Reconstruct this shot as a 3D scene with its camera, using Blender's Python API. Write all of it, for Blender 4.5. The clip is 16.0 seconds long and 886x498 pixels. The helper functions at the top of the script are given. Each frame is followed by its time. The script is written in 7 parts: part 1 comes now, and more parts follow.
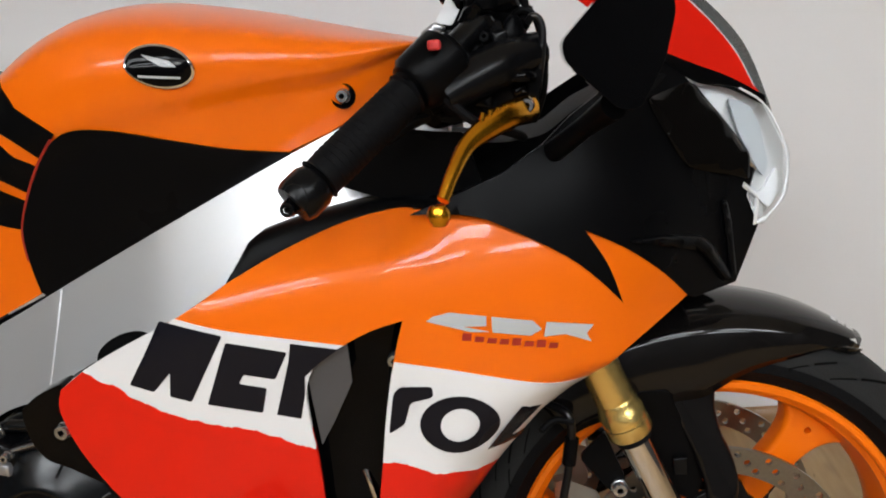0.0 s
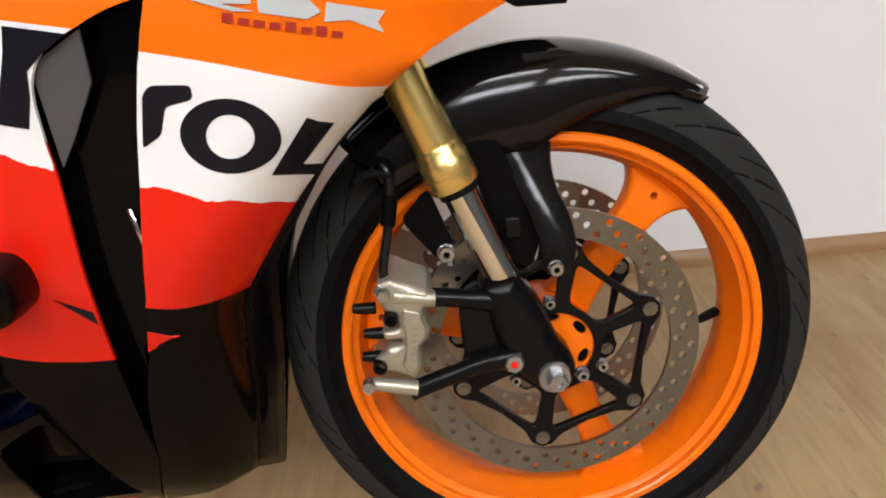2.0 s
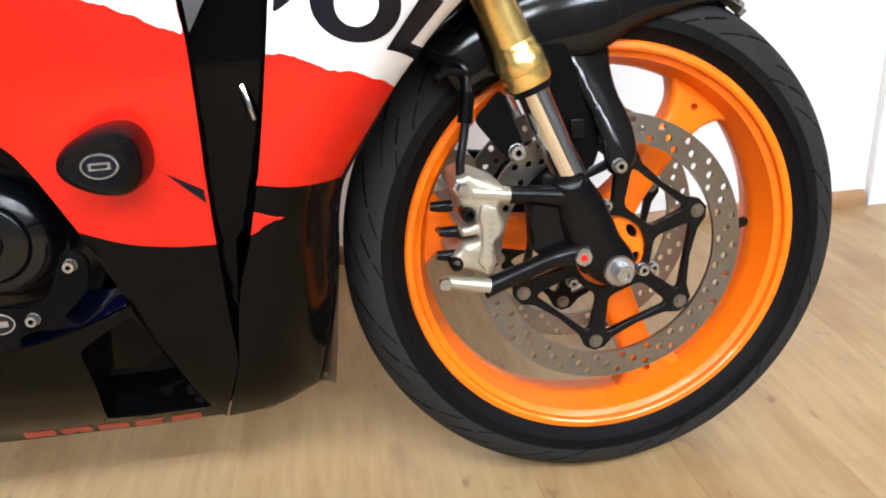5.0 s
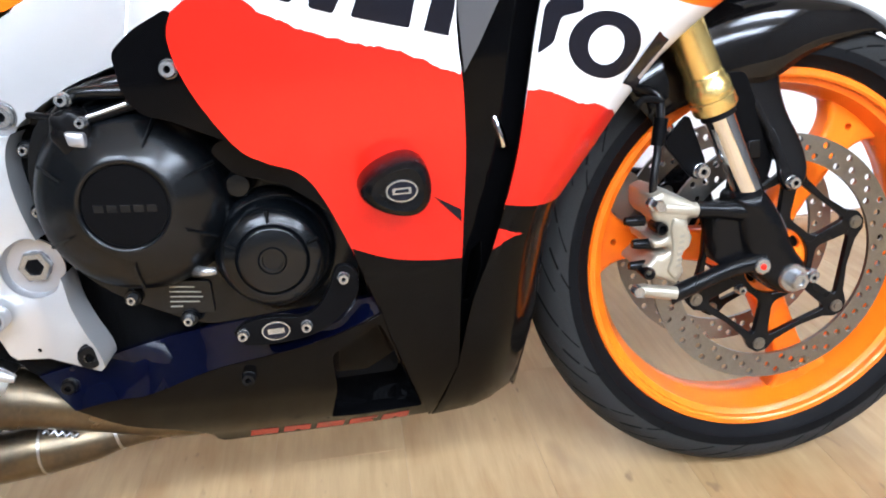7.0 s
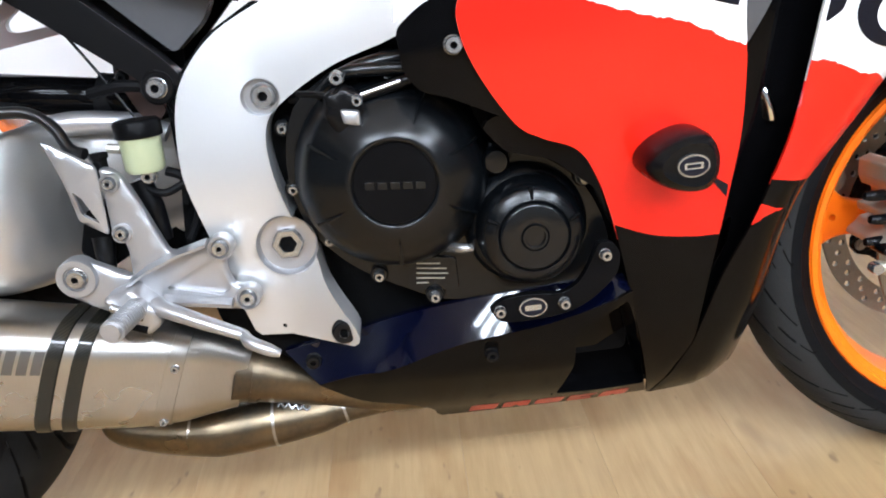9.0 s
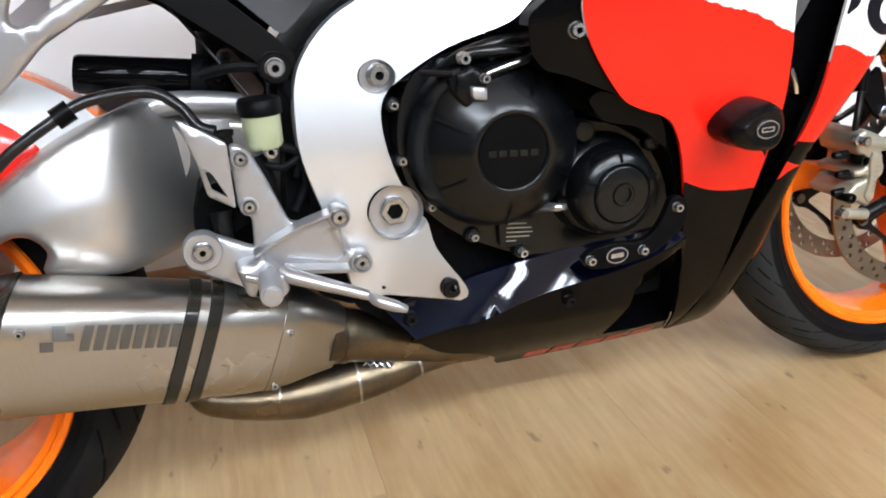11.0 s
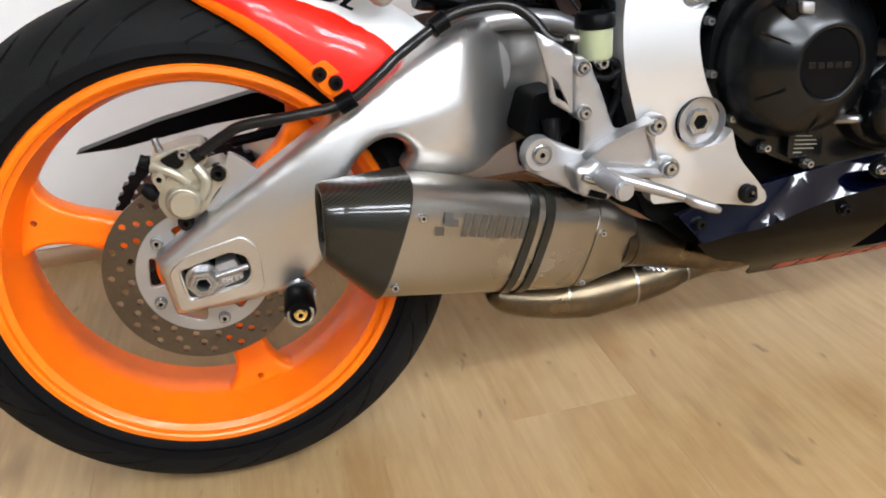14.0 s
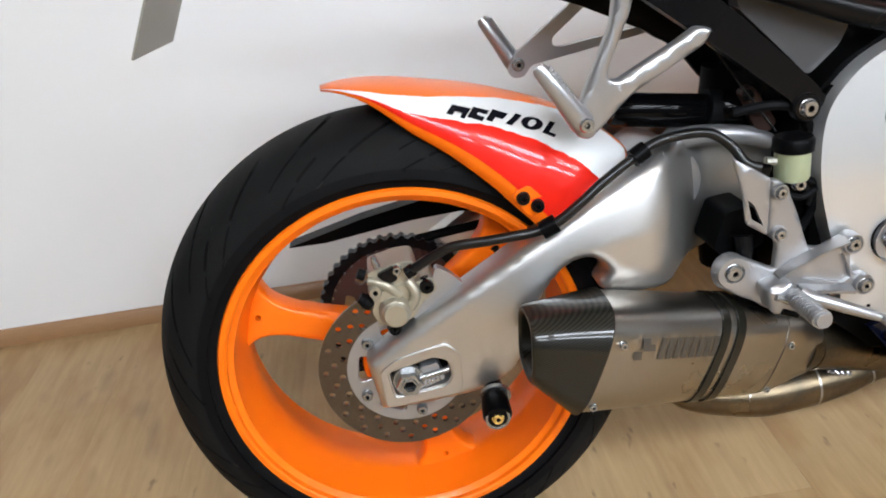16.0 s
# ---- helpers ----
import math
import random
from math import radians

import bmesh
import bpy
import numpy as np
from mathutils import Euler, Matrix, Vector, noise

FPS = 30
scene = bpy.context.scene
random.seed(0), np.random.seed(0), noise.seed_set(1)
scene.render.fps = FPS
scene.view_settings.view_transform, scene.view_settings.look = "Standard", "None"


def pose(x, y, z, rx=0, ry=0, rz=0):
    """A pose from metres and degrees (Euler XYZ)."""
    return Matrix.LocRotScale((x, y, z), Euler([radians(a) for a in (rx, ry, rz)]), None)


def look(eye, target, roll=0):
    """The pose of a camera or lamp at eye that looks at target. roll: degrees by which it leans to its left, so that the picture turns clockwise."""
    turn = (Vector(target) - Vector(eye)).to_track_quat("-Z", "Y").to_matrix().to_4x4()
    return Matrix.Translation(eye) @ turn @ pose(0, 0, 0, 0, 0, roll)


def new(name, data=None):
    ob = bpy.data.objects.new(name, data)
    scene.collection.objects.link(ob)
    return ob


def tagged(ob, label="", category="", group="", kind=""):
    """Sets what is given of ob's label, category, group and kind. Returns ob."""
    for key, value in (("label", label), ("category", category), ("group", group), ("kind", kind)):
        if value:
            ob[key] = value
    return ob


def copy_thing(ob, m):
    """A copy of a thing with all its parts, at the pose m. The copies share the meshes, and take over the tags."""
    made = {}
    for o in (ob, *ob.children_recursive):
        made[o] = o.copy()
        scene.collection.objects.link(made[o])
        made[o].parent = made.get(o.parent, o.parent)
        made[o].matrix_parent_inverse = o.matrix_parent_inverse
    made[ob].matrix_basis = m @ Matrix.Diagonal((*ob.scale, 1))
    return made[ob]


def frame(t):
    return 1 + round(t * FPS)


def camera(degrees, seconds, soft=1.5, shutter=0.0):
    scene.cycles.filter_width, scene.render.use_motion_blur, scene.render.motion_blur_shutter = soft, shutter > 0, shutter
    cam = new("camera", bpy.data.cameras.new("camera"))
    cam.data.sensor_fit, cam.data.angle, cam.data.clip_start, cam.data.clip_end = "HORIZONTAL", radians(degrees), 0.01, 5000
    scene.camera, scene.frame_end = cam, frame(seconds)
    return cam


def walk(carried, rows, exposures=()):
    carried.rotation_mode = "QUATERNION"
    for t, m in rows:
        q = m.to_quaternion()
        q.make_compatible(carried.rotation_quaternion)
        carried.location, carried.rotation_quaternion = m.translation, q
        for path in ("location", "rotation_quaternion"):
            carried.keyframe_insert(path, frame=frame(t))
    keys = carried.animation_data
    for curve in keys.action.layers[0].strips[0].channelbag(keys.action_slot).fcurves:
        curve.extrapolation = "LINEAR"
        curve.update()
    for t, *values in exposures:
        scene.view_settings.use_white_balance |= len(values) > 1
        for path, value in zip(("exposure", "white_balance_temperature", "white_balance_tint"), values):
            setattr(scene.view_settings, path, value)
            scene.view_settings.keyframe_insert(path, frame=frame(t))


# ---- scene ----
cam = camera(58.4, 16.0, soft=1.9)
PATH = [
    (0, (0.517, -0.808, 0.986), (0.309, 1.08, 0.362), -5.6),
    (0.5, (0.545, -0.791, 0.929), (0.356, 1.093, 0.285), -5.0),
    (1, (0.568, -0.777, 0.861), (0.434, 1.102, 0.191), -5.2),
    (1.5, (0.585, -0.77, 0.805), (0.53, 1.093, 0.079), -4.9),
    (2, (0.606, -0.769, 0.751), (0.592, 1.074, -0.026), -4.8),
    (2.5, (0.623, -0.772, 0.705), (0.646, 1.055, -0.109), -4.9),
    (3, (0.636, -0.778, 0.67), (0.68, 1.047, -0.145), -4.3),
    (5.5, (0.358, -0.847, 0.655), (0.597, 1.003, -0.068), -3.4),
    (6, (0.304, -0.867, 0.674), (0.515, 0.988, -0.044), -3.7),
    (6.5, (0.257, -0.872, 0.691), (0.447, 0.985, -0.026), -3.9),
    (7, (0.216, -0.875, 0.699), (0.408, 0.985, -0.012), -4.3),
    (7.5, (0.171, -0.877, 0.703), (0.306, 0.984, -0.015), -5.2),
    (8, (0.136, -0.874, 0.713), (0.194, 0.988, -0.014), -5.4),
    (8.5, (0.091, -0.863, 0.71), (0.097, 0.993, -0.035), -5.9),
    (9, (0.025, -0.851, 0.713), (0.074, 1.0, -0.041), -6.0),
    (11.5, (-0.357, -0.908, 0.751), (0.168, 0.834, -0.079), -3.0),
    (12, (-0.428, -0.911, 0.75), (0.089, 0.829, -0.09), -3.2),
    (12.5, (-0.478, -0.916, 0.75), (0.015, 0.831, -0.089), -3.8),
    (13, (-0.524, -0.914, 0.748), (-0.05, 0.828, -0.112), -4.1),
    (13.5, (-0.565, -0.911, 0.742), (-0.135, 0.829, -0.145), -4.1),
    (14, (-0.617, -0.908, 0.739), (-0.219, 0.834, -0.161), -3.8),
    (14.5, (-0.655, -0.909, 0.752), (-0.325, 0.837, -0.166), -4.5),
    (15, (-0.692, -0.902, 0.788), (-0.462, 0.873, -0.106), -5.2),
    (15.5, (-0.7, -0.898, 0.832), (-0.545, 0.893, -0.045), -5.6),
    (16, (-0.69, -0.884, 0.892), (-0.587, 0.904, 0.001), -6.6),
]
EXPOSURES = [(0, -0.84, 6300, 8), (1.5, -0.62, 6400, 9), (2.5, -0.32, 6450, 10), (3.0, -0.16, 6350, 10), (5.5, 0.42, 5800, 8), (7, 0.62, 5450, 9),
             (9, 0.42, 5650, 8), (11.5, 0.15, 5900, 8), (12.5, 0.15, 6000, 8), (14.5, 0.15, 6100, 8), (16, -0.13, 5950, 7)]
walk(cam, [(t, look(eye, target, roll)) for t, eye, target, roll in PATH], EXPOSURES)

# ---- light: a closed room under rows of ceiling tubes; the world gives almost nothing ----
world = bpy.data.worlds.new("world")
scene.world = world
world.use_nodes = True
world.node_tree.nodes["Background"].inputs[0].default_value = (0.8, 0.85, 0.9, 1)
world.node_tree.nodes["Background"].inputs[1].default_value = 0.05
TUBE_GLOW = 51.0
WARM_TUBE = (0.98, 1.0, 1.03)
# centre x, centre y and turn of each ceiling luminaire
LUMINAIRES = [(-0.9, -2.45, 0), (0.8, -2.45, 0), (2.5, -2.45, 0), (-0.9, -4.0, 0), (0.8, -4.0, 0), (2.5, -4.0, 0)]
CEILING = 2.6
FLOOR = 0.008

from mathutils import geometry


# ---- materials ----
def material(name, colour, rough=0.5, metal=0.0, coat=0.0, grain=0.0, grain_scale=400.0, stain=0.0, stain_scale=6.0,
             bump=0.0, stretch=(1, 1, 1), rough_var=0.0, spec=0.5, tint=None, random_tint=0.0, coat_rough=0.03):
    """A principled surface whose colour and roughness vary at two scales, with fine relief."""
    m = bpy.data.materials.new(name)
    m.use_nodes = True
    nt, b = m.node_tree, m.node_tree.nodes["Principled BSDF"]
    n, link = nt.nodes.new, nt.links.new
    b.inputs["Base Color"].default_value = (*colour, 1)
    b.inputs["Roughness"].default_value = rough
    b.inputs["Metallic"].default_value = metal
    b.inputs["Coat Weight"].default_value = coat
    b.inputs["Coat Roughness"].default_value = coat_rough
    b.inputs["Specular IOR Level"].default_value = spec
    co, mp = n("ShaderNodeTexCoord"), n("ShaderNodeMapping")
    link(co.outputs["Object"], mp.inputs[0])
    mp.inputs["Scale"].default_value = stretch
    fine, wide = n("ShaderNodeTexNoise"), n("ShaderNodeTexNoise")
    fine.inputs["Scale"].default_value, wide.inputs["Scale"].default_value = grain_scale, stain_scale
    fine.inputs["Detail"].default_value, wide.inputs["Detail"].default_value = 3, 4
    link(mp.outputs[0], fine.inputs[0])
    link(co.outputs["Object"], wide.inputs[0])
    last = None
    dark = tint or tuple(c * 0.55 for c in colour)
    if grain or stain:
        amount = n("ShaderNodeMath")
        amount.operation = "MULTIPLY"
        link(fine.outputs[0], amount.inputs[0])
        amount.inputs[1].default_value = grain
        both = n("ShaderNodeMath")
        both.operation = "MULTIPLY_ADD"
        link(wide.outputs[0], both.inputs[0])
        both.inputs[1].default_value = stain
        link(amount.outputs[0], both.inputs[2])
        mix = n("ShaderNodeMix")
        mix.data_type = "RGBA"
        mix.inputs[6].default_value, mix.inputs[7].default_value = (*colour, 1), (*dark, 1)
        link(both.outputs[0], mix.inputs[0])
        last = mix.outputs[2]
    if random_tint:
        info, hsv, span = n("ShaderNodeObjectInfo"), n("ShaderNodeHueSaturation"), n("ShaderNodeMapRange")
        link(info.outputs["Random"], span.inputs[0])
        span.inputs[3].default_value, span.inputs[4].default_value = 1 - random_tint, 1 + random_tint
        link(span.outputs[0], hsv.inputs["Value"])
        if last:
            link(last, hsv.inputs["Color"])
        else:
            hsv.inputs["Color"].default_value = (*colour, 1)
        last = hsv.outputs[0]
    if last:
        link(last, b.inputs["Base Color"])
    if rough_var:
        span = n("ShaderNodeMapRange")
        link(wide.outputs[0], span.inputs[0])
        span.inputs[1].default_value, span.inputs[2].default_value = 0.3, 0.7
        span.inputs[3].default_value, span.inputs[4].default_value = max(0.02, rough - rough_var), rough + rough_var
        link(span.outputs[0], b.inputs["Roughness"])
    if bump:
        bp = n("ShaderNodeBump")
        bp.inputs["Strength"].default_value, bp.inputs["Distance"].default_value = bump, 0.002
        link(fine.outputs[0], bp.inputs["Height"])
        link(bp.outputs[0], b.inputs["Normal"])
    return m


def gloss_paint(name, colour, flake=0.0):
    return material(name, colour, rough=0.35, metal=flake, coat=0.45, coat_rough=0.06, grain=0.10, grain_scale=900, stain=0.06, stain_scale=3, spec=0.15)


ORANGE = gloss_paint("orange_paint", (0.90, 0.158, 0.0008))
RIM_ORANGE = material("orange_wheel_enamel", (0.95, 0.180, 0.0012), rough=0.34, coat=0.22, coat_rough=0.10, stain=0.15, stain_scale=9, grain=0.05, grain_scale=500, spec=0.25)
RED = gloss_paint("red_paint", (0.74, 0.011, 0.0025))
WHITE = gloss_paint("white_paint", (0.82, 0.82, 0.82))
MARK_GREY = material("etched_grey_mark", (0.15, 0.145, 0.135), rough=0.4, metal=0.8, grain=0.3, grain_scale=300, stain=0.4, stain_scale=60)
SILVER_LETTER = gloss_paint("silver_decal", (0.50, 0.52, 0.53))
BLACK = material("gloss_black_paint", (0.0020, 0.0020, 0.0023), rough=0.05, grain=0.1, stain=0.1, spec=0.09)
BRONZE = material("dark_bronze_black_paint", (0.0036, 0.0031, 0.0028), rough=0.13, metal=0.0, grain=0.4, grain_scale=1600, stain=0.15, stain_scale=4, spec=0.08, rough_var=0.03)
GUARD_BLACK = material("bronze_black_gloss_paint", (0.0060, 0.0052, 0.0050), rough=0.10, grain=0.2, grain_scale=1600, stain=0.1, spec=0.27)
NAVY = material("navy_paint", (0.0008, 0.0014, 0.0075), rough=0.05, grain=0.1, stain=0.1, spec=0.40)
INK = material("black_decal", (0.008, 0.008, 0.012), rough=0.25, spec=0.15, grain=0.1)
RED_INK = material("red_decal", (0.36, 0.028, 0.016), rough=0.35, grain=0.1, spec=0.3)
PLASTIC = material("black_textured_plastic", (0.0030, 0.0030, 0.0034), rough=0.32, grain=0.3, grain_scale=900, bump=0.10, stain=0.2, rough_var=0.08, spec=0.055)
HOSE = material("shiny_black_hose", (0.004, 0.004, 0.0046), rough=0.28, grain=0.2, grain_scale=700, stain=0.2, spec=0.40)
RUBBER = material("black_rubber", (0.0042, 0.0042, 0.0048), rough=0.62, grain=0.4, grain_scale=700, bump=0.2, stain=0.35, stain_scale=12, rough_var=0.1, spec=0.09)
TREAD = material("scuffed_tread_rubber", (0.0085, 0.0085, 0.0088), rough=0.72, grain=0.5, grain_scale=600, bump=0.35, stain=0.7, stain_scale=7, rough_var=0.1, spec=0.14)
# a paler grey rubber than TREAD, for the front tyre
PALE_TREAD = material("dusty_worn_tread_rubber", (0.024, 0.024, 0.024), rough=0.7, grain=0.5, grain_scale=600, bump=0.35, stain=0.6, stain_scale=7, rough_var=0.1, spec=0.2)
FRAME_SILVER = material("silver_frame_paint", (0.69, 0.695, 0.70), rough=0.30, metal=0.62, coat=0.15, coat_rough=0.2, grain=0.12, grain_scale=1500, stain=0.08)
CAST_SILVER = material("satin_cast_aluminium", (0.43, 0.43, 0.44), rough=0.33, metal=0.75, grain=0.2, grain_scale=700, bump=0.08, stain=0.12, rough_var=0.06)
BRUSHED = material("brushed_aluminium", (0.60, 0.59, 0.575), rough=0.33, metal=0.9, grain=0.22, grain_scale=120, stretch=(1.0, 2.0, 9.0), bump=0.012, stain=0.08, stain_scale=5, rough_var=0.05)
TITANIUM = material("brushed_titanium", (0.42, 0.40, 0.365), rough=0.31, metal=1.0, grain=0.3, grain_scale=90, stretch=(14.0, 1.0, 1.0), bump=0.008, stain=0.15, stain_scale=9, rough_var=0.05)
BURNT = material("heat_stained_steel_pipe", (0.30, 0.22, 0.12), rough=0.34, metal=1.0, grain=0.3, grain_scale=160, stain=1.1, stain_scale=19, tint=(0.060, 0.052, 0.042), rough_var=0.1)
DISC_STEEL = material("ground_brake_steel", (0.29, 0.275, 0.25), rough=0.34, metal=1.0, grain=0.5, grain_scale=260, stain=0.3, stain_scale=14, bump=0.06, rough_var=0.08)
WORN_DISC_STEEL = material("browned_brake_steel", (0.17, 0.145, 0.12), rough=0.36, metal=1.0, grain=0.5, grain_scale=260, stain=0.4, stain_scale=14, bump=0.06, rough_var=0.08)
CHROME = material("polished_chrome", (0.75, 0.75, 0.76), rough=0.07, metal=1.0, stain=0.05, grain=0.02)
STEEL = material("zinc_bolt_steel", (0.40, 0.405, 0.41), rough=0.26, metal=0.85, grain=0.2, grain_scale=900, stain=0.25, stain_scale=40)
GOLD = material("gold_anodised_fork", (0.88, 0.64, 0.22), rough=0.27, metal=0.9, grain=0.12, grain_scale=300, stretch=(1, 1, 6), stain=0.10)
LEVER_GOLD = material("orange_gold_anodised", (0.80, 0.36, 0.02), rough=0.24, metal=1.0, stain=0.15, grain=0.05)
CALIPER = material("champagne_caliper", (0.43, 0.395, 0.31), rough=0.36, metal=0.6, grain=0.2, grain_scale=700, bump=0.06, stain=0.25, stain_scale=30)
FLAP_GREY = material("satin_grey_plastic", (0.070, 0.070, 0.073), rough=0.26, spec=0.45, grain=0.2, grain_scale=900, stain=0.2)
ENGINE = material("satin_black_engine_cover", (0.0018, 0.0024, 0.0032), rough=0.45, grain=0.25, grain_scale=1100, bump=0.05, stain=0.3, stain_scale=14, rough_var=0.06, spec=0.05, coat=0.6, coat_rough=0.22)
# for black castings, and for shade painted into grooves, sockets and bores
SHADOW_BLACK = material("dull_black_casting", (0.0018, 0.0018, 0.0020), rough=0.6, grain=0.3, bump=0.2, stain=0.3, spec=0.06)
BLACK_METAL = material("satin_black_metal", (0.0038, 0.0038, 0.0043), rough=0.26, grain=0.2, grain_scale=900, stain=0.2, rough_var=0.06, spec=0.16)
DULL_RED = material("red_brown_primer", (0.045, 0.018, 0.012), rough=0.5, stain=0.4, stain_scale=20, grain=0.2)
FLUID = material("brake_fluid_plastic", (0.36, 0.40, 0.25), rough=0.3, coat=0.3, stain=0.2, stain_scale=20)
BLUE_TINT = material("red_kill_switch", (0.5, 0.03, 0.03), rough=0.35, grain=0.05)
WALL_PAINT = material("white_wall_paint", (0.88, 0.88, 0.88), rough=0.75, grain=0.05, grain_scale=500, bump=0.08, stain=0.06, stain_scale=2.5, tint=(0.64, 0.64, 0.63))
# for the unseen walls: dark, so that gloss blacks reflect little
DIM_SURROUND = material("grey_wall_paint", (0.07, 0.069, 0.068), rough=0.8, grain=0.06, stain=0.1, stain_scale=2)
CEILING_PAINT = material("white_ceiling_paint", (0.82, 0.82, 0.80), rough=0.85, grain=0.05, stain=0.06, stain_scale=2)
REFLECTOR = material("bright_lamp_reflector", (0.62, 0.62, 0.61), rough=0.30, metal=0.1, stain=0.12, stain_scale=30)
FIXTURE = material("white_enamel", (0.8, 0.8, 0.8), rough=0.4, stain=0.05)
PLATE_BACK = material("weathered_aluminium_plate", (0.36, 0.35, 0.30), rough=0.4, metal=0.6, stain=0.35, stain_scale=12, grain=0.2)
BOARD_WOOD = material("oak_skirting", (0.40, 0.235, 0.115), rough=0.42, grain=0.55, grain_scale=60, stretch=(0.5, 6, 6), stain=0.3, stain_scale=3, tint=(0.24, 0.125, 0.055))


def tube_glow():
    m = bpy.data.materials.new("tube_diffuser")
    m.use_nodes = True
    nt = m.node_tree
    nt.nodes.remove(nt.nodes["Principled BSDF"])
    e = nt.nodes.new("ShaderNodeEmission")
    e.inputs[0].default_value, e.inputs[1].default_value = (*WARM_TUBE, 1), TUBE_GLOW
    nt.links.new(e.outputs[0], nt.nodes["Material Output"].inputs[0])
    return m


def clear_glass(name, colour=(0.93, 0.95, 0.96), rough=0.02):
    m = bpy.data.materials.new(name)
    m.use_nodes = True
    b = m.node_tree.nodes["Principled BSDF"]
    b.inputs["Base Color"].default_value = (*colour, 1)
    b.inputs["Roughness"].default_value = rough
    b.inputs["Transmission Weight"].default_value = 1.0
    b.inputs["IOR"].default_value = 1.45
    return m


def carbon():
    """Twill weave: fine diagonal light and dark bands under lacquer."""
    m = material("carbon_fibre_twill", (0.02, 0.02, 0.017), rough=0.40, coat=0.55, coat_rough=0.07, spec=0.12)
    nt, b = m.node_tree, m.node_tree.nodes["Principled BSDF"]
    n, link = nt.nodes.new, nt.links.new
    co, mp, w, ramp = n("ShaderNodeTexCoord"), n("ShaderNodeMapping"), n("ShaderNodeTexWave"), n("ShaderNodeMix")
    mp.inputs["Rotation"].default_value = (0.0, 0.30, 0.0)
    w.bands_direction = "Z"
    link(co.outputs["Object"], mp.inputs[0])
    link(mp.outputs[0], w.inputs[0])
    w.inputs["Scale"].default_value = 130
    w.inputs["Distortion"].default_value = 0.6
    ramp.data_type = "RGBA"
    ramp.inputs[6].default_value, ramp.inputs[7].default_value = (0.0012, 0.0012, 0.0011, 1), (0.020, 0.0185, 0.013, 1)
    link(w.outputs["Fac"], ramp.inputs[0])
    link(ramp.outputs[2], b.inputs["Base Color"])
    return m


def laminate():
    """Pale oak print: long streaks along the board, wide tone drift, a few dark knots; each board its own tone."""
    m = bpy.data.materials.new("oak_laminate")
    m.use_nodes = True
    nt, b = m.node_tree, m.node_tree.nodes["Principled BSDF"]
    n, link = nt.nodes.new, nt.links.new
    co, info = n("ShaderNodeTexCoord"), n("ShaderNodeObjectInfo")
    shift = n("ShaderNodeVectorMath")
    shift.operation = "MULTIPLY_ADD"
    comb = n("ShaderNodeCombineXYZ")
    for k in range(3):
        link(info.outputs["Random"], comb.inputs[k])
    link(comb.outputs[0], shift.inputs[0])
    shift.inputs[1].default_value = (37, 91, 13)
    link(co.outputs["Object"], shift.inputs[2])

    def noise_at(scale, stretch, detail, rough=0.5):
        mp, t = n("ShaderNodeMapping"), n("ShaderNodeTexNoise")
        mp.inputs["Scale"].default_value = stretch
        t.inputs["Scale"].default_value, t.inputs["Detail"].default_value, t.inputs["Roughness"].default_value = scale, detail, rough
        link(shift.outputs[0], mp.inputs[0])
        link(mp.outputs[0], t.inputs[0])
        return t.outputs[0]

    def mixed(fac, a, c):
        x = n("ShaderNodeMix")
        x.data_type = "RGBA"
        link(fac, x.inputs[0])
        for k, v in ((6, a), (7, c)):
            if isinstance(v, tuple):
                x.inputs[k].default_value = (*v, 1)
            else:
                link(v, x.inputs[k])
        return x.outputs[2]

    def spread(v, lo, hi, a=0.0, c=1.0):
        s = n("ShaderNodeMapRange")
        link(v, s.inputs[0])
        s.inputs[1].default_value, s.inputs[2].default_value, s.inputs[3].default_value, s.inputs[4].default_value = lo, hi, a, c
        return s.outputs[0]

    streak = noise_at(9, (9, 0.7, 1), 6, 0.62)
    fine = noise_at(60, (10, 0.35, 1), 3)
    wide = noise_at(2.2, (2.2, 0.8, 1), 3)
    knot = noise_at(6.5, (1.8, 0.75, 1), 2)
    blotch = noise_at(3.4, (2.6, 0.9, 1), 4, 0.6)
    speck = noise_at(26, (1.6, 0.6, 1), 2)
    c = mixed(spread(streak, 0.34, 0.72, 0.0, 0.95), (0.40, 0.265, 0.124), (0.29, 0.176, 0.075))
    c = mixed(spread(wide, 0.3, 0.75, 0.1, 0.5), c, (0.445, 0.318, 0.165))
    c = mixed(spread(fine, 0.50, 0.78, 0.0, 0.22), c, (0.24, 0.145, 0.075))
    c = mixed(spread(knot, 0.62, 0.76, 0.0, 0.6), c, (0.17, 0.10, 0.055))
    c = mixed(spread(blotch, 0.48, 0.68, 0.0, 0.65), c, (0.265, 0.140, 0.050))
    c = mixed(spread(speck, 0.69, 0.77, 0.0, 0.65), c, (0.13, 0.075, 0.04))
    hsv = n("ShaderNodeHueSaturation")
    link(spread(info.outputs["Random"], 0, 1, 0.985, 1.015), hsv.inputs["Value"])
    link(c, hsv.inputs["Color"])
    link(hsv.outputs[0], b.inputs["Base Color"])
    link(spread(streak, 0.3, 0.7, 0.30, 0.42), b.inputs["Roughness"])
    b.inputs["Specular IOR Level"].default_value = 0.4
    bp = n("ShaderNodeBump")
    bp.inputs["Strength"].default_value, bp.inputs["Distance"].default_value = 0.12, 0.001
    link(fine, bp.inputs["Height"])
    link(bp.outputs[0], b.inputs["Normal"])
    return m


CARBON, LAMINATE = carbon(), laminate()
GLASS, SMOKE = clear_glass("clear_lens"), clear_glass("smoked_screen", (0.16, 0.17, 0.165), 0.05)


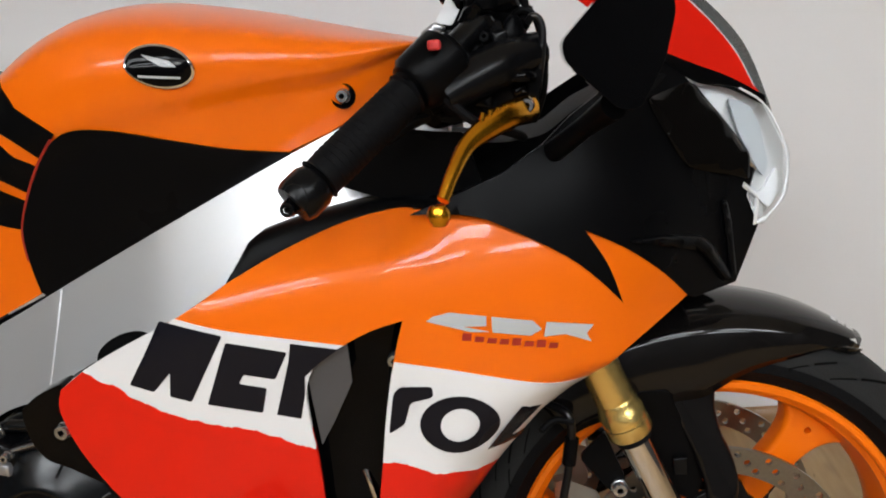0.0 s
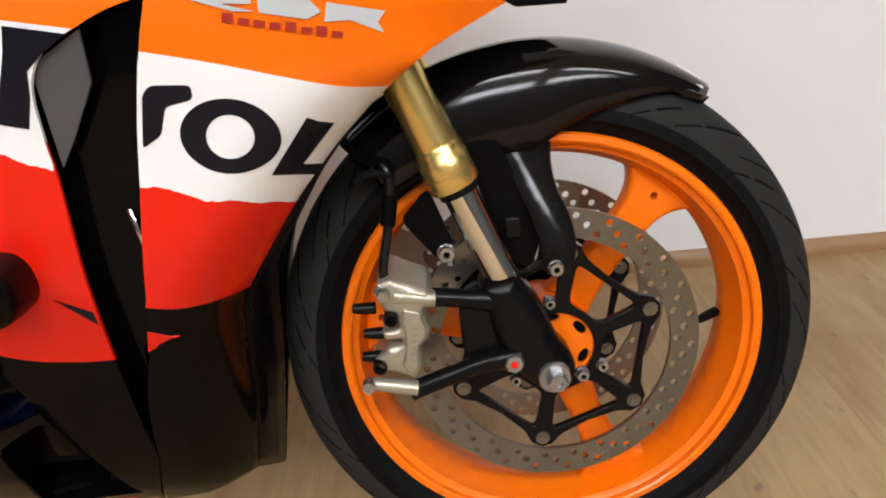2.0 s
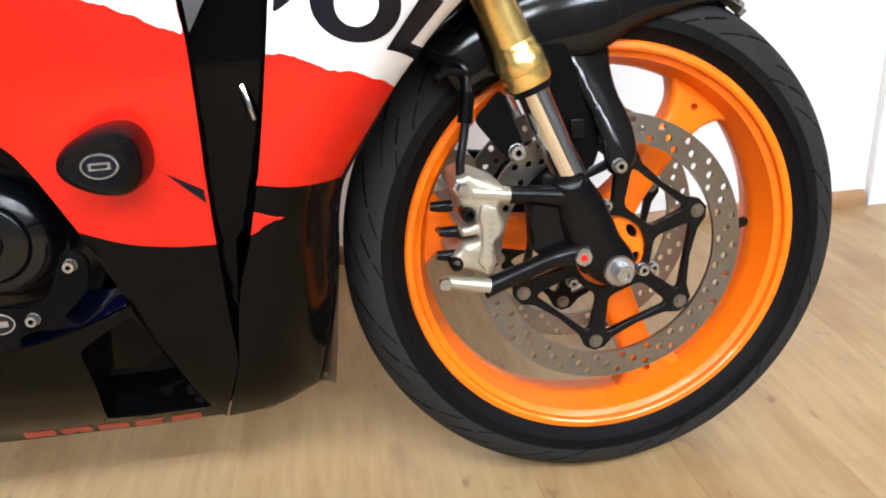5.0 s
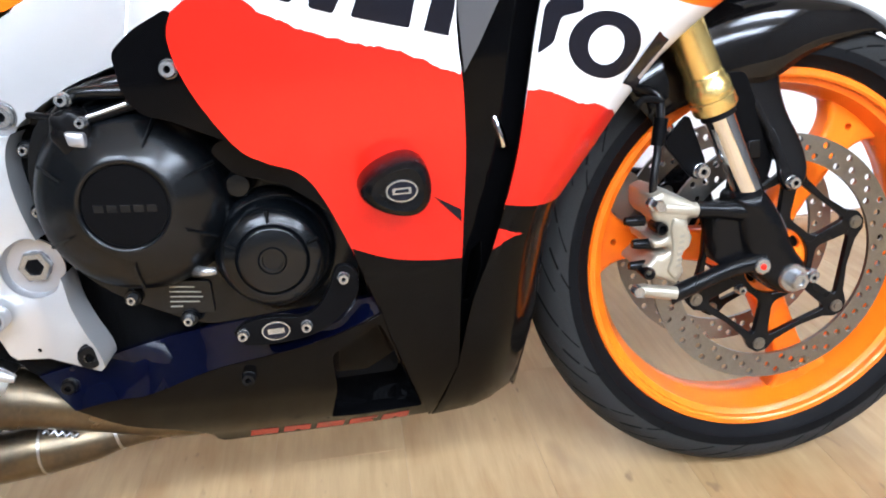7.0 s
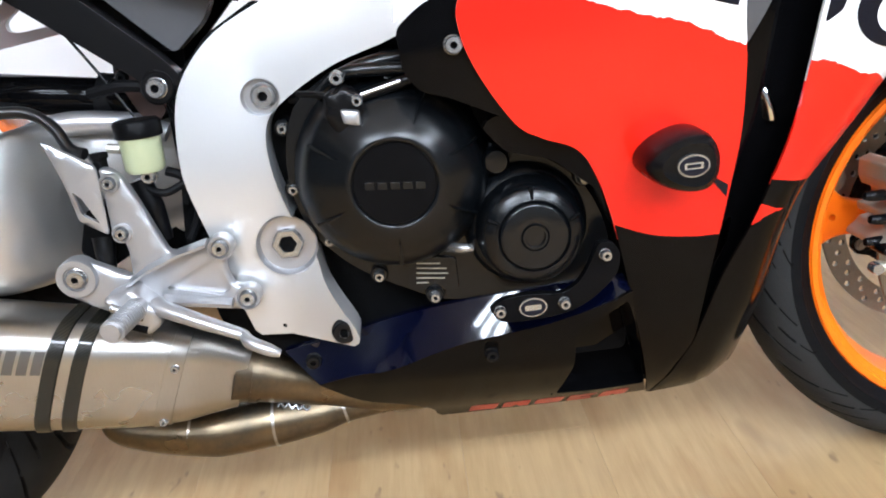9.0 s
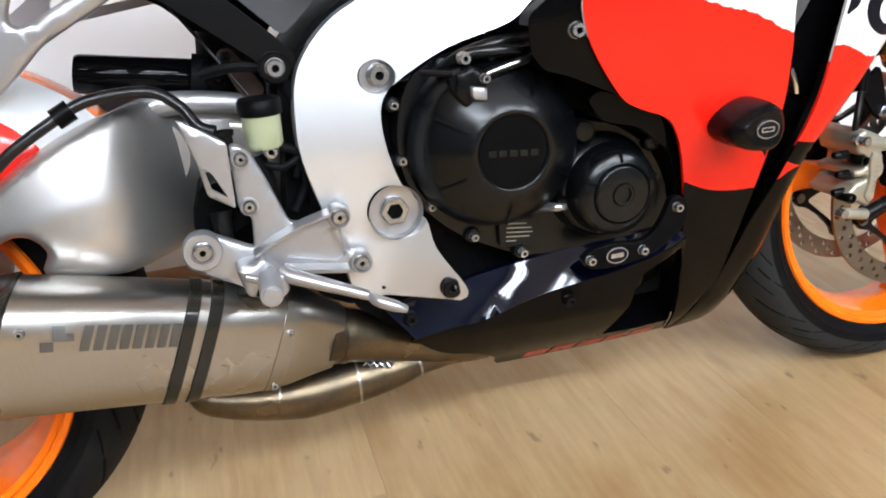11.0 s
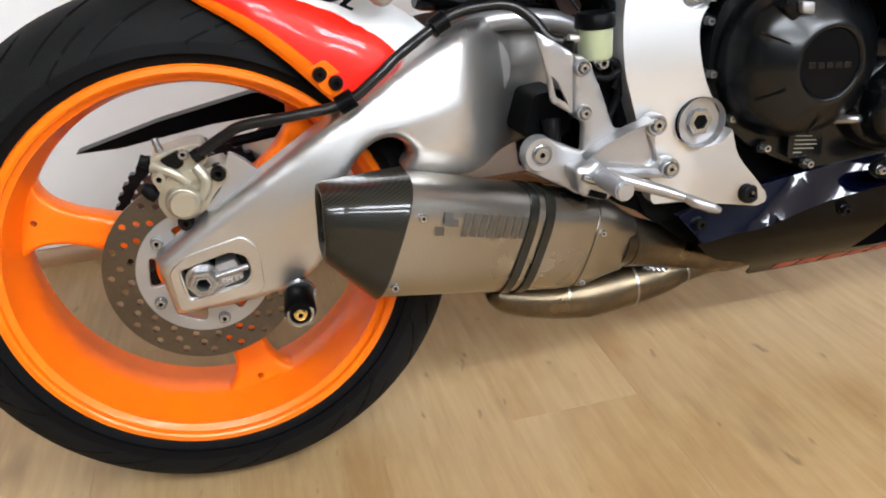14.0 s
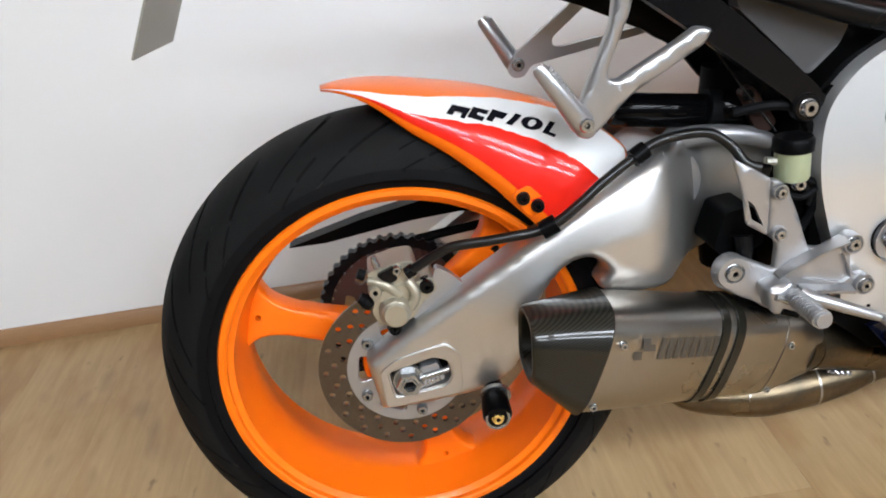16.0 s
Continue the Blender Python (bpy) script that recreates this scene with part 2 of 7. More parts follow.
# ---- mesh helpers ----
def part(name, bm, mat, parent=None, label="", smooth=38, bevel=0.0, segments=2):
    """Links a bmesh as one mesh object under a thing or a part."""
    bmesh.ops.recalc_face_normals(bm, faces=bm.faces[:])
    me = bpy.data.meshes.new(name)
    bm.to_mesh(me)
    bm.free()
    me.materials.append(mat)
    me.shade_smooth()
    me.set_sharp_from_angle(angle=radians(smooth))
    ob = new(name, me)
    if parent:
        ob.parent = parent
    if label:
        ob["label"] = label
    if bevel:
        mod = ob.modifiers.new("edge", "BEVEL")
        mod.width, mod.segments, mod.limit_method, mod.angle_limit = bevel, segments, "ANGLE", radians(40)
        mod.harden_normals = False
    return ob


def thing(name, m, label, category, group="", kind=""):
    ob = new(name)
    ob.empty_display_size = 0.1
    ob.matrix_basis = m
    return tagged(ob, label, category, group, kind)


def box(x0, x1, y0, y1, z0, z1, bm=None):
    bm = bm or bmesh.new()
    v = [bm.verts.new((x, y, z)) for x in (x0, x1) for y in (y0, y1) for z in (z0, z1)]
    for f in ((0, 1, 3, 2), (4, 6, 7, 5), (0, 4, 5, 1), (2, 3, 7, 6), (0, 2, 6, 4), (1, 5, 7, 3)):
        bm.faces.new([v[k] for k in f])
    return bm


def spline(points, closed=False, per=6):
    """A smooth curve through the points (Catmull-Rom)."""
    p = [Vector(q) for q in points]
    out, n = [], len(p)
    for k in range(n if closed else n - 1):
        a, b, c, d = (p[(k + j) % n] if closed else p[min(max(k + j, 0), n - 1)] for j in (-1, 0, 1, 2))
        for s in range(per):
            t = s / per
            out.append(0.5 * ((2 * b) + (c - a) * t + (2 * a - 5 * b + 4 * c - d) * t * t + (3 * b - a - 3 * c + d) * t ** 3))
    if not closed:
        out.append(p[-1])
    return out


def rounded(points, r=0.01, per=4):
    """A polygon in the plane with its corners rounded."""
    p, out, n = [Vector(q) for q in points], [], len(points)
    for k in range(n):
        a, b, c = p[k - 1], p[k], p[(k + 1) % n]
        u, w = a - b, c - b
        d = min(r, u.length * 0.45, w.length * 0.45)
        s, e = b + u.normalized() * d, b + w.normalized() * d
        for j in range(per + 1):
            t = j / per
            out.append((1 - t) ** 2 * s + 2 * t * (1 - t) * b + t * t * e)
    return out


def circle(cx, cz, r, n=24, rx=None):
    return [Vector((cx + (rx or r) * math.cos(2 * math.pi * k / n), cz + r * math.sin(2 * math.pi * k / n))) for k in range(n)]


def filled(outline, holes=(), grid=0.0, extra=()):
    """Triangles of a region in the plane, with holes and inner points on a grid: points and faces."""
    pts, edges = [], []
    for loop in (outline, *holes):
        first = len(pts)
        pts += [Vector(q[:2]) for q in loop]
        edges += [(first + k, first + (k + 1) % len(loop)) for k in range(len(loop))]
    if grid:
        xs, zs = [q[0] for q in outline], [q[1] for q in outline]
        for i in range(int((max(xs) - min(xs)) / grid)):
            for j in range(int((max(zs) - min(zs)) / grid)):
                q = Vector((min(xs) + (i + 0.5 + 0.25 * (j % 2)) * grid, min(zs) + (j + 0.5) * grid))
                if inside(q, outline) and not any(inside(q, h) for h in holes):
                    pts.append(q)
    pts += [Vector(q) for q in extra]
    v, _, f, *_ = geometry.delaunay_2d_cdt(pts, edges, [], 0, 1e-6)
    kept = {}
    for t in f:
        q = sum((v[k] for k in t), Vector((0, 0))) / len(t)
        if inside(q, outline) and not any(inside(q, h) for h in holes):
            kept[tuple(sorted(t))] = t
    return v, list(kept.values())


def inside(q, loop):
    odd = False
    for k in range(len(loop)):
        a, b = loop[k - 1], loop[k]
        if (a[1] > q[1]) != (b[1] > q[1]) and q[0] < (b[0] - a[0]) * (q[1] - a[1]) / (b[1] - a[1]) + a[0]:
            odd = not odd
    return odd


def slab(outline, front, back, holes=(), grid=0.0, bm=None, extra=()):
    """A region of the x-z plane given depth: front and back are the y of its two skins, as numbers or functions of x and z."""
    bm = bm or bmesh.new()
    v, f = filled(outline, holes, grid, extra)
    at = lambda s, q: s(q[0], q[1]) if callable(s) else s
    used = {k for t in f for k in t}
    v = [q if k in used else None for k, q in enumerate(v)]
    a = [q and bm.verts.new((q[0], at(front, q), q[1])) for q in v]
    b = [q and bm.verts.new((q[0], at(back, q), q[1])) for q in v]
    count = {}
    for t in f:
        bm.faces.new([a[k] for k in t])
        bm.faces.new([b[k] for k in reversed(t)])
        for k in range(len(t)):
            e = (t[k - 1], t[k])
            count[e] = count.get(e, 0) + 1
    for (i, j) in count:
        if (j, i) not in count:
            bm.faces.new([a[j], a[i], b[i], b[j]])
    return bm


def pillow(outline, front, back, r, holes=(), grid=0.01, bm=None):
    """A slab whose front skin rolls over by radius r towards its outer edge."""
    loop = [Vector(q[:2]) for q in outline]
    a = np.array([[q[0], q[1]] for q in loop])
    b = np.roll(a, -1, axis=0)
    e = b - a
    size = np.maximum((e * e).sum(1), 1e-12)

    def depth(x, z):
        p = np.array([x, z])
        t = np.clip(((p - a) * e).sum(1) / size, 0, 1)
        return float(np.sqrt((((a + t[:, None] * e) - p) ** 2).sum(1).min()))

    area = sum(p[0] * q[1] - q[0] * p[1] for p, q in zip(a, b))
    extra = []
    for share in (0.12, 0.38, 0.75):
        for k in range(len(loop)):
            way = (loop[(k + 1) % len(loop)] - loop[k - 1])
            if way.length < 1e-9:
                continue
            side = Vector((-way[1], way[0])).normalized() * (1 if area > 0 else -1)
            q = loop[k] + side * r * share
            if inside(q, loop) and depth(*q) > 0.9 * r * share and not any(inside(q, h) for h in holes):
                extra.append(q)
    at = lambda f, x, z: f(x, z) if callable(f) else f
    sign = 1 if at(back, *loop[0]) > at(front, *loop[0]) else -1
    roll = lambda d: r * (1 - math.sqrt(max(0.0, 1 - (1 - min(d, r) / r) ** 2)))
    return slab(outline, lambda x, z: at(front, x, z) + sign * roll(depth(x, z)), back, holes, grid, bm, extra)


def turned(profile, centre=(0, 0, 0), n=48, axis="Y", bm=None, closed=False):
    """A body of revolution; profile: rows of (radius, place along the axis)."""
    bm = bm or bmesh.new()
    rings = []
    for r, a in profile:
        ring = []
        for k in range(n if r > 1e-6 else 1):
            c, s = r * math.cos(2 * math.pi * k / n), r * math.sin(2 * math.pi * k / n)
            q = {"Y": (c, a, s), "Z": (c, s, a), "X": (a, c, s)}[axis]
            ring.append(bm.verts.new(Vector(q) + Vector(centre)))
        rings.append(ring)
    pairs = list(zip(rings, rings[1:])) + ([(rings[-1], rings[0])] if closed else [])
    for p, q in pairs:
        for k in range(n):
            quad = [p[k % len(p)], p[(k + 1) % len(p)], q[(k + 1) % len(q)], q[k % len(q)]]
            quad = list(dict.fromkeys(quad))
            if len(quad) > 2:
                bm.faces.new(quad)
    return bm


def tube(points, radius, n=12, bm=None, per=6, smooth=True, caps=True, flat=1.0):
    """A bar or hose along a path; radius a number or one for each point."""
    bm = bm or bmesh.new()
    p = spline(points, False, per) if smooth and len(points) > 2 else [Vector(q) for q in points]
    rad = radius if isinstance(radius, (list, tuple)) else [radius] * len(points)
    span = np.interp(np.linspace(0, 1, len(p)), np.linspace(0, 1, len(rad)), rad)
    rings, side = [], None
    for k, q in enumerate(p):
        way = (p[min(k + 1, len(p) - 1)] - p[max(k - 1, 0)]).normalized()
        if side is None:
            side = way.cross(Vector((0, 1, 0)) if abs(way.y) < 0.9 else Vector((0, 0, 1))).normalized()
        side = (side - way * side.dot(way)).normalized()
        up = way.cross(side)
        rings.append([bm.verts.new(q + float(span[k]) * (math.cos(2 * math.pi * j / n) * side + flat * math.sin(2 * math.pi * j / n) * up)) for j in range(n)])
    for a, b in zip(rings, rings[1:]):
        for j in range(n):
            bm.faces.new([a[j], a[(j + 1) % n], b[(j + 1) % n], b[j]])
    if caps:
        bm.faces.new(rings[0][::-1])
        bm.faces.new(rings[-1])
    return bm


def loft(sections, bm=None, closed=False, caps=True):
    """A skin over rows of equally many points; closed: each row is a ring."""
    bm = bm or bmesh.new()
    rows = [[bm.verts.new(q) for q in s] for s in sections]
    m = len(rows[0])
    for a, b in zip(rows, rows[1:]):
        for k in range(m if closed else m - 1):
            bm.faces.new([a[k], a[(k + 1) % m], b[(k + 1) % m], b[k]])
    if caps and closed:
        bm.faces.new(rows[0][::-1])
        bm.faces.new(rows[-1])
    return bm


def bolt(parent, x, y, z, r=0.008, mat=None, name="bolt", depth=0.007, label="", hole=0.42):
    """A socket-head bolt whose head faces the near side."""
    d = depth
    bm = turned([(r * 1.12, d * 0.7), (r * 1.12, 0.0), (r, -d * 0.1), (r, -d * 0.75), (r * 0.86, -d), (r * hole, -d)], (x, y, z), 16)
    socket = [bm.verts.new((x + r * hole * math.cos(math.pi / 3 * k), y - d * 0.35, z + r * hole * math.sin(math.pi / 3 * k))) for k in range(6)]
    rim = [bm.verts.new((x + r * hole * math.cos(math.pi / 3 * k), y - d, z + r * hole * math.sin(math.pi / 3 * k))) for k in range(6)]
    bm.faces.new(socket)
    for k in range(6):
        bm.faces.new([socket[k], socket[(k + 1) % 6], rim[(k + 1) % 6], rim[k]])
    ob = part(name, bm, mat or STEEL, parent, label)
    # faces within the socket are painted black as its shade
    ob.data.materials.append(SHADOW_BLACK)
    for f in ob.data.polygons:
        c = f.center
        if math.hypot(c.x - x, c.z - z) < r * hole * 0.98 and c.y > y - d * 0.99:
            f.material_index = 1
    return ob


# ---- the room ----
X0, X1, Y0 = -3.6, 3.6, -4.8
wall_y = lambda x: 0.768 + 0.0245 * x

def room():
    slant = [(X0, wall_y(X0)), (X1, wall_y(X1))]
    bm = bmesh.new()
    v = [bm.verts.new((x, y + d, z)) for d in (0, 0.12) for x, y in slant for z in (0, CEILING)]
    for f in ((0, 1, 3, 2), (4, 6, 7, 5), (0, 4, 5, 1), (2, 3, 7, 6), (0, 2, 6, 4), (1, 5, 7, 3)):
        bm.faces.new([v[k] for k in f])
    tagged(part("wall_north", bm, WALL_PAINT), "white painted plaster wall behind the motorcycle", "wall", kind="structure")
    # three unseen walls, added dark to keep reflections on the bike low
    tagged(part("wall_south", box(X0, X1, Y0 - 0.12, Y0, 0, CEILING), DIM_SURROUND), "unseen dark grey wall added to dim reflections", "wall", kind="structure")
    tagged(part("wall_west", box(X0 - 0.12, X0, Y0 - 0.12, wall_y(X0) + 0.12, 0, CEILING), DIM_SURROUND), "unseen dark grey wall added to dim reflections", "wall", kind="structure")
    tagged(part("wall_east", box(X1, X1 + 0.12, Y0 - 0.12, wall_y(X1) + 0.12, 0, CEILING), DIM_SURROUND), "unseen dark grey wall added to dim reflections", "wall", kind="structure")
    tagged(part("ceiling", box(X0 - 0.12, X1 + 0.12, Y0 - 0.12, 1.0, CEILING, CEILING + 0.1), CEILING_PAINT), "plain white ceiling", "ceiling", kind="structure")
    # skirting: a slim rounded oak strip that stops short of a white door lining
    bm = bmesh.new()
    profile = [(0, FLOOR), (-0.016, FLOOR), (-0.017, FLOOR + 0.012), (-0.014, FLOOR + 0.026), (-0.008, FLOOR + 0.034), (0, FLOOR + 0.036)]
    loft([[(x, wall_y(x) + p, z) for p, z in profile] for x in (X0 + 0.002, 1.625)], bm)
    tagged(part("baseboard", bm, BOARD_WOOD), "slim rounded oak strip along the wall foot", "baseboard", kind="structure")
    x = 1.63
    tagged(part("door_lining", box(x, x + 0.07, wall_y(x) - 0.02, wall_y(x) + 0.002, 0, 2.06), FIXTURE, bevel=0.003), "white painted door lining", "trim", kind="structure")


def luminaire():
    """A ceiling troffer with three opal tubes."""
    ob = thing("ceiling_light", pose(0, 0, CEILING), "white ceiling troffer lamp with three glowing opal tubes", "ceiling light", "ceiling lights")
    part("housing", slab(rounded([(-0.62, -0.03), (0.62, -0.03), (0.62, 0), (-0.62, 0)], 0.01), -0.33, 0.33), FIXTURE, ob, bevel=0.004)
    glow = tube_glow()
    for y0 in (-0.21, 0.0, 0.21):
        ring = [(y0 + 0.055 * math.cos(a), -0.031 - 0.03 * math.sin(a)) for a in np.linspace(0, math.pi, 13)]
        part("diffuser", loft([[(x, y, z) for y, z in ring] for x in (-0.6, 0.6)], closed=True), glow, ob, "glowing opal diffuser")
    return ob


room()
first = luminaire()
for lx, ly, turn in LUMINAIRES[1:]:
    copy_thing(first, pose(lx, ly, CEILING, 0, 0, turn))
first.matrix_basis = pose(LUMINAIRES[0][0], LUMINAIRES[0][1], CEILING, 0, 0, LUMINAIRES[0][2])

# ---- the motorcycle: one thing, leaning a little on its far side ----
bike = thing("motorcycle", pose(0, 0.012, 0, 0, 0, 0.6) @ pose(0, 0, 0, -4.5, 0, 0),
             "orange, white and red sports motorcycle with orange wheels, on laminate", "motorcycle")
FRONT, REAR = Vector((0.712, 0, 0.306)), Vector((-0.704, 0, 0.319))


GROOVES = ((0, 0.08, 0.78), (26, 0.36, 0.97), (45, 0.62, 1.0))
COLUMNS = 64


def groove(col, s):
    """Whether the tread is cut here: col counts columns round the tyre, s runs from -1 to 1 across the tread."""
    a, col = abs(s), (col + (32 if s > 0 else 0)) % COLUMNS
    for start, lo, hi in GROOVES:
        if lo <= a <= hi and (col - start) % COLUMNS < (2 if a < lo + 0.6 * (hi - lo) else 1):
            return True
    return False


def tyre(parent, c, outer, half, bead, seat, pitches, label, drop=0.5, bow=2.3, tread=TREAD):
    """Carcass with cut tread, whose columns lean as the grooves do; bead: radius and half width where it sits in the wheel."""
    cross = []
    for k in range(37):
        s = -1 + k / 18
        cross.append((outer - drop * half * (abs(s) ** bow), half * math.sin(s * 1.42) / math.sin(1.42) * 0.985, s))
    low = cross[0][0]
    wall = [(bead, -seat), (bead + 0.006, -seat - 0.004), (bead + 0.018, -half * 0.93), (low - 0.012, -half)]
    rows = [(r, y, -1.0, False) for r, y in wall] + [(r, y, s, True) for r, y, s in cross] + [(r, -y, 1.0, False) for r, y in reversed(wall)]
    n, bm = COLUMNS * pitches, bmesh.new()
    rings, cuts = [], []
    for r, y, s, cuttable in rows:
        ring, cut = [], [cuttable and groove(k, s) for k in range(n)]
        lean = 0.85 * abs(s) ** 1.6 / pitches
        for k in range(n):
            a, d = 2 * math.pi * (k / n + lean), r - (0.005 if cut[k] else 0.0)
            ring.append(bm.verts.new((c.x + d * math.cos(a), c.y + y, c.z + d * math.sin(a))))
        rings.append(ring)
        cuts.append(cut)
    for i, (p, q) in enumerate(zip(rings, rings[1:])):
        for k in range(n):
            f = bm.faces.new((p[k], p[(k + 1) % n], q[(k + 1) % n], q[k]))
            if len(wall) <= i < len(wall) + 36:
                j = (k + 1) % n
                # cut faces get a blacker material: groove shade put into the colour
                f.material_index = 2 if (cuts[i][k] or cuts[i][j]) and (cuts[i + 1][k] or cuts[i + 1][j]) else 1
    ob = part("tyre", bm, RUBBER, parent, label, smooth=50)
    ob.data.materials.append(tread)
    ob.data.materials.append(SHADOW_BLACK)
    return ob


def spoke(c, a, r0, r1, thin, flare, depth, hole=None):
    """One hollow cast spoke at angle a."""
    reach = [(r0, thin * 1.5), (r0 + 0.03, thin * 1.12), (r0 + 0.55 * (r1 - r0), thin), (r1 - 0.055, thin * 1.06), (r1 - 0.036, thin * 1.28), (r1 - 0.022, thin * 1.72), (r1 - 0.012, thin * 2.35), (r1 - 0.005, thin * 3.0), (r1 - 0.003, flare)]
    loop = spline([(r, w) for r, w in reach], per=4)
    loop = [(q[0], q[1]) for q in loop] + [(q[0], -q[1]) for q in reversed(loop)]
    ca, sa = math.cos(a), math.sin(a)
    spin = lambda q: Vector((c.x + q[0] * ca - q[1] * sa, c.z + q[0] * sa + q[1] * ca))
    holes = [[spin((hole + 0.0042 * math.cos(t), 0.0042 * math.sin(t))) for t in np.linspace(0, 2 * math.pi, 11)[:-1]]] if hole else []
    bm = pillow([spin(q) for q in loop], c.y - depth, c.y, 0.007, holes, 0.009)
    return pillow([spin(q) for q in loop], c.y + depth, c.y, 0.007, holes, 0.012, bm)


def brake_disc(parent, c, y, inner, outer, rows, count, mat, label):
    holes = []
    for k in range(count):
        for j, r in enumerate(rows):
            a = 2 * math.pi * (k + j * 0.37) / count
            holes.append(circle(c.x + r * math.cos(a), c.z + r * math.sin(a), 0.0041, 10))
    holes.append(circle(c.x, c.z, inner, 72))
    return part("brake_disc", slab(circle(c.x, c.z, outer, 96), y - 0.0025, y + 0.0025, holes), mat, parent, label, smooth=30)


def carrier(parent, c, y, hub, reach, arms, turn):
    """The black spider that holds a disc, with its drive buttons."""
    outline = []
    for k in range(arms):
        a = turn + 2 * math.pi * k / arms
        for da, r in ((-0.10, reach + 0.008), (0.0, reach + 0.012), (0.10, reach + 0.008), (0.2, reach - 0.004), (math.pi / arms, reach * math.cos(math.pi / arms) + 0.002), (2 * math.pi / arms - 0.2, reach - 0.004)):
            outline.append((c.x + r * math.cos(a + da), c.z + r * math.sin(a + da)))
    holes = [circle(c.x, c.z, hub - 0.014, 32)]
    for k in range(arms):
        a0, a1 = turn + 2 * math.pi * k / arms, turn + 2 * math.pi * (k + 1) / arms
        lo, hi = hub - 0.002, reach * math.cos(math.pi / arms) - 0.0045
        quad = [(lo, a0 + 0.13), (hi + 0.009, a0 + 0.095), (hi, (a0 + a1) / 2), (hi + 0.009, a1 - 0.095), (lo, a1 - 0.13)]
        holes.append(rounded([(c.x + r * math.cos(a), c.z + r * math.sin(a)) for r, a in quad], 0.008, 3))
    ob = part("disc_carrier", slab(outline, y - 0.0045, y + 0.0045, holes), BLACK_METAL, parent, "black disc carrier", bevel=0.0012)
    for k in range(arms):
        a = turn + 2 * math.pi * k / arms
        bx, bz = c.x + reach * math.cos(a), c.z + reach * math.sin(a)
        part("drive_button", turned([(0, -0.008), (0.004, -0.008), (0.0045, -0.006), (0.0075, -0.006), (0.0085, -0.004), (0.0085, 0.004), (0, 0.004)], (bx, y, bz), 18), DISC_STEEL, parent, "dull washer and rivet")
    return ob


def front_wheel():
    c = FRONT
    bm = turned([(0.232, -0.050), (0.230, -0.0535), (0.2240, -0.0545), (0.2212, -0.0525), (0.2205, -0.0455), (0.2170, -0.0430), (0.2135, -0.0415), (0.2105, -0.026), (0.2045, -0.014), (0.203, 0.0), (0.2045, 0.014), (0.2110, 0.026),
                 (0.2135, 0.0415), (0.2170, 0.0430), (0.2205, 0.0455), (0.2212, 0.0525), (0.2240, 0.0545), (0.230, 0.0535), (0.232, 0.050), (0.226, 0.044), (0.216, 0.02), (0.216, -0.02), (0.226, -0.044)], c, 120, closed=True)
    wheel = part("front_wheel", bm, RIM_ORANGE, bike, "orange three-spoke cast front wheel")
    part("hub", turned([(0.018, -0.055), (0.034, -0.055), (0.036, -0.05), (0.042, -0.03), (0.046, 0.0), (0.042, 0.03), (0.036, 0.05), (0.034, 0.055), (0.018, 0.055)], c, 40, closed=True), RIM_ORANGE, wheel)
    for k in range(3):
        part("spoke", spoke(c, radians(50.5 + 120 * k), 0.036, 0.213, 0.0195, 0.070, 0.017, 0.190), RIM_ORANGE, wheel, smooth=50)
    tyre(wheel, c, 0.2985, 0.060, 0.226, 0.046, 13, "black front tyre with cut tread", 0.66, 2.2, PALE_TREAD)
    # rotors and their carriers on both sides
    for y in (-0.064, 0.064):
        brake_disc(wheel, c, y, 0.1255, 0.1565, (0.1325, 0.1405, 0.1490), 26, DISC_STEEL, "drilled steel front brake disc")
        carrier(wheel, c, y * 1.03, 0.056, 0.1090, 6, radians(20.3))
    for y in (-0.0605, 0.0605):
        slots = [[(c.x + 0.034 * math.cos(a0) + 0.0095 * math.cos(t) * -math.sin(a0) + 0.0052 * math.sin(t) * math.cos(a0), c.z + 0.034 * math.sin(a0) + 0.0095 * math.cos(t) * math.cos(a0) + 0.0052 * math.sin(t) * math.sin(a0)) for t in np.linspace(0, 2 * math.pi, 15)[:-1]] for a0 in (radians(35 + 60 * k) for k in range(6))]
        part("hub_flange", slab(circle(c.x, c.z, 0.0475, 40), y - 0.003, y + 0.003, slots), RIM_ORANGE, wheel, "orange slotted hub flange", bevel=0.001)
        # black disc paints the shade seen through the flange slots
        part("hub_core", turned([(0.0455, -0.004), (0, -0.004), (0, 0.004), (0.0455, 0.004)], (c.x, y * 0.88, c.z), 40), SHADOW_BLACK, wheel, "black disc as painted shade behind the flange")
    for k in range(3):
        a = radians(95 + 120 * k)
        bolt(wheel, c.x + 0.055 * math.cos(a), -0.0705, c.z + 0.055 * math.sin(a), 0.006)
    a = radians(-1)
    part("valve", tube([(c.x + 0.198 * math.cos(a), 0, c.z + 0.198 * math.sin(a)), (c.x + 0.182 * math.cos(a), -0.012, c.z + 0.182 * math.sin(a)), (c.x + 0.168 * math.cos(a), -0.022, c.z + 0.168 * math.sin(a))], [0.006, 0.0055, 0.004], 10), RUBBER, wheel, "black rubber tyre valve")


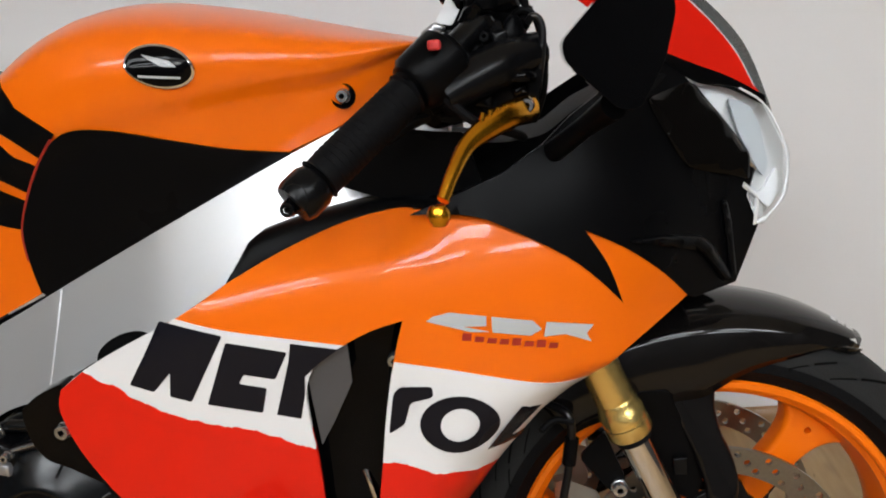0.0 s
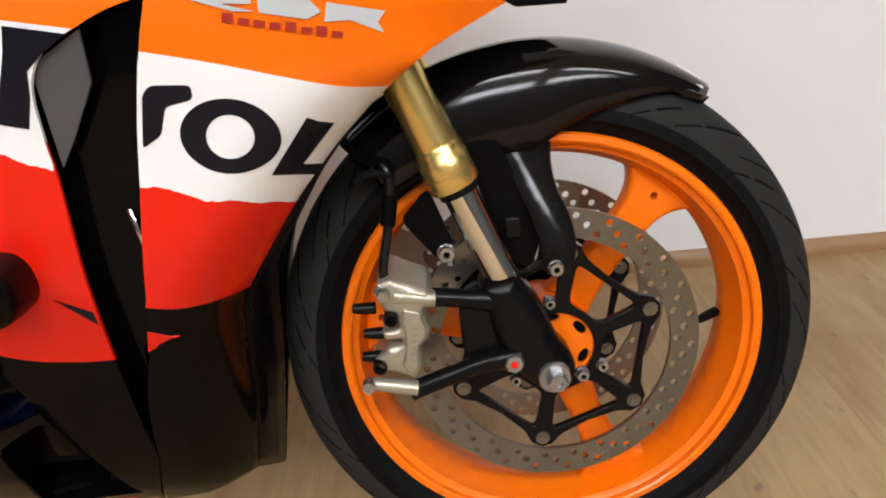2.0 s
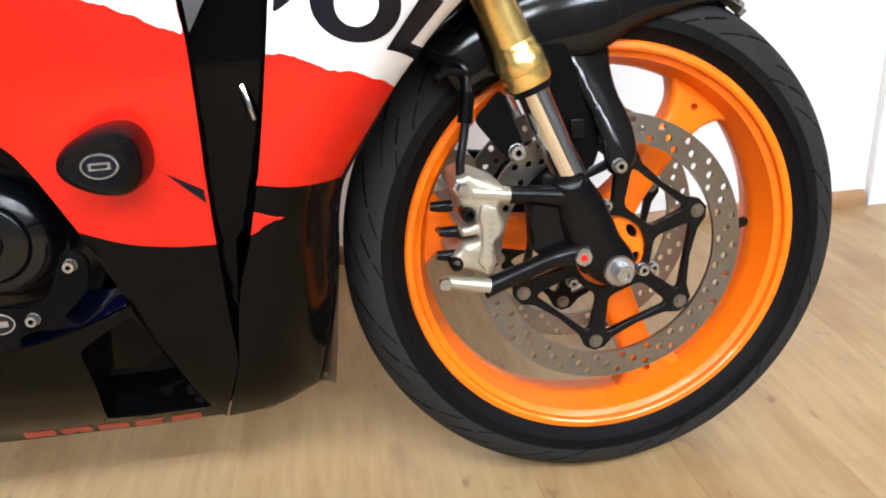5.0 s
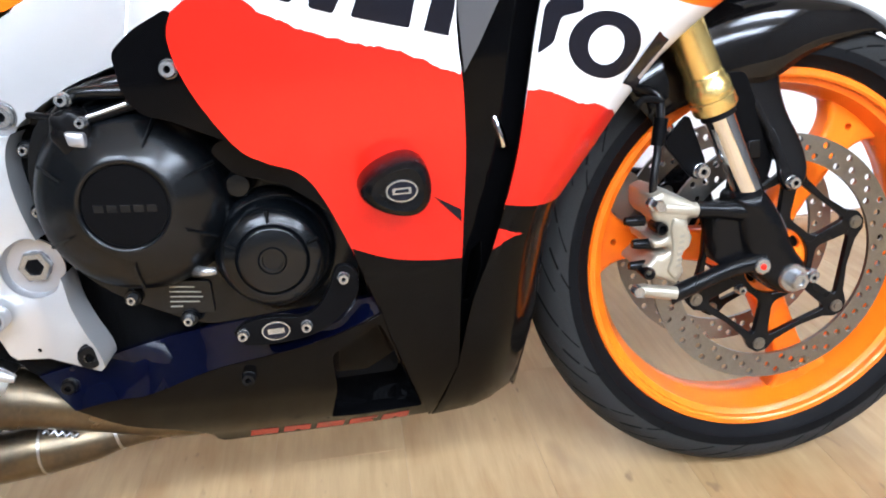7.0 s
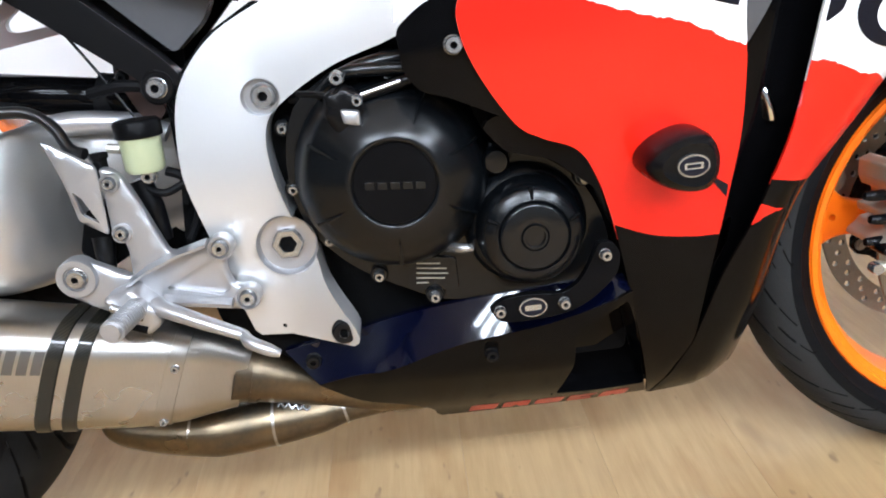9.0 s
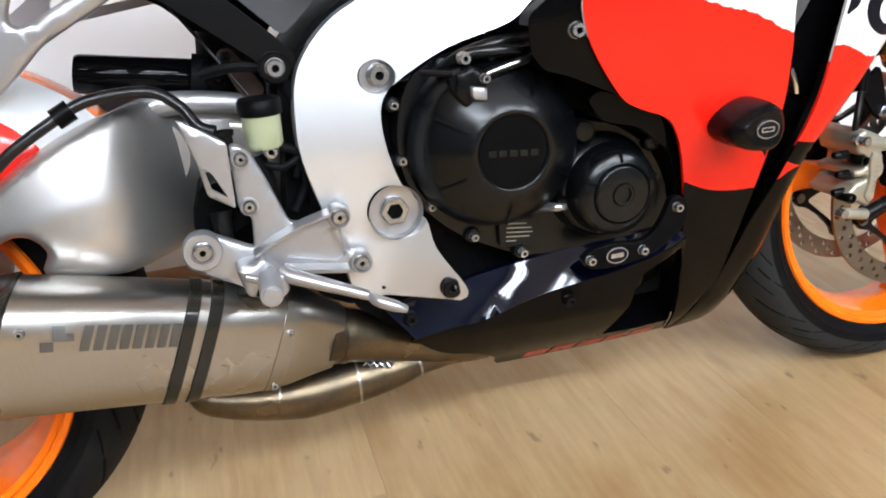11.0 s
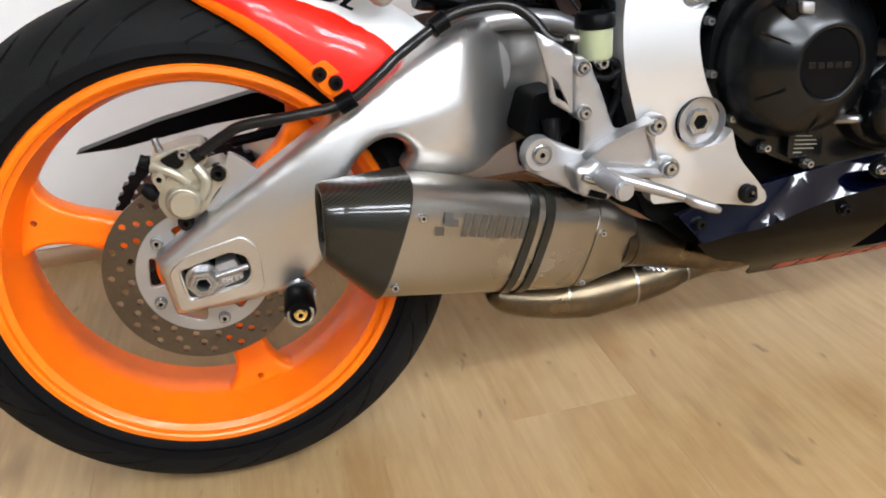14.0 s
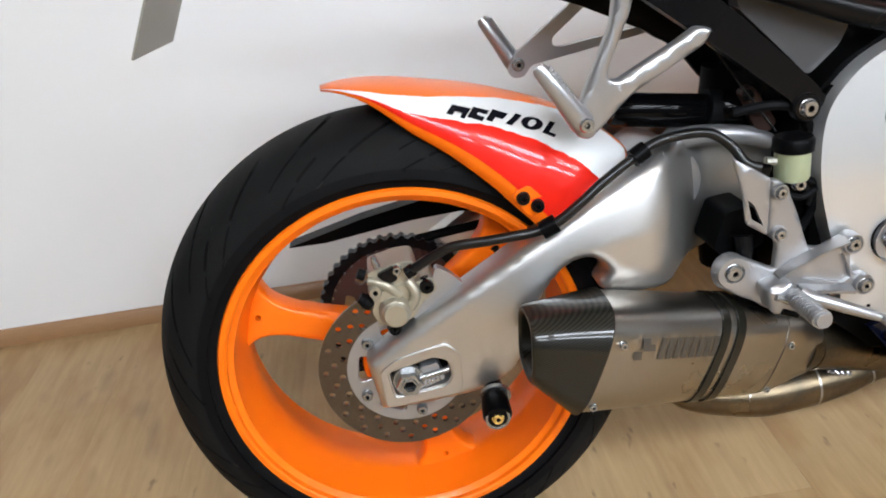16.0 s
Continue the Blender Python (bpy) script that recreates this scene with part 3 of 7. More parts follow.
def rear_wheel():
    c = REAR
    bm = turned([(0.232, -0.083), (0.230, -0.0865), (0.2240, -0.0875), (0.2212, -0.0855), (0.2205, -0.0785), (0.2170, -0.0760), (0.2135, -0.0740), (0.2105, -0.045), (0.2035, -0.022), (0.202, 0.0), (0.2035, 0.022), (0.2105, 0.045),
                 (0.2135, 0.0740), (0.2170, 0.0760), (0.2205, 0.0785), (0.2212, 0.0855), (0.2240, 0.0875), (0.230, 0.0865), (0.232, 0.083), (0.226, 0.076), (0.214, 0.04), (0.214, -0.04), (0.226, -0.076)], c, 120, closed=True)
    wheel = part("rear_wheel", bm, RIM_ORANGE, bike, "orange three-spoke cast rear wheel")
    part("hub", turned([(0.016, -0.075), (0.050, -0.075), (0.055, -0.068), (0.05, -0.03), (0.056, 0.0), (0.056, 0.06), (0.05, 0.07), (0.016, 0.07)], c, 40, closed=True), RIM_ORANGE, wheel)
    for k in range(3):
        part("spoke", spoke(c, radians(160.5 + 120 * k), 0.044, 0.212, 0.0205, 0.060, 0.019, 0.192), RIM_ORANGE, wheel, smooth=50)
    tyre(wheel, c, 0.3115, 0.091, 0.226, 0.078, 11, "wide black rear tyre with cut tread", 0.62, 2.0)
    brake_disc(wheel, c, -0.088, 0.073, 0.110, (0.081, 0.091, 0.101), 20, WORN_DISC_STEEL, "drilled brownish steel rear brake disc")
    holes = [rounded([(c.x + r * math.cos(a), c.z + r * math.sin(a)) for r, a in ((0.042, a0 - 0.32), (0.063, a0 - 0.30), (0.063, a0 + 0.30), (0.042, a0 + 0.32))], 0.006, 3)
             for a0 in (radians(100 + 72 * k) for k in range(5))]
    part("disc_carrier", slab(circle(c.x, c.z, 0.0755, 60), -0.091, -0.084, [circle(c.x, c.z, 0.03, 30)] + holes), CAST_SILVER, wheel, "silver disc carrier", bevel=0.001)
    for k in range(5):
        a = radians(136 + 72 * k)
        bolt(wheel, c.x + 0.062 * math.cos(a), -0.092, c.z + 0.062 * math.sin(a), 0.0065)
    # sprocket with teeth and lightening slots on the far side, and its chain
    links = []
    for k in range(46 * 4):
        r = 0.1145 if k % 4 in (1, 2) else 0.1105
        links.append((c.x + r * math.cos(2 * math.pi * k / 184), c.z + r * math.sin(2 * math.pi * k / 184)))
    part("drive_chain", slab(links, 0.073, 0.089, [circle(c.x, c.z, 0.0985, 60)]), BLACK_METAL, wheel, "dark chain round the sprocket")
    teeth, rim = 42, []
    for k in range(teeth * 4):
        rim.append((c.x + (0.101 if k % 4 in (1, 2) else 0.095) * math.cos(2 * math.pi * k / teeth / 4), c.z + (0.101 if k % 4 in (1, 2) else 0.095) * math.sin(2 * math.pi * k / teeth / 4)))
    slots = [rounded([(c.x + r * math.cos(a), c.z + r * math.sin(a)) for r, a in ((0.066, a0 - 0.17), (0.080, a0 - 0.17), (0.080, a0 + 0.17), (0.066, a0 + 0.17))], 0.005, 3)
             for a0 in (radians(20 + 36 * k) for k in range(10))]
    part("sprocket", slab(rim, 0.078, 0.084, [circle(c.x, c.z, 0.04, 30)] + slots), DULL_RED, wheel, "dark brown toothed sprocket")
    a = radians(40)
    part("valve", tube([(c.x + 0.197 * math.cos(a), 0, c.z + 0.197 * math.sin(a)), (c.x + 0.17 * math.cos(a), -0.02, c.z + 0.17 * math.sin(a))], 0.005, 10), RUBBER, wheel, "black rubber tyre valve")


front_wheel()
rear_wheel()


# ---- bodywork ----
def eased(xs, ys, width):
    """A table read smoothly: rounded over about the given width."""
    g = np.linspace(xs[0], xs[-1], 400)
    v, d = np.interp(g, xs, ys), g[1] - g[0]
    k = np.exp(-0.5 * (np.arange(-60, 61) * d / width) ** 2)
    w = np.convolve(np.pad(v, 60, "edge"), k / k.sum(), "valid")
    return lambda x: float(np.interp(x, g, w))


by_height = eased([0.08, 0.15, 0.175, 0.2, 0.28, 0.4, 0.5, 0.6, 0.7, 0.75, 0.80, 0.85], [0.03, 0.058, 0.088, 0.116, 0.160, 0.208, 0.243, 0.25, 0.258, 0.25, 0.225, 0.18], 0.02)
by_length = eased([-0.25, -0.1, 0, 0.1, 0.2, 0.3, 0.42, 0.5, 0.6, 0.667, 0.72, 0.8], [0.80, 0.855, 0.92, 0.985, 1.04, 1.00, 0.975, 0.93, 0.82, 0.56, 0.35, 0.1], 0.03)
fore_edge = eased([0.15, 0.197, 0.30, 0.36, 0.40, 0.434, 0.474, 0.516, 0.545, 0.577, 0.612, 0.641, 0.669], [0.368, 0.372, 0.396, 0.402, 0.408, 0.418, 0.444, 0.474, 0.498, 0.528, 0.566, 0.606, 0.671], 0.006)


def flank(x, z):
    """The y of the near flank of the fairing: creased above, rolled in towards the front wheel."""
    crease = float(np.interp(x, [0.20, 0.30, 0.42], [0.716, 0.736, 0.752]))
    fold = 0.55 * max(0.0, z - crease) * float(np.interp(x, [0.18, 0.24, 0.40, 0.45], [0, 1, 1, 0]))
    wide = float(np.interp(z, [0.42, 0.52, 0.6], [0.060, 0.075, 0.10]))
    deep = float(np.interp(z, [0.17, 0.30, 0.42, 0.52, 0.57, 0.60, 0.63], [0.03, 0.05, 0.062, 0.061, 0.055, 0.035, 0.0]))
    roll = deep * max(0.0, (x - fore_edge(z)) / wide + 1) ** 2
    return -by_height(z) * by_length(x) + fold + roll


def skin(outline, proud=0.0, thick=0.003, holes=(), grid=0.009, curve=None):
    f = curve or flank
    return slab(outline, lambda x, z: f(x, z) - proud, lambda x, z: f(x, z) - proud + thick, holes, grid)


def torn(points, size=0.0035, step=0.006):
    """A brush-torn colour edge through the points."""
    out = []
    for q in spline(points, per=10):
        out.append((q[0], q[1] + size * noise.noise((q[0] * 70, q[1] * 70, 3)) + 0.4 * size * noise.noise((q[0] * 240, q[1] * 240, 9))))
    return out


def xy(points, per=5):
    return [(q[0], q[1]) for q in spline(points, per=per)]


def lined(ob, side=1):
    """Gives the inner skin of a panel bare black plastic."""
    ob.data.materials.append(PLASTIC)
    for f in ob.data.polygons:
        if f.normal.y * side > 0.25:
            f.material_index = len(ob.data.materials) - 1
    return ob


def mirrored(ob):
    """The same panel on the far flank."""
    me = ob.data.copy()
    me.transform(Matrix.Diagonal((1, -1, 1, 1)))
    me.flip_normals()
    far = new(ob.name, me)
    far.parent = ob.parent
    for mod in ob.modifiers:
        if mod.type == "SOLIDIFY":
            m = far.modifiers.new("shell", "SOLIDIFY")
            m.thickness, m.offset = mod.thickness, mod.offset
            continue
        m = far.modifiers.new("edge", "BEVEL")
        m.width, m.segments, m.limit_method, m.angle_limit = mod.width, mod.segments, "ANGLE", radians(40)
    return far


# edges shared by the two halves of the side fairing
SEAM = [(0.418, 0.787), (0.413, 0.740), (0.404, 0.697)]
SLOT_REAR = [(0.404, 0.697), (0.376, 0.690), (0.349, 0.678), (0.326, 0.665), (0.312, 0.640), (0.311, 0.600), (0.313, 0.570), (0.312, 0.51), (0.309, 0.46), (0.306, 0.40), (0.303, 0.33), (0.301, 0.262)]
SLOT_FRONT = [(0.404, 0.697), (0.392, 0.658), (0.380, 0.607), (0.371, 0.557), (0.357, 0.485), (0.338, 0.409), (0.317, 0.345), (0.301, 0.262)]
NOSE_EDGE = [(0.671, 0.669), (0.606, 0.641), (0.566, 0.612), (0.528, 0.577), (0.498, 0.545), (0.474, 0.516), (0.444, 0.474), (0.418, 0.434), (0.408, 0.400), (0.402, 0.360), (0.396, 0.30), (0.372, 0.190)]
REAR_EDGE = [(0.246, 0.737), (0.208, 0.716), (0.150, 0.690), (0.107, 0.668), (0.078, 0.648)]
BACK_EDGE = [(0.078, 0.648), (0.071, 0.625), (0.082, 0.584), (0.112, 0.534), (0.135, 0.518), (0.163, 0.506), (0.180, 0.482), (0.200, 0.427), (0.225, 0.336), (0.268, 0.170)]
TOP_EDGE = [(0.246, 0.737), (0.262, 0.745), (0.300, 0.762), (0.353, 0.780), (0.400, 0.788), (0.418, 0.788)]
TOP_FRONT = [(0.418, 0.787), (0.437, 0.786), (0.473, 0.781), (0.503, 0.767), (0.549, 0.739), (0.578, 0.7125), (0.600, 0.686)]
THORN = [(0.600, 0.686), (0.588, 0.723), (0.568, 0.758)]
TOP_NOSE = [(0.568, 0.758), (0.603, 0.737), (0.640, 0.705), (0.671, 0.669)]


def side_fairing():
    rear = xy(TOP_EDGE) + xy(SEAM)[1:] + xy(SLOT_REAR, 3)[1:] + [(0.268, 0.170)] + xy(BACK_EDGE[::-1], 4)[1:] + xy(REAR_EDGE[::-1], 3)[1:-1]
    back = part("rear_side_fairing", skin(rear), ORANGE, bike, "orange, white, red and bronze rear side fairing panel", bevel=0.0012)
    front = xy(SEAM) + xy(SLOT_FRONT, 4)[1:] + [(0.271, 0.170), (0.321, 0.177)] + xy(NOSE_EDGE[::-1], 4) + xy(TOP_NOSE[::-1])[1:] + xy(THORN[::-1])[1:] + xy(TOP_FRONT[::-1])[1:-1]
    fore = part("front_side_fairing", skin(front), ORANGE, bike, "orange, white, red and bronze front side fairing panel", bevel=0.0012)
    # paint fields, edge to edge
    top_r = [(0.205, 0.7155), (0.245, 0.702), (0.296, 0.690), (0.350, 0.6785)]
    tear_r = torn([(0.106, 0.667), (0.141, 0.648), (0.171, 0.631), (0.197, 0.619), (0.230, 0.610), (0.258, 0.602), (0.286, 0.590), (0.3115, 0.577)])
    foot_r = [(0.201, 0.426), (0.237, 0.410), (0.275, 0.402), (0.3055, 0.400)]
    cut = lambda e, lo, hi: [q for q in xy(e, 6) if lo < q[1] < hi]
    white = xy(top_r) + cut(SLOT_REAR, 0.579, 0.677) + tear_r[::-1] + cut(REAR_EDGE[::-1], 0.669, 0.714)
    part("paint_field", skin(white, 0.0010, 0.0010), WHITE, back, "white band")
    red = tear_r + cut(SLOT_REAR, 0.402, 0.575) + xy(foot_r)[::-1] + cut(BACK_EDGE[::-1], 0.429, 0.664)
    part("paint_field", skin(red, 0.0010, 0.0010), RED, back, "red field")
    low = xy(foot_r) + cut(SLOT_REAR, 0.262, 0.398) + [(0.3005, 0.262), (0.269, 0.172)] + cut(BACK_EDGE[::-1], 0.174, 0.424)
    part("paint_field", skin(low, 0.0010, 0.0010), BRONZE, back, "bronze black foot")
    part("paint_field", skin([(0.280, 0.470), (0.306, 0.453), (0.306, 0.440)], 0.0018, 0.0008), INK, back, "black thorn")
    tear_f = torn([(0.3715, 0.559), (0.391, 0.556), (0.418, 0.543), (0.440, 0.537), (0.462, 0.527), (0.475, 0.5175)])
    top_f = [(0.393, 0.659), (0.443, 0.646), (0.492, 0.631), (0.532, 0.619), (0.566, 0.6135)]
    white = xy(top_f) + cut(NOSE_EDGE, 0.520, 0.611) + tear_f[::-1] + cut(SLOT_FRONT[::-1], 0.561, 0.657)
    part("paint_field", skin(white, 0.0010, 0.0010), WHITE, fore, "white band")
    foot_f = [(0.348, 0.452), (0.372, 0.447), (0.420, 0.4385)]
    red = tear_f + cut(NOSE_EDGE, 0.441, 0.514) + xy(foot_f)[::-1] + cut(SLOT_FRONT[::-1], 0.454, 0.557)
    part("paint_field", skin(red, 0.0010, 0.0010), RED, fore, "red field")
    low = xy(foot_f) + cut(NOSE_EDGE, 0.193, 0.436) + [(0.371, 0.190), (0.321, 0.178), (0.272, 0.171), (0.3015, 0.262)] + cut(SLOT_FRONT[::-1], 0.264, 0.450)
    part("paint_field", skin(low, 0.0010, 0.0010), BRONZE, fore, "bronze black foot")
    part("paint_field", skin([(0.3365, 0.405), (0.367, 0.418), (0.3425, 0.427)], 0.0018, 0.0008), RED, fore, "red arrow tip")
    return back, fore


def leaning_block(x0, z0, w, h, slope, lean, notch=None):
    """A slanted lettering block: foot at x0, z0, that rises along a base line of the given slope."""
    at = lambda u, v: (x0 + u * w + v * lean, z0 + u * w * slope + v * h)
    loop = [at(0, 0), at(1, 0), at(1, 1), at(0, 1)]
    if notch == "right":
        loop = [at(0, 0), at(0.92, 0), at(0.86, 0.40), at(0.40, 0.40), at(0.43, 0.56), at(0.95, 0.56), at(1, 1), at(0, 1)]
    if notch == "foot":
        loop = [at(0, 0), at(1, 0), at(1, 0.22), at(0.45, 0.22), at(0.45, 1), at(0, 1)]
    if notch == "gate":
        loop = [at(0, 0), at(0.40, 0), at(0.50, 0.34), at(0.66, 0), at(1.0, 0), at(0.96, 1), at(0, 1)]
    return rounded(loop, 0.002, 2)


def fairing_marks(back, fore):
    """Sponsor and model marks as plain slanted shapes."""
    put = lambda loop, mat, parent, holes=(): part("lettering_block", skin(loop, 0.0020, 0.0008, holes, 0.006), mat, parent, "plain slanted mark")
    put(leaning_block(0.152, 0.6545, 0.056, 0.060, -0.33, 0.040, "gate"), INK, back)
    put(leaning_block(0.222, 0.6325, 0.052, 0.058, -0.27, 0.026, "right"), INK, back)
    put([(0.282, 0.6165), (0.303, 0.6105), (0.3100, 0.634), (0.3125, 0.652), (0.327, 0.664), (0.345, 0.6755), (0.304, 0.6845), (0.300, 0.667)], INK, back)
    put(rounded([(0.3805, 0.588), (0.396, 0.597), (0.403, 0.618), (0.424, 0.6215), (0.424, 0.632), (0.395, 0.6345), (0.3885, 0.628)], 0.004), INK, fore)
    oval = lambda a, b: [(0.4455 + a * math.cos(t) + 0.30 * b * math.sin(t), 0.5905 - 0.27 * a * math.cos(t) + b * math.sin(t)) for t in np.linspace(0, 2 * math.pi, 33)[:-1]]
    put(oval(0.0352, 0.0280), INK, fore, [oval(0.0170, 0.0165)])
    put([(0.5022, 0.5975), (0.5205, 0.5880), (0.4905, 0.5560), (0.5035, 0.5500), (0.4985, 0.5385), (0.4676, 0.5535)], INK, fore)
    # silver model mark with dark keyline, red script under it
    at = lambda u, v: (0.424 + u * 0.150 + v * 0.004, 0.692 + (1 - u) * 0.0 - u * 0.035 + v * 0.017)
    blocks = [((0.0, 0.18), (0.26, -0.10), (0.36, 0.02), (0.20, 0.12), (0.34, 0.30), (0.33, 0.80), (0.12, 0.78), (0.03, 0.45)),
              ((0.38, 0.0), (0.60, 0.0), (0.66, 0.4), (0.60, 0.8), (0.36, 0.8)), ((0.68, 0.0), (0.80, 0.22), (0.97, -0.12), (0.93, 0.3), (0.96, 0.8), (0.68, 0.8))]
    for loop in blocks:
        put([at(u, v) for u, v in loop], SILVER_LETTER, fore)
    for k in range(8):
        u = 0.20 + 0.072 * k
        p = at(u, 0)
        put([(p[0], p[1] - 0.0108), (p[0] + 0.0080, p[1] - 0.0120), (p[0] + 0.009, p[1] - 0.0075 + 0.002 * (k in (0, 4, 6))), (p[0] + 0.0015, p[1] - 0.006 + 0.002 * (k in (0, 4, 6)))], RED_INK, fore)


rear_panel, front_panel = side_fairing()
# the panels' edges carry the colour of the field beside them
for panel, levels, x0, z0 in ((rear_panel, (0.40, 0.60), 0.205, 0.7035), (front_panel, (0.445, 0.545), 0.393, 0.647)):
    for mat in (BRONZE, RED, WHITE):
        panel.data.materials.append(mat)
    for f in panel.data.polygons:
        step = sum(f.center.z > h for h in (*levels, z0 - 0.26 * (f.center.x - x0)))
        f.material_index = (1, 2, 3, 0)[step]
fairing_marks(rear_panel, front_panel)
for panel in (rear_panel, front_panel):
    mirrored(lined(panel))


def belly():
    """The belly pan under the engine, with a navy upper strip."""
    def pan(x, z):
        return flank(x, z) + 0.004 - 0.018 * min(1.0, max(0.0, (z - 0.18) / 0.08)) * min(1.0, max(0.0, (0.26 - x) / 0.06))
    top = [(-0.102, 0.2640), (-0.0574, 0.2730), (-0.0195, 0.2765), (0.0426, 0.3000), (0.1016, 0.3132), (0.1477, 0.3232), (0.2230, 0.3490)]
    outline = xy(top, 3) + [(0.2245, 0.338), (0.268, 0.172)] + [(0.150, 0.168), (0.045, 0.1655), (0.024, 0.1655)] + xy([(0.018, 0.172), (0.012, 0.188), (-0.0148, 0.206), (-0.0646, 0.225), (-0.104, 0.2605)], 3)
    mouth = rounded([(0.168, 0.306), (0.190, 0.322), (0.2195, 0.338), (0.229, 0.310), (0.2600, 0.1945), (0.155, 0.1990), (0.160, 0.222), (0.168, 0.258)], 0.006)
    pan_ob = part("belly_fairing", skin(outline, thick=0.003, holes=[mouth], curve=pan), BRONZE, bike, "dark bronze black belly fairing", bevel=0.0012)
    # the mouth between pan and side panel: returned edges, a black hollow, a tilted glossy shelf at its foot
    rows = [[(x + (0.205 - x) * f, pan(x, z) + d, z + (0.255 - z) * f) for d, f in ((0.001, 0.0), (0.006, 0.03), (0.022, 0.06), (0.045, 0.08))] for x, z in mouth]
    part("mouth_edge", loft(rows + rows[:1]), BLACK, pan_ob, "glossy black inner edge of the opening", smooth=60)
    hollow = [(0.135, 0.300), (0.215, 0.345), (0.240, 0.310), (0.275, 0.185), (0.150, 0.180)]
    part("hollow_back", slab(hollow, lambda x, z: pan(x, z) + 0.044 - 0.8 * max(0.0, 0.22 - z), lambda x, z: pan(x, z) + 0.050, (), 0.014), BLACK, pan_ob, "glossy black hollow under the engine")
    shelf = [[(x, pan(0.16, 0.198) + 0.004 + 0.436 * (x - 0.16) + d, 0.1975 + 1.1 * d) for d in (0.0, 0.010, 0.020, 0.030)] for x in (0.150, 0.185, 0.215, 0.240, 0.262)]
    part("hollow_shelf", loft(shelf), BLACK, pan_ob, "glossy black shelf at the foot of the opening", smooth=60)
    strip = xy([(-0.1335, 0.3046), (-0.05, 0.3202), (0.0308, 0.3383), (0.120, 0.3520), (0.2164, 0.3645)], 3) + xy([(x, z + 0.0012) for x, z in reversed(top[:-1] + [(0.2204, 0.3500)])], 3)
    foot = lambda x: float(np.interp(x, [q[0] for q in top], [q[1] for q in top]))
    lean = lambda x, z: pan(x, foot(x)) - 0.003 - 0.04 * max(0.0, 0.03 - x) + max(0.25, 0.66 + 1.6 * (x - 0.08)) * max(0.0, z - foot(x)) - 2.0 * max(0.0, z - foot(x)) ** 2
    part("upper_strip", slab(strip, lean, lambda x, z: lean(x, z) + 0.010, (), 0.012), NAVY, pan_ob, "navy blue upper strip", bevel=0.0025, segments=3)
    for k in range(5):
        x0 = 0.056 + 0.0385 * k
        part("lettering_block", skin(leaning_block(x0, 0.1700 + 0.0004 * k, 0.032, 0.0140, 0.01, 0.004, (None, "gate", None, "right", "gate")[k]), 0.0008, 0.0006, (), 0.012, pan), RED_INK, pan_ob, "plain red mark")
    bolt(pan_ob, 0.081, pan(0.081, 0.288) - 0.004, 0.288, 0.007, BLACK_METAL)
    bolt(pan_ob, -0.105, pan(-0.105, 0.2600) - 0.003, 0.291, 0.0075, BLACK_METAL)
    part("tray", slab(rounded([(-0.06, 0.215), (0.03, 0.185), (0.30, 0.178), (0.35, 0.190), (0.20, 0.215), (-0.05, 0.235)], 0.01), -0.055, 0.055), SHADOW_BLACK, pan_ob, "black underside tray", bevel=0.01)
    mirrored(pan_ob)


belly()


def inner_parts():
    """What shows in the slot between the panels and behind them."""
    duct = lambda x, z: flank(x, z) + 0.030 + 0.05 * max(0.0, (x - 0.31))
    gap = rounded([(0.310, 0.335), (0.319, 0.395), (0.331, 0.408), (0.331, 0.372), (0.318, 0.335)], 0.005)
    loop = [(0.290, 0.690), (0.420, 0.720), (0.405, 0.60), (0.372, 0.45), (0.335, 0.33), (0.315, 0.225), (0.285, 0.225), (0.290, 0.45)]
    part("air_duct", slab(loop, duct, lambda x, z: duct(x, z) + 0.003, [gap], 0.02), BLACK, bike, "glossy black air duct in the fairing slot")
    # grey flap at the head of the slot
    # the grey colour paints the pale reflection on this flap
    part("duct_flap", slab([(0.312, 0.655), (0.352, 0.678), (0.352, 0.640), (0.330, 0.600), (0.316, 0.578)], lambda x, z: flank(x, z) + 0.006, lambda x, z: flank(x, z) + 0.009, (), 0.02), FLAP_GREY, bike, "duct flap, greyed to stand for its reflected sheen")
    bolt(bike, 0.388, -0.215, 0.648, 0.007)
    part("hose_fitting", tube([(0.345, -0.205, 0.535), (0.350, -0.21, 0.520), (0.354, -0.21, 0.505)], [0.006, 0.0045, 0.005], 10), CHROME, bike, "bright hose fitting")
    part("coolant_hose", tube([(0.30, -0.165, 0.50), (0.34, -0.175, 0.515), (0.40, -0.165, 0.545)], 0.017, 14), RUBBER, bike, "black coolant hose")


inner_parts()


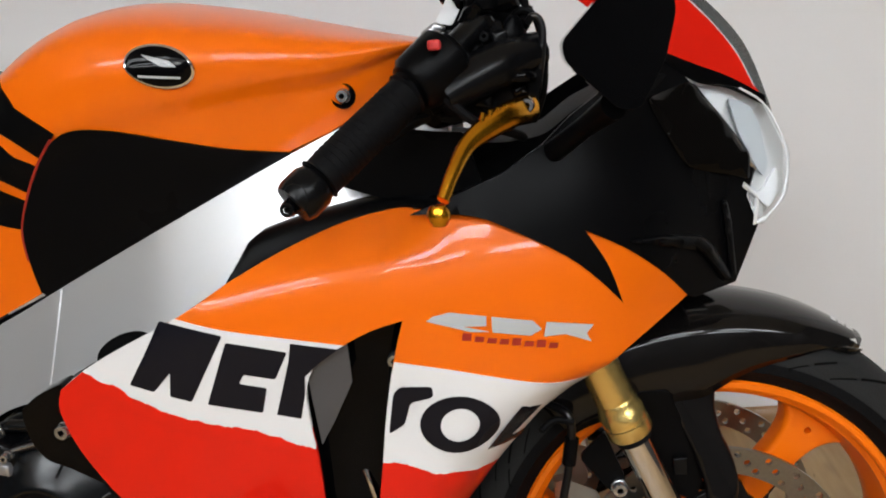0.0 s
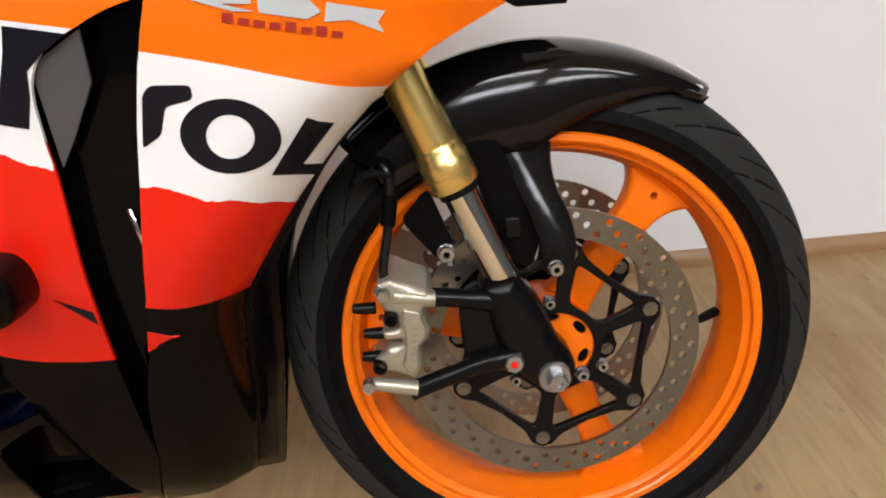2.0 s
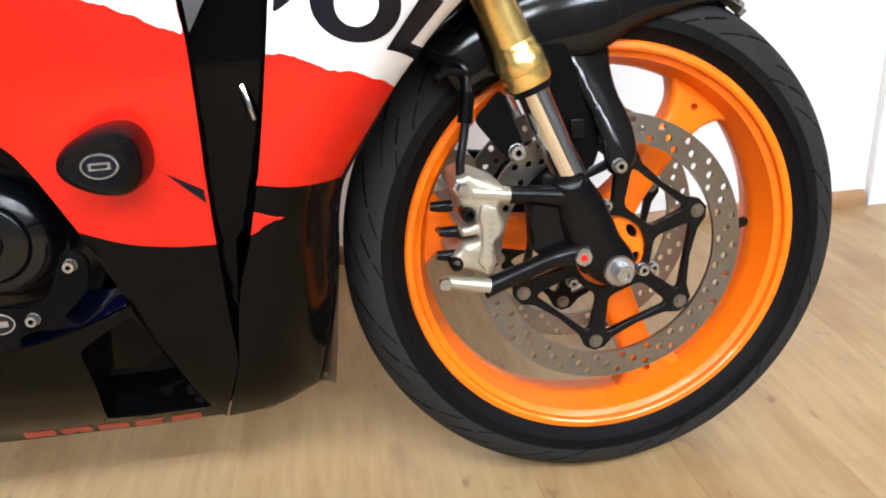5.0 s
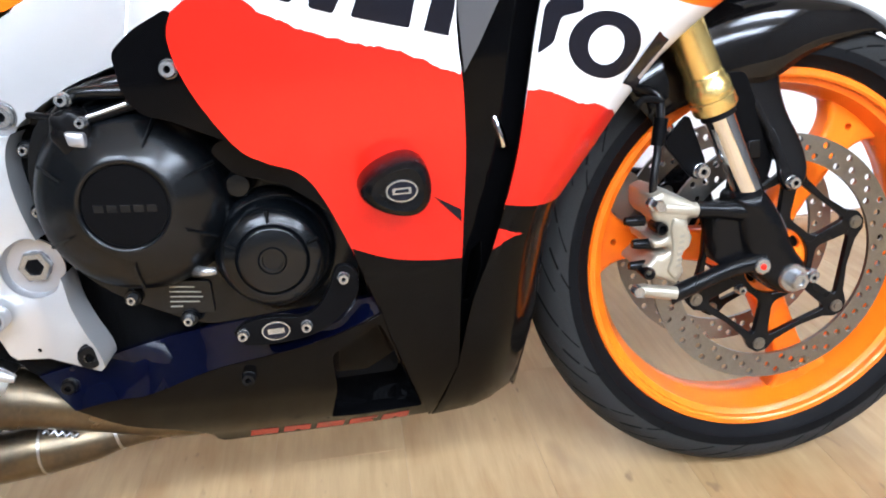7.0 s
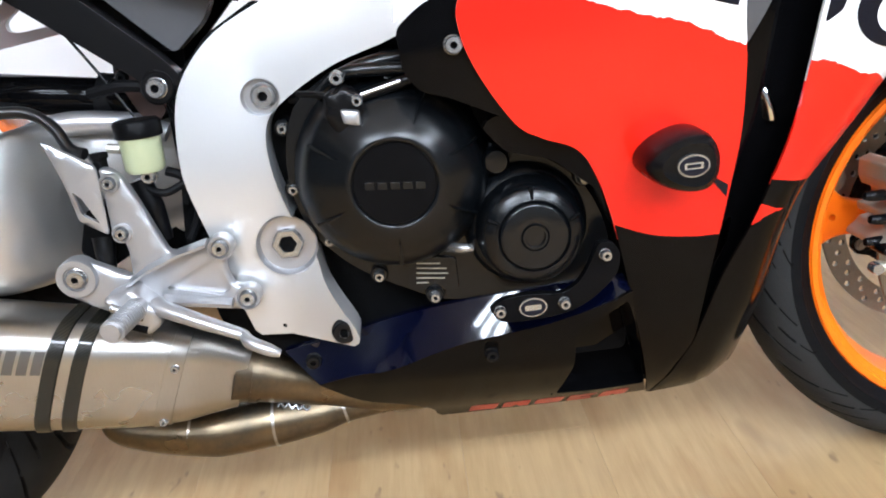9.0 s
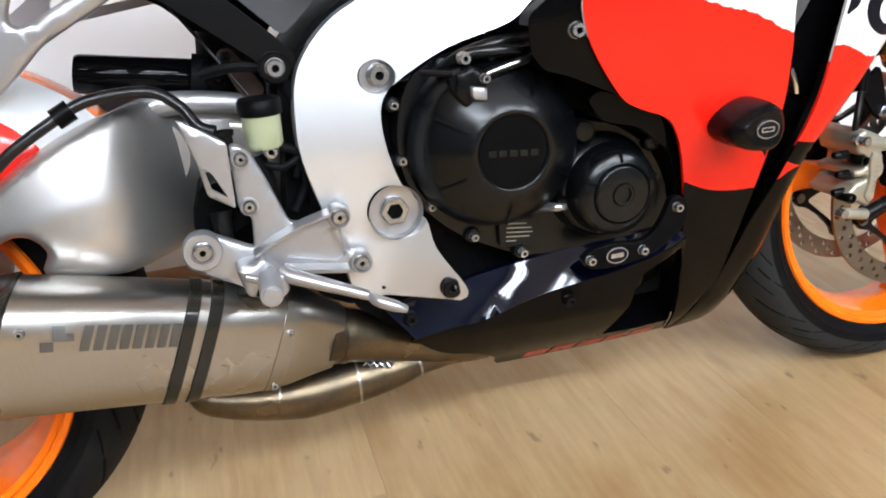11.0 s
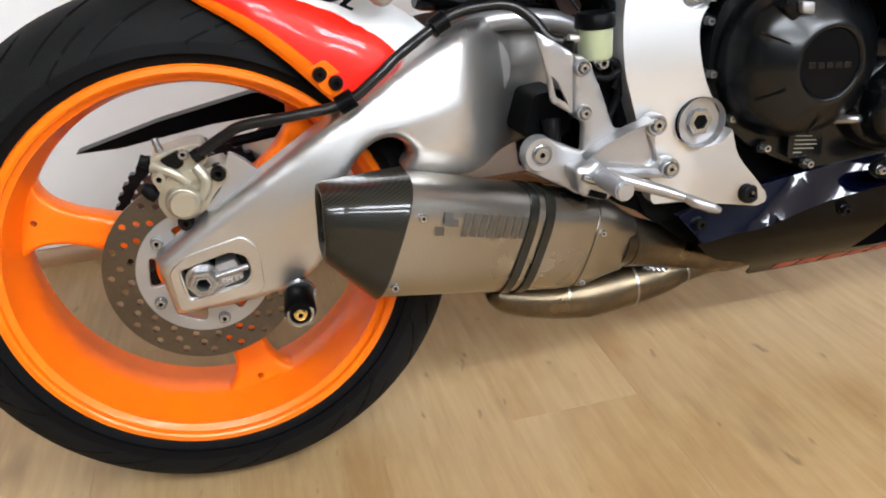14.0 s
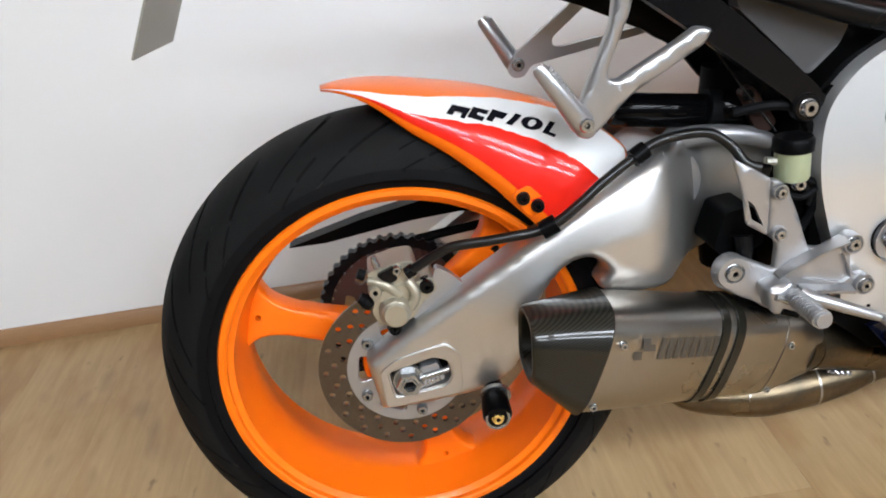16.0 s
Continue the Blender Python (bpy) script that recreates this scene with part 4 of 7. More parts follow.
def slider():
    """Crash bobbin on the fairing."""
    c = Vector((0.247, 0, 0.491))
    def ring(sx, sz, y, dz=0.0):
        return [(c.x + sx * (math.cos(t) - 0.10 * math.cos(2 * t)), y, c.z + dz + sz * math.sin(t) * (1 + 0.12 * math.cos(t))) for t in np.linspace(0, 2 * math.pi, 37)[:-1]]
    bm = loft([ring(0.030, 0.025, -0.225), ring(0.032, 0.027, -0.255), ring(0.031, 0.026, -0.280), ring(0.028, 0.023, -0.292), ring(0.022, 0.018, -0.297), ring(0.019, 0.015, -0.2965)], closed=True)
    ob = part("crash_slider", bm, BLACK_METAL, bike, "black crash slider bobbin")
    oval = lambda a, b, n=28: [(c.x + 0.001 + a * math.cos(t), c.z + b * math.sin(t)) for t in np.linspace(0, 2 * math.pi, n + 1)[:-1]]
    part("badge", slab(oval(0.0135, 0.0095), -0.2985, -0.296, ()), STEEL, ob, "silver oval badge")
    part("badge_mark", slab(oval(0.0120, 0.0080), -0.2990, -0.298, [rounded([(0.2400, 0.4882), (0.2560, 0.4882), (0.2560, 0.4940), (0.2400, 0.4940)], 0.001)]), INK, ob, "plain black mark")
    part("badge_mark", slab([(0.2425, 0.4898), (0.2535, 0.4898), (0.2535, 0.4922), (0.2425, 0.4922)], -0.2990, -0.298), INK, ob, "plain black mark")


slider()


# ---- front end: fork, caliper, mudguard ----
def fork_leg(y):
    """One upside-down fork leg."""
    at = lambda z: (0.6195 - 0.405 * (z - 0.498), y, z)
    top, low = Vector(at(0.80)), Vector(at(0.503))
    way = (top - low).normalized()
    leg = part("fork_leg", tube([at(0.535), at(0.80)], 0.0212, 28, smooth=False), GOLD, bike, "gold anodised upper fork tube")
    collar = [(0.0212, 0.044), (0.0228, 0.040), (0.0228, 0.034), (0.0250, 0.031), (0.0250, 0.020), (0.0240, 0.019), (0.0240, 0.016), (0.0252, 0.015), (0.0252, 0.003), (0.0235, 0.0), (0.017, 0.0)]
    bm = turned([(r, a) for r, a in collar], (0, 0, 0), 32, "Z")
    bm.transform(Matrix.Translation(low) @ Vector((0, 0, 1)).rotation_difference(way).to_matrix().to_4x4())
    part("collar", bm, GOLD, leg, "stepped gold fork collar")
    part("stanchion", tube([at(0.38), at(0.51)], 0.0172, 28, smooth=False), CHROME, leg, "polished chrome stanchion")
    part("dust_seal", tube([at(0.496), at(0.506)], 0.0200, 24, smooth=False), RUBBER, leg)
    s = -1 if y < 0 else 1
    front, back = y + s * 0.026, y - s * 0.020
    shoe = rounded([(0.6315, 0.404), (0.650, 0.412), (0.6675, 0.414), (0.682, 0.394), (0.6941, 0.3755), (0.7100, 0.335), (0.7230, 0.318), (0.7275, 0.303), (0.7235, 0.289), (0.7130, 0.280), (0.7000, 0.278), (0.684, 0.285), (0.6645, 0.304), (0.6488, 0.3227), (0.6411, 0.3537), (0.6352, 0.3871)], 0.008)
    lug = part("axle_clamp", pillow(shoe, front, back, 0.020, (), 0.012), BLACK_METAL, leg, "black cast axle clamp", smooth=50)
    part("web", pillow(rounded([(0.610, 0.386), (0.650, 0.392), (0.664, 0.312), (0.612, 0.326)], 0.012), y + s * 0.014, y - s * 0.012, 0.004, (), 0.014), BLACK_METAL, leg, "black cast web", smooth=50)
    part("upper_lug", tube([(0.652, y + 0.010 * s, 0.385), (0.615, y + 0.012 * s, 0.391), (0.585, y + 0.012 * s, 0.3952)], [0.014, 0.0095, 0.0098], 16), BLACK_METAL, leg, "black caliper lug")
    part("lower_lug", tube([(0.668, y + 0.018 * s, 0.326), (0.636, y + 0.020 * s, 0.3235), (0.605, y + 0.018 * s, 0.313), (0.556, y + 0.014 * s, 0.294)], [0.013, 0.0105, 0.0095, 0.0105], 16), BLACK_METAL, leg, "black caliper lug")
    return leg, lug


def calliper_front(y, s):
    """Four-piston radial brake calliper."""
    body = rounded([(0.5326, 0.4177), (0.5454, 0.4226), (0.5809, 0.4061), (0.5849, 0.3992), (0.585, 0.3889), (0.5751, 0.3881), (0.5762, 0.3776), (0.5812, 0.3657), (0.578, 0.3546), (0.5689, 0.3475), (0.5689, 0.3359), (0.5709, 0.3256),
                    (0.5617, 0.3116), (0.5319, 0.3238), (0.5215, 0.3311), (0.5229, 0.3365), (0.5321, 0.343), (0.536, 0.349), (0.552, 0.352), (0.552, 0.357), (0.535, 0.3565), (0.5322, 0.3666), (0.5502, 0.3694), (0.5485, 0.3841), (0.5372, 0.388), (0.5324, 0.3987)], 0.003, 3)
    ob = part("brake_caliper", pillow(body, y + s * 0.027, y - s * 0.045, 0.006, (), 0.008), CALIPER, bike, "champagne metal front brake caliper", smooth=50)
    part("lower_mount", tube([(0.516, y + s * 0.022, 0.310), (0.520, y + s * 0.022, 0.309), (0.545, y + s * 0.021, 0.303), (0.562, y + s * 0.020, 0.299)], [0.006, 0.0075, 0.0078, 0.0085], 18, smooth=False), CALIPER, ob, "silver caliper mount")
    part("upper_mount", tube([(0.548, y + s * 0.020, 0.402), (0.580, y + s * 0.019, 0.396), (0.587, y + s * 0.018, 0.395)], [0.0090, 0.0090, 0.0086], 18, smooth=False), CALIPER, ob, "silver caliper mount")
    if s < 0:
        plate = rounded([(0.556, 0.392), (0.573, 0.386), (0.5735, 0.378), (0.578, 0.366), (0.5755, 0.3565), (0.566, 0.349), (0.566, 0.336), (0.567, 0.326), (0.558, 0.318), (0.549, 0.330), (0.5545, 0.345), (0.5555, 0.362), (0.553, 0.378)], 0.004)
        part("outer_plate", pillow(plate, y + s * 0.0305, y + s * 0.020, 0.003, (), 0.008), CALIPER, ob, "raised caliper face", smooth=50)
        for k in range(6):
            z = 0.334 + 0.0068 * k
            part("lettering_block", slab([(0.5590 + 0.0008 * k, z), (0.5650 + 0.0008 * k, z + 0.0005), (0.5652 + 0.0008 * k, z + 0.0040), (0.5592 + 0.0008 * k, z + 0.0035)], y + s * 0.0309, y + s * 0.029), PLATE_BACK, ob)
        for x, z in ((0.5427, 0.3806), (0.5274, 0.3300)):
            part("pad_pin", turned([(0.0, 0.004), (0.0042, 0.004), (0.0046, -0.006), (0.0068, -0.006), (0.0074, -0.003), (0.0074, 0.02)], (x, y + s * 0.026, z), 18), BLACK_METAL, ob, "black hollow pad pin")
        part("banjo_bolt", turned([(0, -0.012), (0.0062, -0.012), (0.0068, -0.010), (0.0068, 0.0), (0.0098, 0.001), (0.0098, 0.010)], (0.5385, y + s * 0.026, 0.4085), 6), STEEL, ob, "bright banjo bolt", smooth=20)
        part("mount_bolt", turned([(0, -0.010), (0.0062, -0.010), (0.0066, -0.008), (0.0066, 0.002)], (0.5140, y + s * 0.026, 0.3110), 14), STEEL, ob, "bright mounting bolt", smooth=30)
        for z, d in ((0.3602, 0.0), (0.3350, 0.004), (0.3880, 0.008)):
            part("bleed_nipple", tube([(0.536 - d, y - 0.012, z), (0.522 - d, y - 0.014, z + 0.001), (0.5135 - d, y - 0.014, z + 0.002)], [0.0065, 0.006, 0.0045], 10), BLACK_METAL, ob, "black nipple")
    return ob


near_leg, _ = fork_leg(-0.100)
fork_leg(0.100)
calliper_front(-0.098, -1)
calliper_front(0.098, 1)
part("axle_flange", turned([(0, -0.004), (0.0155, -0.004), (0.0168, -0.002), (0.0168, 0.006)], (0.7015, -0.1265, 0.303), 32), STEEL, near_leg, "bright axle flange")
part("axle_bolt", turned([(0, -0.009), (0.0045, -0.0095), (0.005, -0.0125), (0.0095, -0.0125), (0.0108, -0.011), (0.0108, 0.0)], (0.7030, -0.1295, 0.3025), 6), STEEL, near_leg, "bright front axle bolt", smooth=20)
part("pinch_bolt", turned([(0, -0.005), (0.0085, -0.005), (0.0098, -0.0035), (0.0105, 0.012)], (0.6615, -0.1285, 0.3235), 8), STEEL, near_leg, "bright pinch bolt", smooth=20)
part("bolt_cap", turned([(0, -0.0008), (0.0036, -0.0004), (0.0042, 0.003)], (0.6612, -0.1338, 0.3235), 12), RED, near_leg, "small red bolt cap")
bolt(near_leg, 0.732, -0.114, 0.297, 0.0065, STEEL)
bolt(near_leg, 0.603, -0.096, 0.434, 0.0085, STEEL)
part("guard_bracket", slab(rounded([(0.560, 0.470), (0.590, 0.500), (0.612, 0.440), (0.603, 0.422), (0.592, 0.428)], 0.008), -0.090, -0.084), PLASTIC, near_leg, "black mudguard bracket", bevel=0.002)
part("inner_bracket", slab(rounded([(0.626, 0.540), (0.662, 0.540), (0.690, 0.470), (0.699, 0.432), (0.690, 0.405), (0.668, 0.412), (0.650, 0.462)], 0.008), -0.078, -0.062), PLASTIC, near_leg, "black bracket between fork and mudguard", bevel=0.003)
part("bracket_block", box(0.664, 0.680, -0.086, -0.078, 0.440, 0.462), BLACK_METAL, near_leg, "small dark block", bevel=0.002)
part("brake_hose", tube([(0.541, -0.108, 0.404), (0.540, -0.110, 0.430), (0.547, -0.105, 0.462), (0.553, -0.100, 0.505), (0.549, -0.095, 0.527), (0.525, -0.080, 0.536), (0.50, -0.06, 0.56)], 0.0047, 12), HOSE, bike, "black front brake hose")
part("hose_clip", tube([(0.548, -0.1035, 0.470), (0.5535, -0.100, 0.500)], 0.0078, 12), PLASTIC, bike, "black hose clip")
part("wheel_speed_lead", tube([(0.52, -0.11, 0.515), (0.535, -0.10, 0.522), (0.556, -0.10, 0.518)], 0.004, 8), RUBBER, bike)


def front_mudguard():
    c = FRONT
    rows = []
    top = eased([40, 56, 70, 90, 110, 140], [0.316, 0.317, 0.320, 0.323, 0.322, 0.316], 4)
    wide = eased([40, 55, 58, 70, 90, 140], [0.010, 0.020, 0.040, 0.066, 0.074, 0.076], 2)
    skirt = eased([40, 55, 62, 70, 78, 84, 92, 110, 140], [0.310, 0.305, 0.299, 0.277, 0.258, 0.245, 0.220, 0.225, 0.250], 3)
    for k in range(31):
        t = 55.5 + k * 2.5
        a, w, r0, r1 = radians(t), wide(t), top(t), skirt(t)
        rim = [(r1, -w), (r1 + 0.3 * (0.298 - r1), -w * 1.02), (0.296, -w * 1.0), (0.306, -w * 0.90), (0.313, -w * 0.70), (r0 - 0.0015, -w * 0.38), (r0, 0.0)]
        rim += [(r, -y) for r, y in reversed(rim[:-1])]
        rows.append([(c.x + r * math.cos(a), y, c.z + r * math.sin(a)) for r, y in rim])
    ob = part("front_mudguard", loft(rows), GUARD_BLACK, bike, "glossy black front mudguard", smooth=50)
    mod = ob.modifiers.new("shell", "SOLIDIFY")
    mod.thickness, mod.offset = 0.003, -1
    leaf = [(0.640, 0.562), (0.648, 0.542), (0.657, 0.529), (0.672, 0.500), (0.685, 0.470), (0.696, 0.436), (0.698, 0.416), (0.703, 0.403), (0.713, 0.399), (0.725, 0.405), (0.733, 0.420), (0.734, 0.440), (0.729, 0.462), (0.721, 0.482), (0.717, 0.500), (0.717, 0.520), (0.726, 0.546), (0.745, 0.566), (0.700, 0.580)]
    set_out = eased([0.38, 0.41, 0.45, 0.50, 0.54, 0.58], [0.105, 0.102, 0.092, 0.079, 0.071, 0.064], 0.012)
    bulge = lambda x, z: -set_out(z) + 5.0 * (x - 0.712 + 0.5 * (z - 0.42)) ** 2
    loop = [(q[0], q[1]) for q in spline(leaf, True, 4)]
    part("side_stay", pillow(loop, bulge, lambda x, z: bulge(x, z) + 0.008, 0.006, (), 0.007), GUARD_BLACK, ob, "glossy black mudguard stay", smooth=60)
    bolt(ob, 0.7105, -0.103, 0.411, 0.0072, STEEL)
    for k, (t0, t1) in enumerate(((57.4, 59.0), (59.4, 60.9), (61.3, 62.6))):
        quad = [(t0, -0.034), (t0, -0.006), (t1, -0.006), (t1, -0.034)]
        bm = bmesh.new()
        bm.faces.new([bm.verts.new((c.x + (top(t) + 0.0012 - 0.9 * y * y / 0.1) * math.cos(radians(t)), y, c.z + (top(t) + 0.0012 - 0.9 * y * y / 0.1) * math.sin(radians(t)))) for t, y in quad])
        part("lettering_block", bm, WHITE, ob, "plain white mark")


front_mudguard()


def fairing_lip():
    """The inward curl along the wheel side of the fairing; at the foot it closes to a bow under the radiator."""
    edge = xy(NOSE_EDGE, 4)
    rows = []
    for x, z in edge:
        y = flank(x, z)
        end = float(np.interp(z, [0.19, 0.30, 0.36, 0.45, 0.6, 0.67], [-0.003, -0.003, -0.012, y + 0.09, y + 0.08, y + 0.05]))
        fwd = float(np.interp(z, [0.19, 0.3, 0.45, 0.6, 0.67], [0.016, 0.010, 0.012, 0.004, 0.0]))
        sag = float(np.interp(z, [0.19, 0.26, 0.32], [0.036, 0.020, 0.0]))
        rows.append([(x + fwd * f, y + 0.001 + (end - y - 0.001) * g, z - sag * g) for f, g in ((0, 0), (0.3, 0.06), (0.6, 0.25), (0.85, 0.6), (1.0, 1.0))])
    ob = part("fairing_lip", loft(rows), PLASTIC, bike, "satin black inward lip of the fairing, bronze at its foot", smooth=60)
    ob.data.materials.append(BRONZE)
    for f in ob.data.polygons:
        f.material_index = 1 if f.center.z < 0.25 + 0.06 * (f.center.y < -0.07) else 0
    mod = ob.modifiers.new("shell", "SOLIDIFY")
    mod.thickness, mod.offset = 0.002, 1
    mirrored(ob)
    # black lip along the top, sloping in to the frame
    rows = []
    for x, z in xy([(0.250, 0.737), (0.262, 0.745), (0.300, 0.762), (0.353, 0.780), (0.400, 0.788), (0.440, 0.787)], 5):
        y = flank(x, z)
        lift = float(np.interp(x, [0.25, 0.27, 0.35, 0.44], [0.006, 0.026, 0.012, 0.004]))
        rows.append([(x, y + 0.003, z), (x, y + 0.006, z + 0.6 * lift), (x + 0.002, y + 0.014, z + lift), (x + 0.004, y + 0.035, z + lift + 0.002), (x + 0.01, y + 0.085, z + lift - 0.02)])
    ob = part("top_lip", loft(rows), PLASTIC, bike, "satin black upper fairing lip", smooth=60)


fairing_lip()


# ---- nose and cockpit ----
nose_height = eased([0.6, 0.65, 0.72, 0.78, 0.86, 0.95, 1.05], [0.255, 0.256, 0.255, 0.245, 0.215, 0.17, 0.12], 0.02)


def nose(x, z):
    return -nose_height(z) * by_length(x)


def front_cowl():
    outline = xy(TOP_FRONT, 3) + xy(THORN, 3)[1:] + xy(TOP_NOSE, 3)[1:] + [(0.680, 0.664), (0.732, 0.662), (0.748, 0.690), (0.762, 0.716), (0.747, 0.750), (0.758, 0.775), (0.727, 0.815), (0.700, 0.848), (0.686, 0.870),
              (0.656, 0.900), (0.640, 0.899), (0.600, 0.880), (0.562, 0.857), (0.535, 0.835), (0.500, 0.815), (0.440, 0.795)]
    cowl = part("front_cowl", skin(outline, 0.002, 0.004, curve=nose), PLASTIC, bike, "satin black front cowl", bevel=0.0015)
    crease = [(0.607, 0.742), (0.643, 0.738), (0.687, 0.725), (0.700, 0.714), (0.728, 0.669), (0.715, 0.670), (0.686, 0.711), (0.643, 0.728)]
    part("crease_fold", pillow(rounded(crease, 0.004), lambda x, z: nose(x, z) - 0.010, lambda x, z: nose(x, z), 0.004, (), 0.008), PLASTIC, cowl, "raised fold of the cowl", smooth=50)
    ridge = [(0.714, 0.752), (0.721, 0.751), (0.726, 0.729), (0.733, 0.667), (0.724, 0.668), (0.717, 0.729)]
    part("crease_fold", pillow(rounded(ridge, 0.003), lambda x, z: nose(x, z) - 0.008, lambda x, z: nose(x, z), 0.003, (), 0.008), PLASTIC, cowl, "raised fold of the cowl", smooth=50)
    fold = [(0.634, 0.863), (0.683, 0.874), (0.715, 0.838), (0.752, 0.793), (0.750, 0.766), (0.674, 0.794), (0.656, 0.822)]
    part("cowl_panel", pillow(rounded(fold, 0.006), lambda x, z: nose(x, z) - 0.008, lambda x, z: nose(x, z), 0.004, (), 0.012), BRONZE, cowl, "dark cowl panel", smooth=50)
    mirrored(cowl)
    lens = [(0.686, 0.870), (0.732, 0.864), (0.775, 0.839), (0.801, 0.790), (0.799, 0.742), (0.765, 0.712), (0.747, 0.750), (0.758, 0.775), (0.727, 0.815)]
    lamp = part("headlamp", skin(rounded(lens, 0.008), -0.018, 0.004, curve=nose), REFLECTOR, bike, "clear headlamp with bright reflector", bevel=0.001)
    cover = part("lens", skin(rounded(lens, 0.010), 0.004, 0.003, curve=nose), GLASS, lamp, "clear headlamp lens", bevel=0.001)
    cover.visible_shadow = False
    part("reflector", skin(rounded([(0.729, 0.851), (0.755, 0.842), (0.768, 0.819), (0.779, 0.776), (0.772, 0.762), (0.758, 0.783), (0.741, 0.814)], 0.006), -0.010, 0.004, curve=nose), SILVER_LETTER, lamp, "grey inner reflector", bevel=0.002)
    part("lamp_edge", tube([(x, nose(x, z) - 0.001, z) for x, z in ((0.742, 0.763), (0.760, 0.746), (0.757, 0.718), (0.770, 0.720))], 0.0030, 8, smooth=False), WHITE, lamp)
    part("lamp_edge", tube([(x, nose(x, z) - 0.001, z) for x, z in ((0.686, 0.870), (0.727, 0.815), (0.758, 0.775))], 0.0022, 8), CHROME, lamp)
    # white patches paint the ceiling tubes' reflections in the lamp
    for loop in ([(0.693, 0.866), (0.731, 0.860), (0.768, 0.840), (0.762, 0.833), (0.742, 0.847), (0.727, 0.849), (0.722, 0.833)], [(0.757, 0.748), (0.779, 0.728), (0.792, 0.744), (0.790, 0.770), (0.781, 0.761), (0.771, 0.748)]):
        part("reflector_facet", skin(rounded(loop, 0.003), -0.012, 0.006, curve=nose), WHITE, lamp, "white patch painted as a tube reflection in the headlamp", bevel=0.002)
    # thin white line: the lens rim's highlight, painted on
    part("lamp_edge", tube([(x, nose(x, z) - 0.002, z) for x, z in ((0.740, 0.860), (0.772, 0.838), (0.796, 0.790), (0.794, 0.744), (0.768, 0.718))], 0.0016, 8), WHITE, lamp)
    mirrored(lamp)
    screen = xy([(0.656, 0.903), (0.690, 0.888), (0.729, 0.872), (0.768, 0.850)], 4) + xy([(0.758, 0.862), (0.734, 0.902), (0.692, 0.945), (0.642, 0.981), (0.582, 1.006)], 5) + [(0.600, 0.97), (0.640, 0.935)]
    top = part("upper_cowl", skin(screen, 0.001, 0.003, curve=nose), RED, bike, "red upper cowl under the windscreen", bevel=0.001)
    rim = xy([(0.782, 0.826), (0.774, 0.850), (0.748, 0.905), (0.702, 0.952), (0.646, 0.990), (0.59, 1.014)], 5) + xy([(0.584, 1.008), (0.644, 0.982), (0.694, 0.946), (0.736, 0.902), (0.760, 0.862), (0.770, 0.842)], 5)
    part("screen_edge", skin(rim, 0.0, 0.003, curve=nose), SMOKE, top, "dark tinted screen edge")
    mirrored(top)
    part("screen_border", skin(xy([(0.654, 0.904), (0.690, 0.8885), (0.729, 0.8725), (0.772, 0.849)], 4) + xy([(0.772, 0.838), (0.729, 0.860), (0.688, 0.872), (0.652, 0.898)], 4), 0.003, 0.004, curve=nose), BLACK, top, "black border of the cowl")
    lump_loop = rounded([(0.30, 0.770), (0.36, 0.795), (0.44, 0.795), (0.50, 0.80), (0.56, 0.815), (0.62, 0.85), (0.66, 0.885), (0.62, 0.880), (0.575, 0.862), (0.54, 0.836), (0.50, 0.832), (0.43, 0.840), (0.37, 0.835)], 0.012)
    part("instrument_shroud", slab(lump_loop, -0.14, 0.0), SHADOW_BLACK, bike, "black instrument shroud", bevel=0.01)
    part("inner_shell", slab(rounded([(0.44, 0.78), (0.56, 0.80), (0.66, 0.86), (0.70, 0.80), (0.70, 0.70), (0.60, 0.66), (0.52, 0.72)], 0.02), -0.11, 0.11), SHADOW_BLACK, bike, "dull black instrument bracket", bevel=0.01)


front_cowl()


def mirror():
    c = [(0.551, 0.920), (0.580, 0.950), (0.606, 0.985), (0.624, 0.980), (0.632, 0.935), (0.624, 0.900), (0.606, 0.866), (0.590, 0.867), (0.573, 0.885), (0.553, 0.905)]
    ob = part("mirror", slab(rounded(c, 0.006), lambda x, z: -0.275 - 0.3 * (x - 0.55), lambda x, z: -0.245 - 0.3 * (x - 0.55), (), 0.02), BLACK, bike, "glossy black mirror housing", bevel=0.008, segments=3)
    part("mirror_arm", tube([(0.590, -0.262, 0.868), (0.570, -0.23, 0.850), (0.545, -0.20, 0.828)], [0.012, 0.009, 0.010], 12), PLASTIC, ob, "black mirror arm")


mirror()


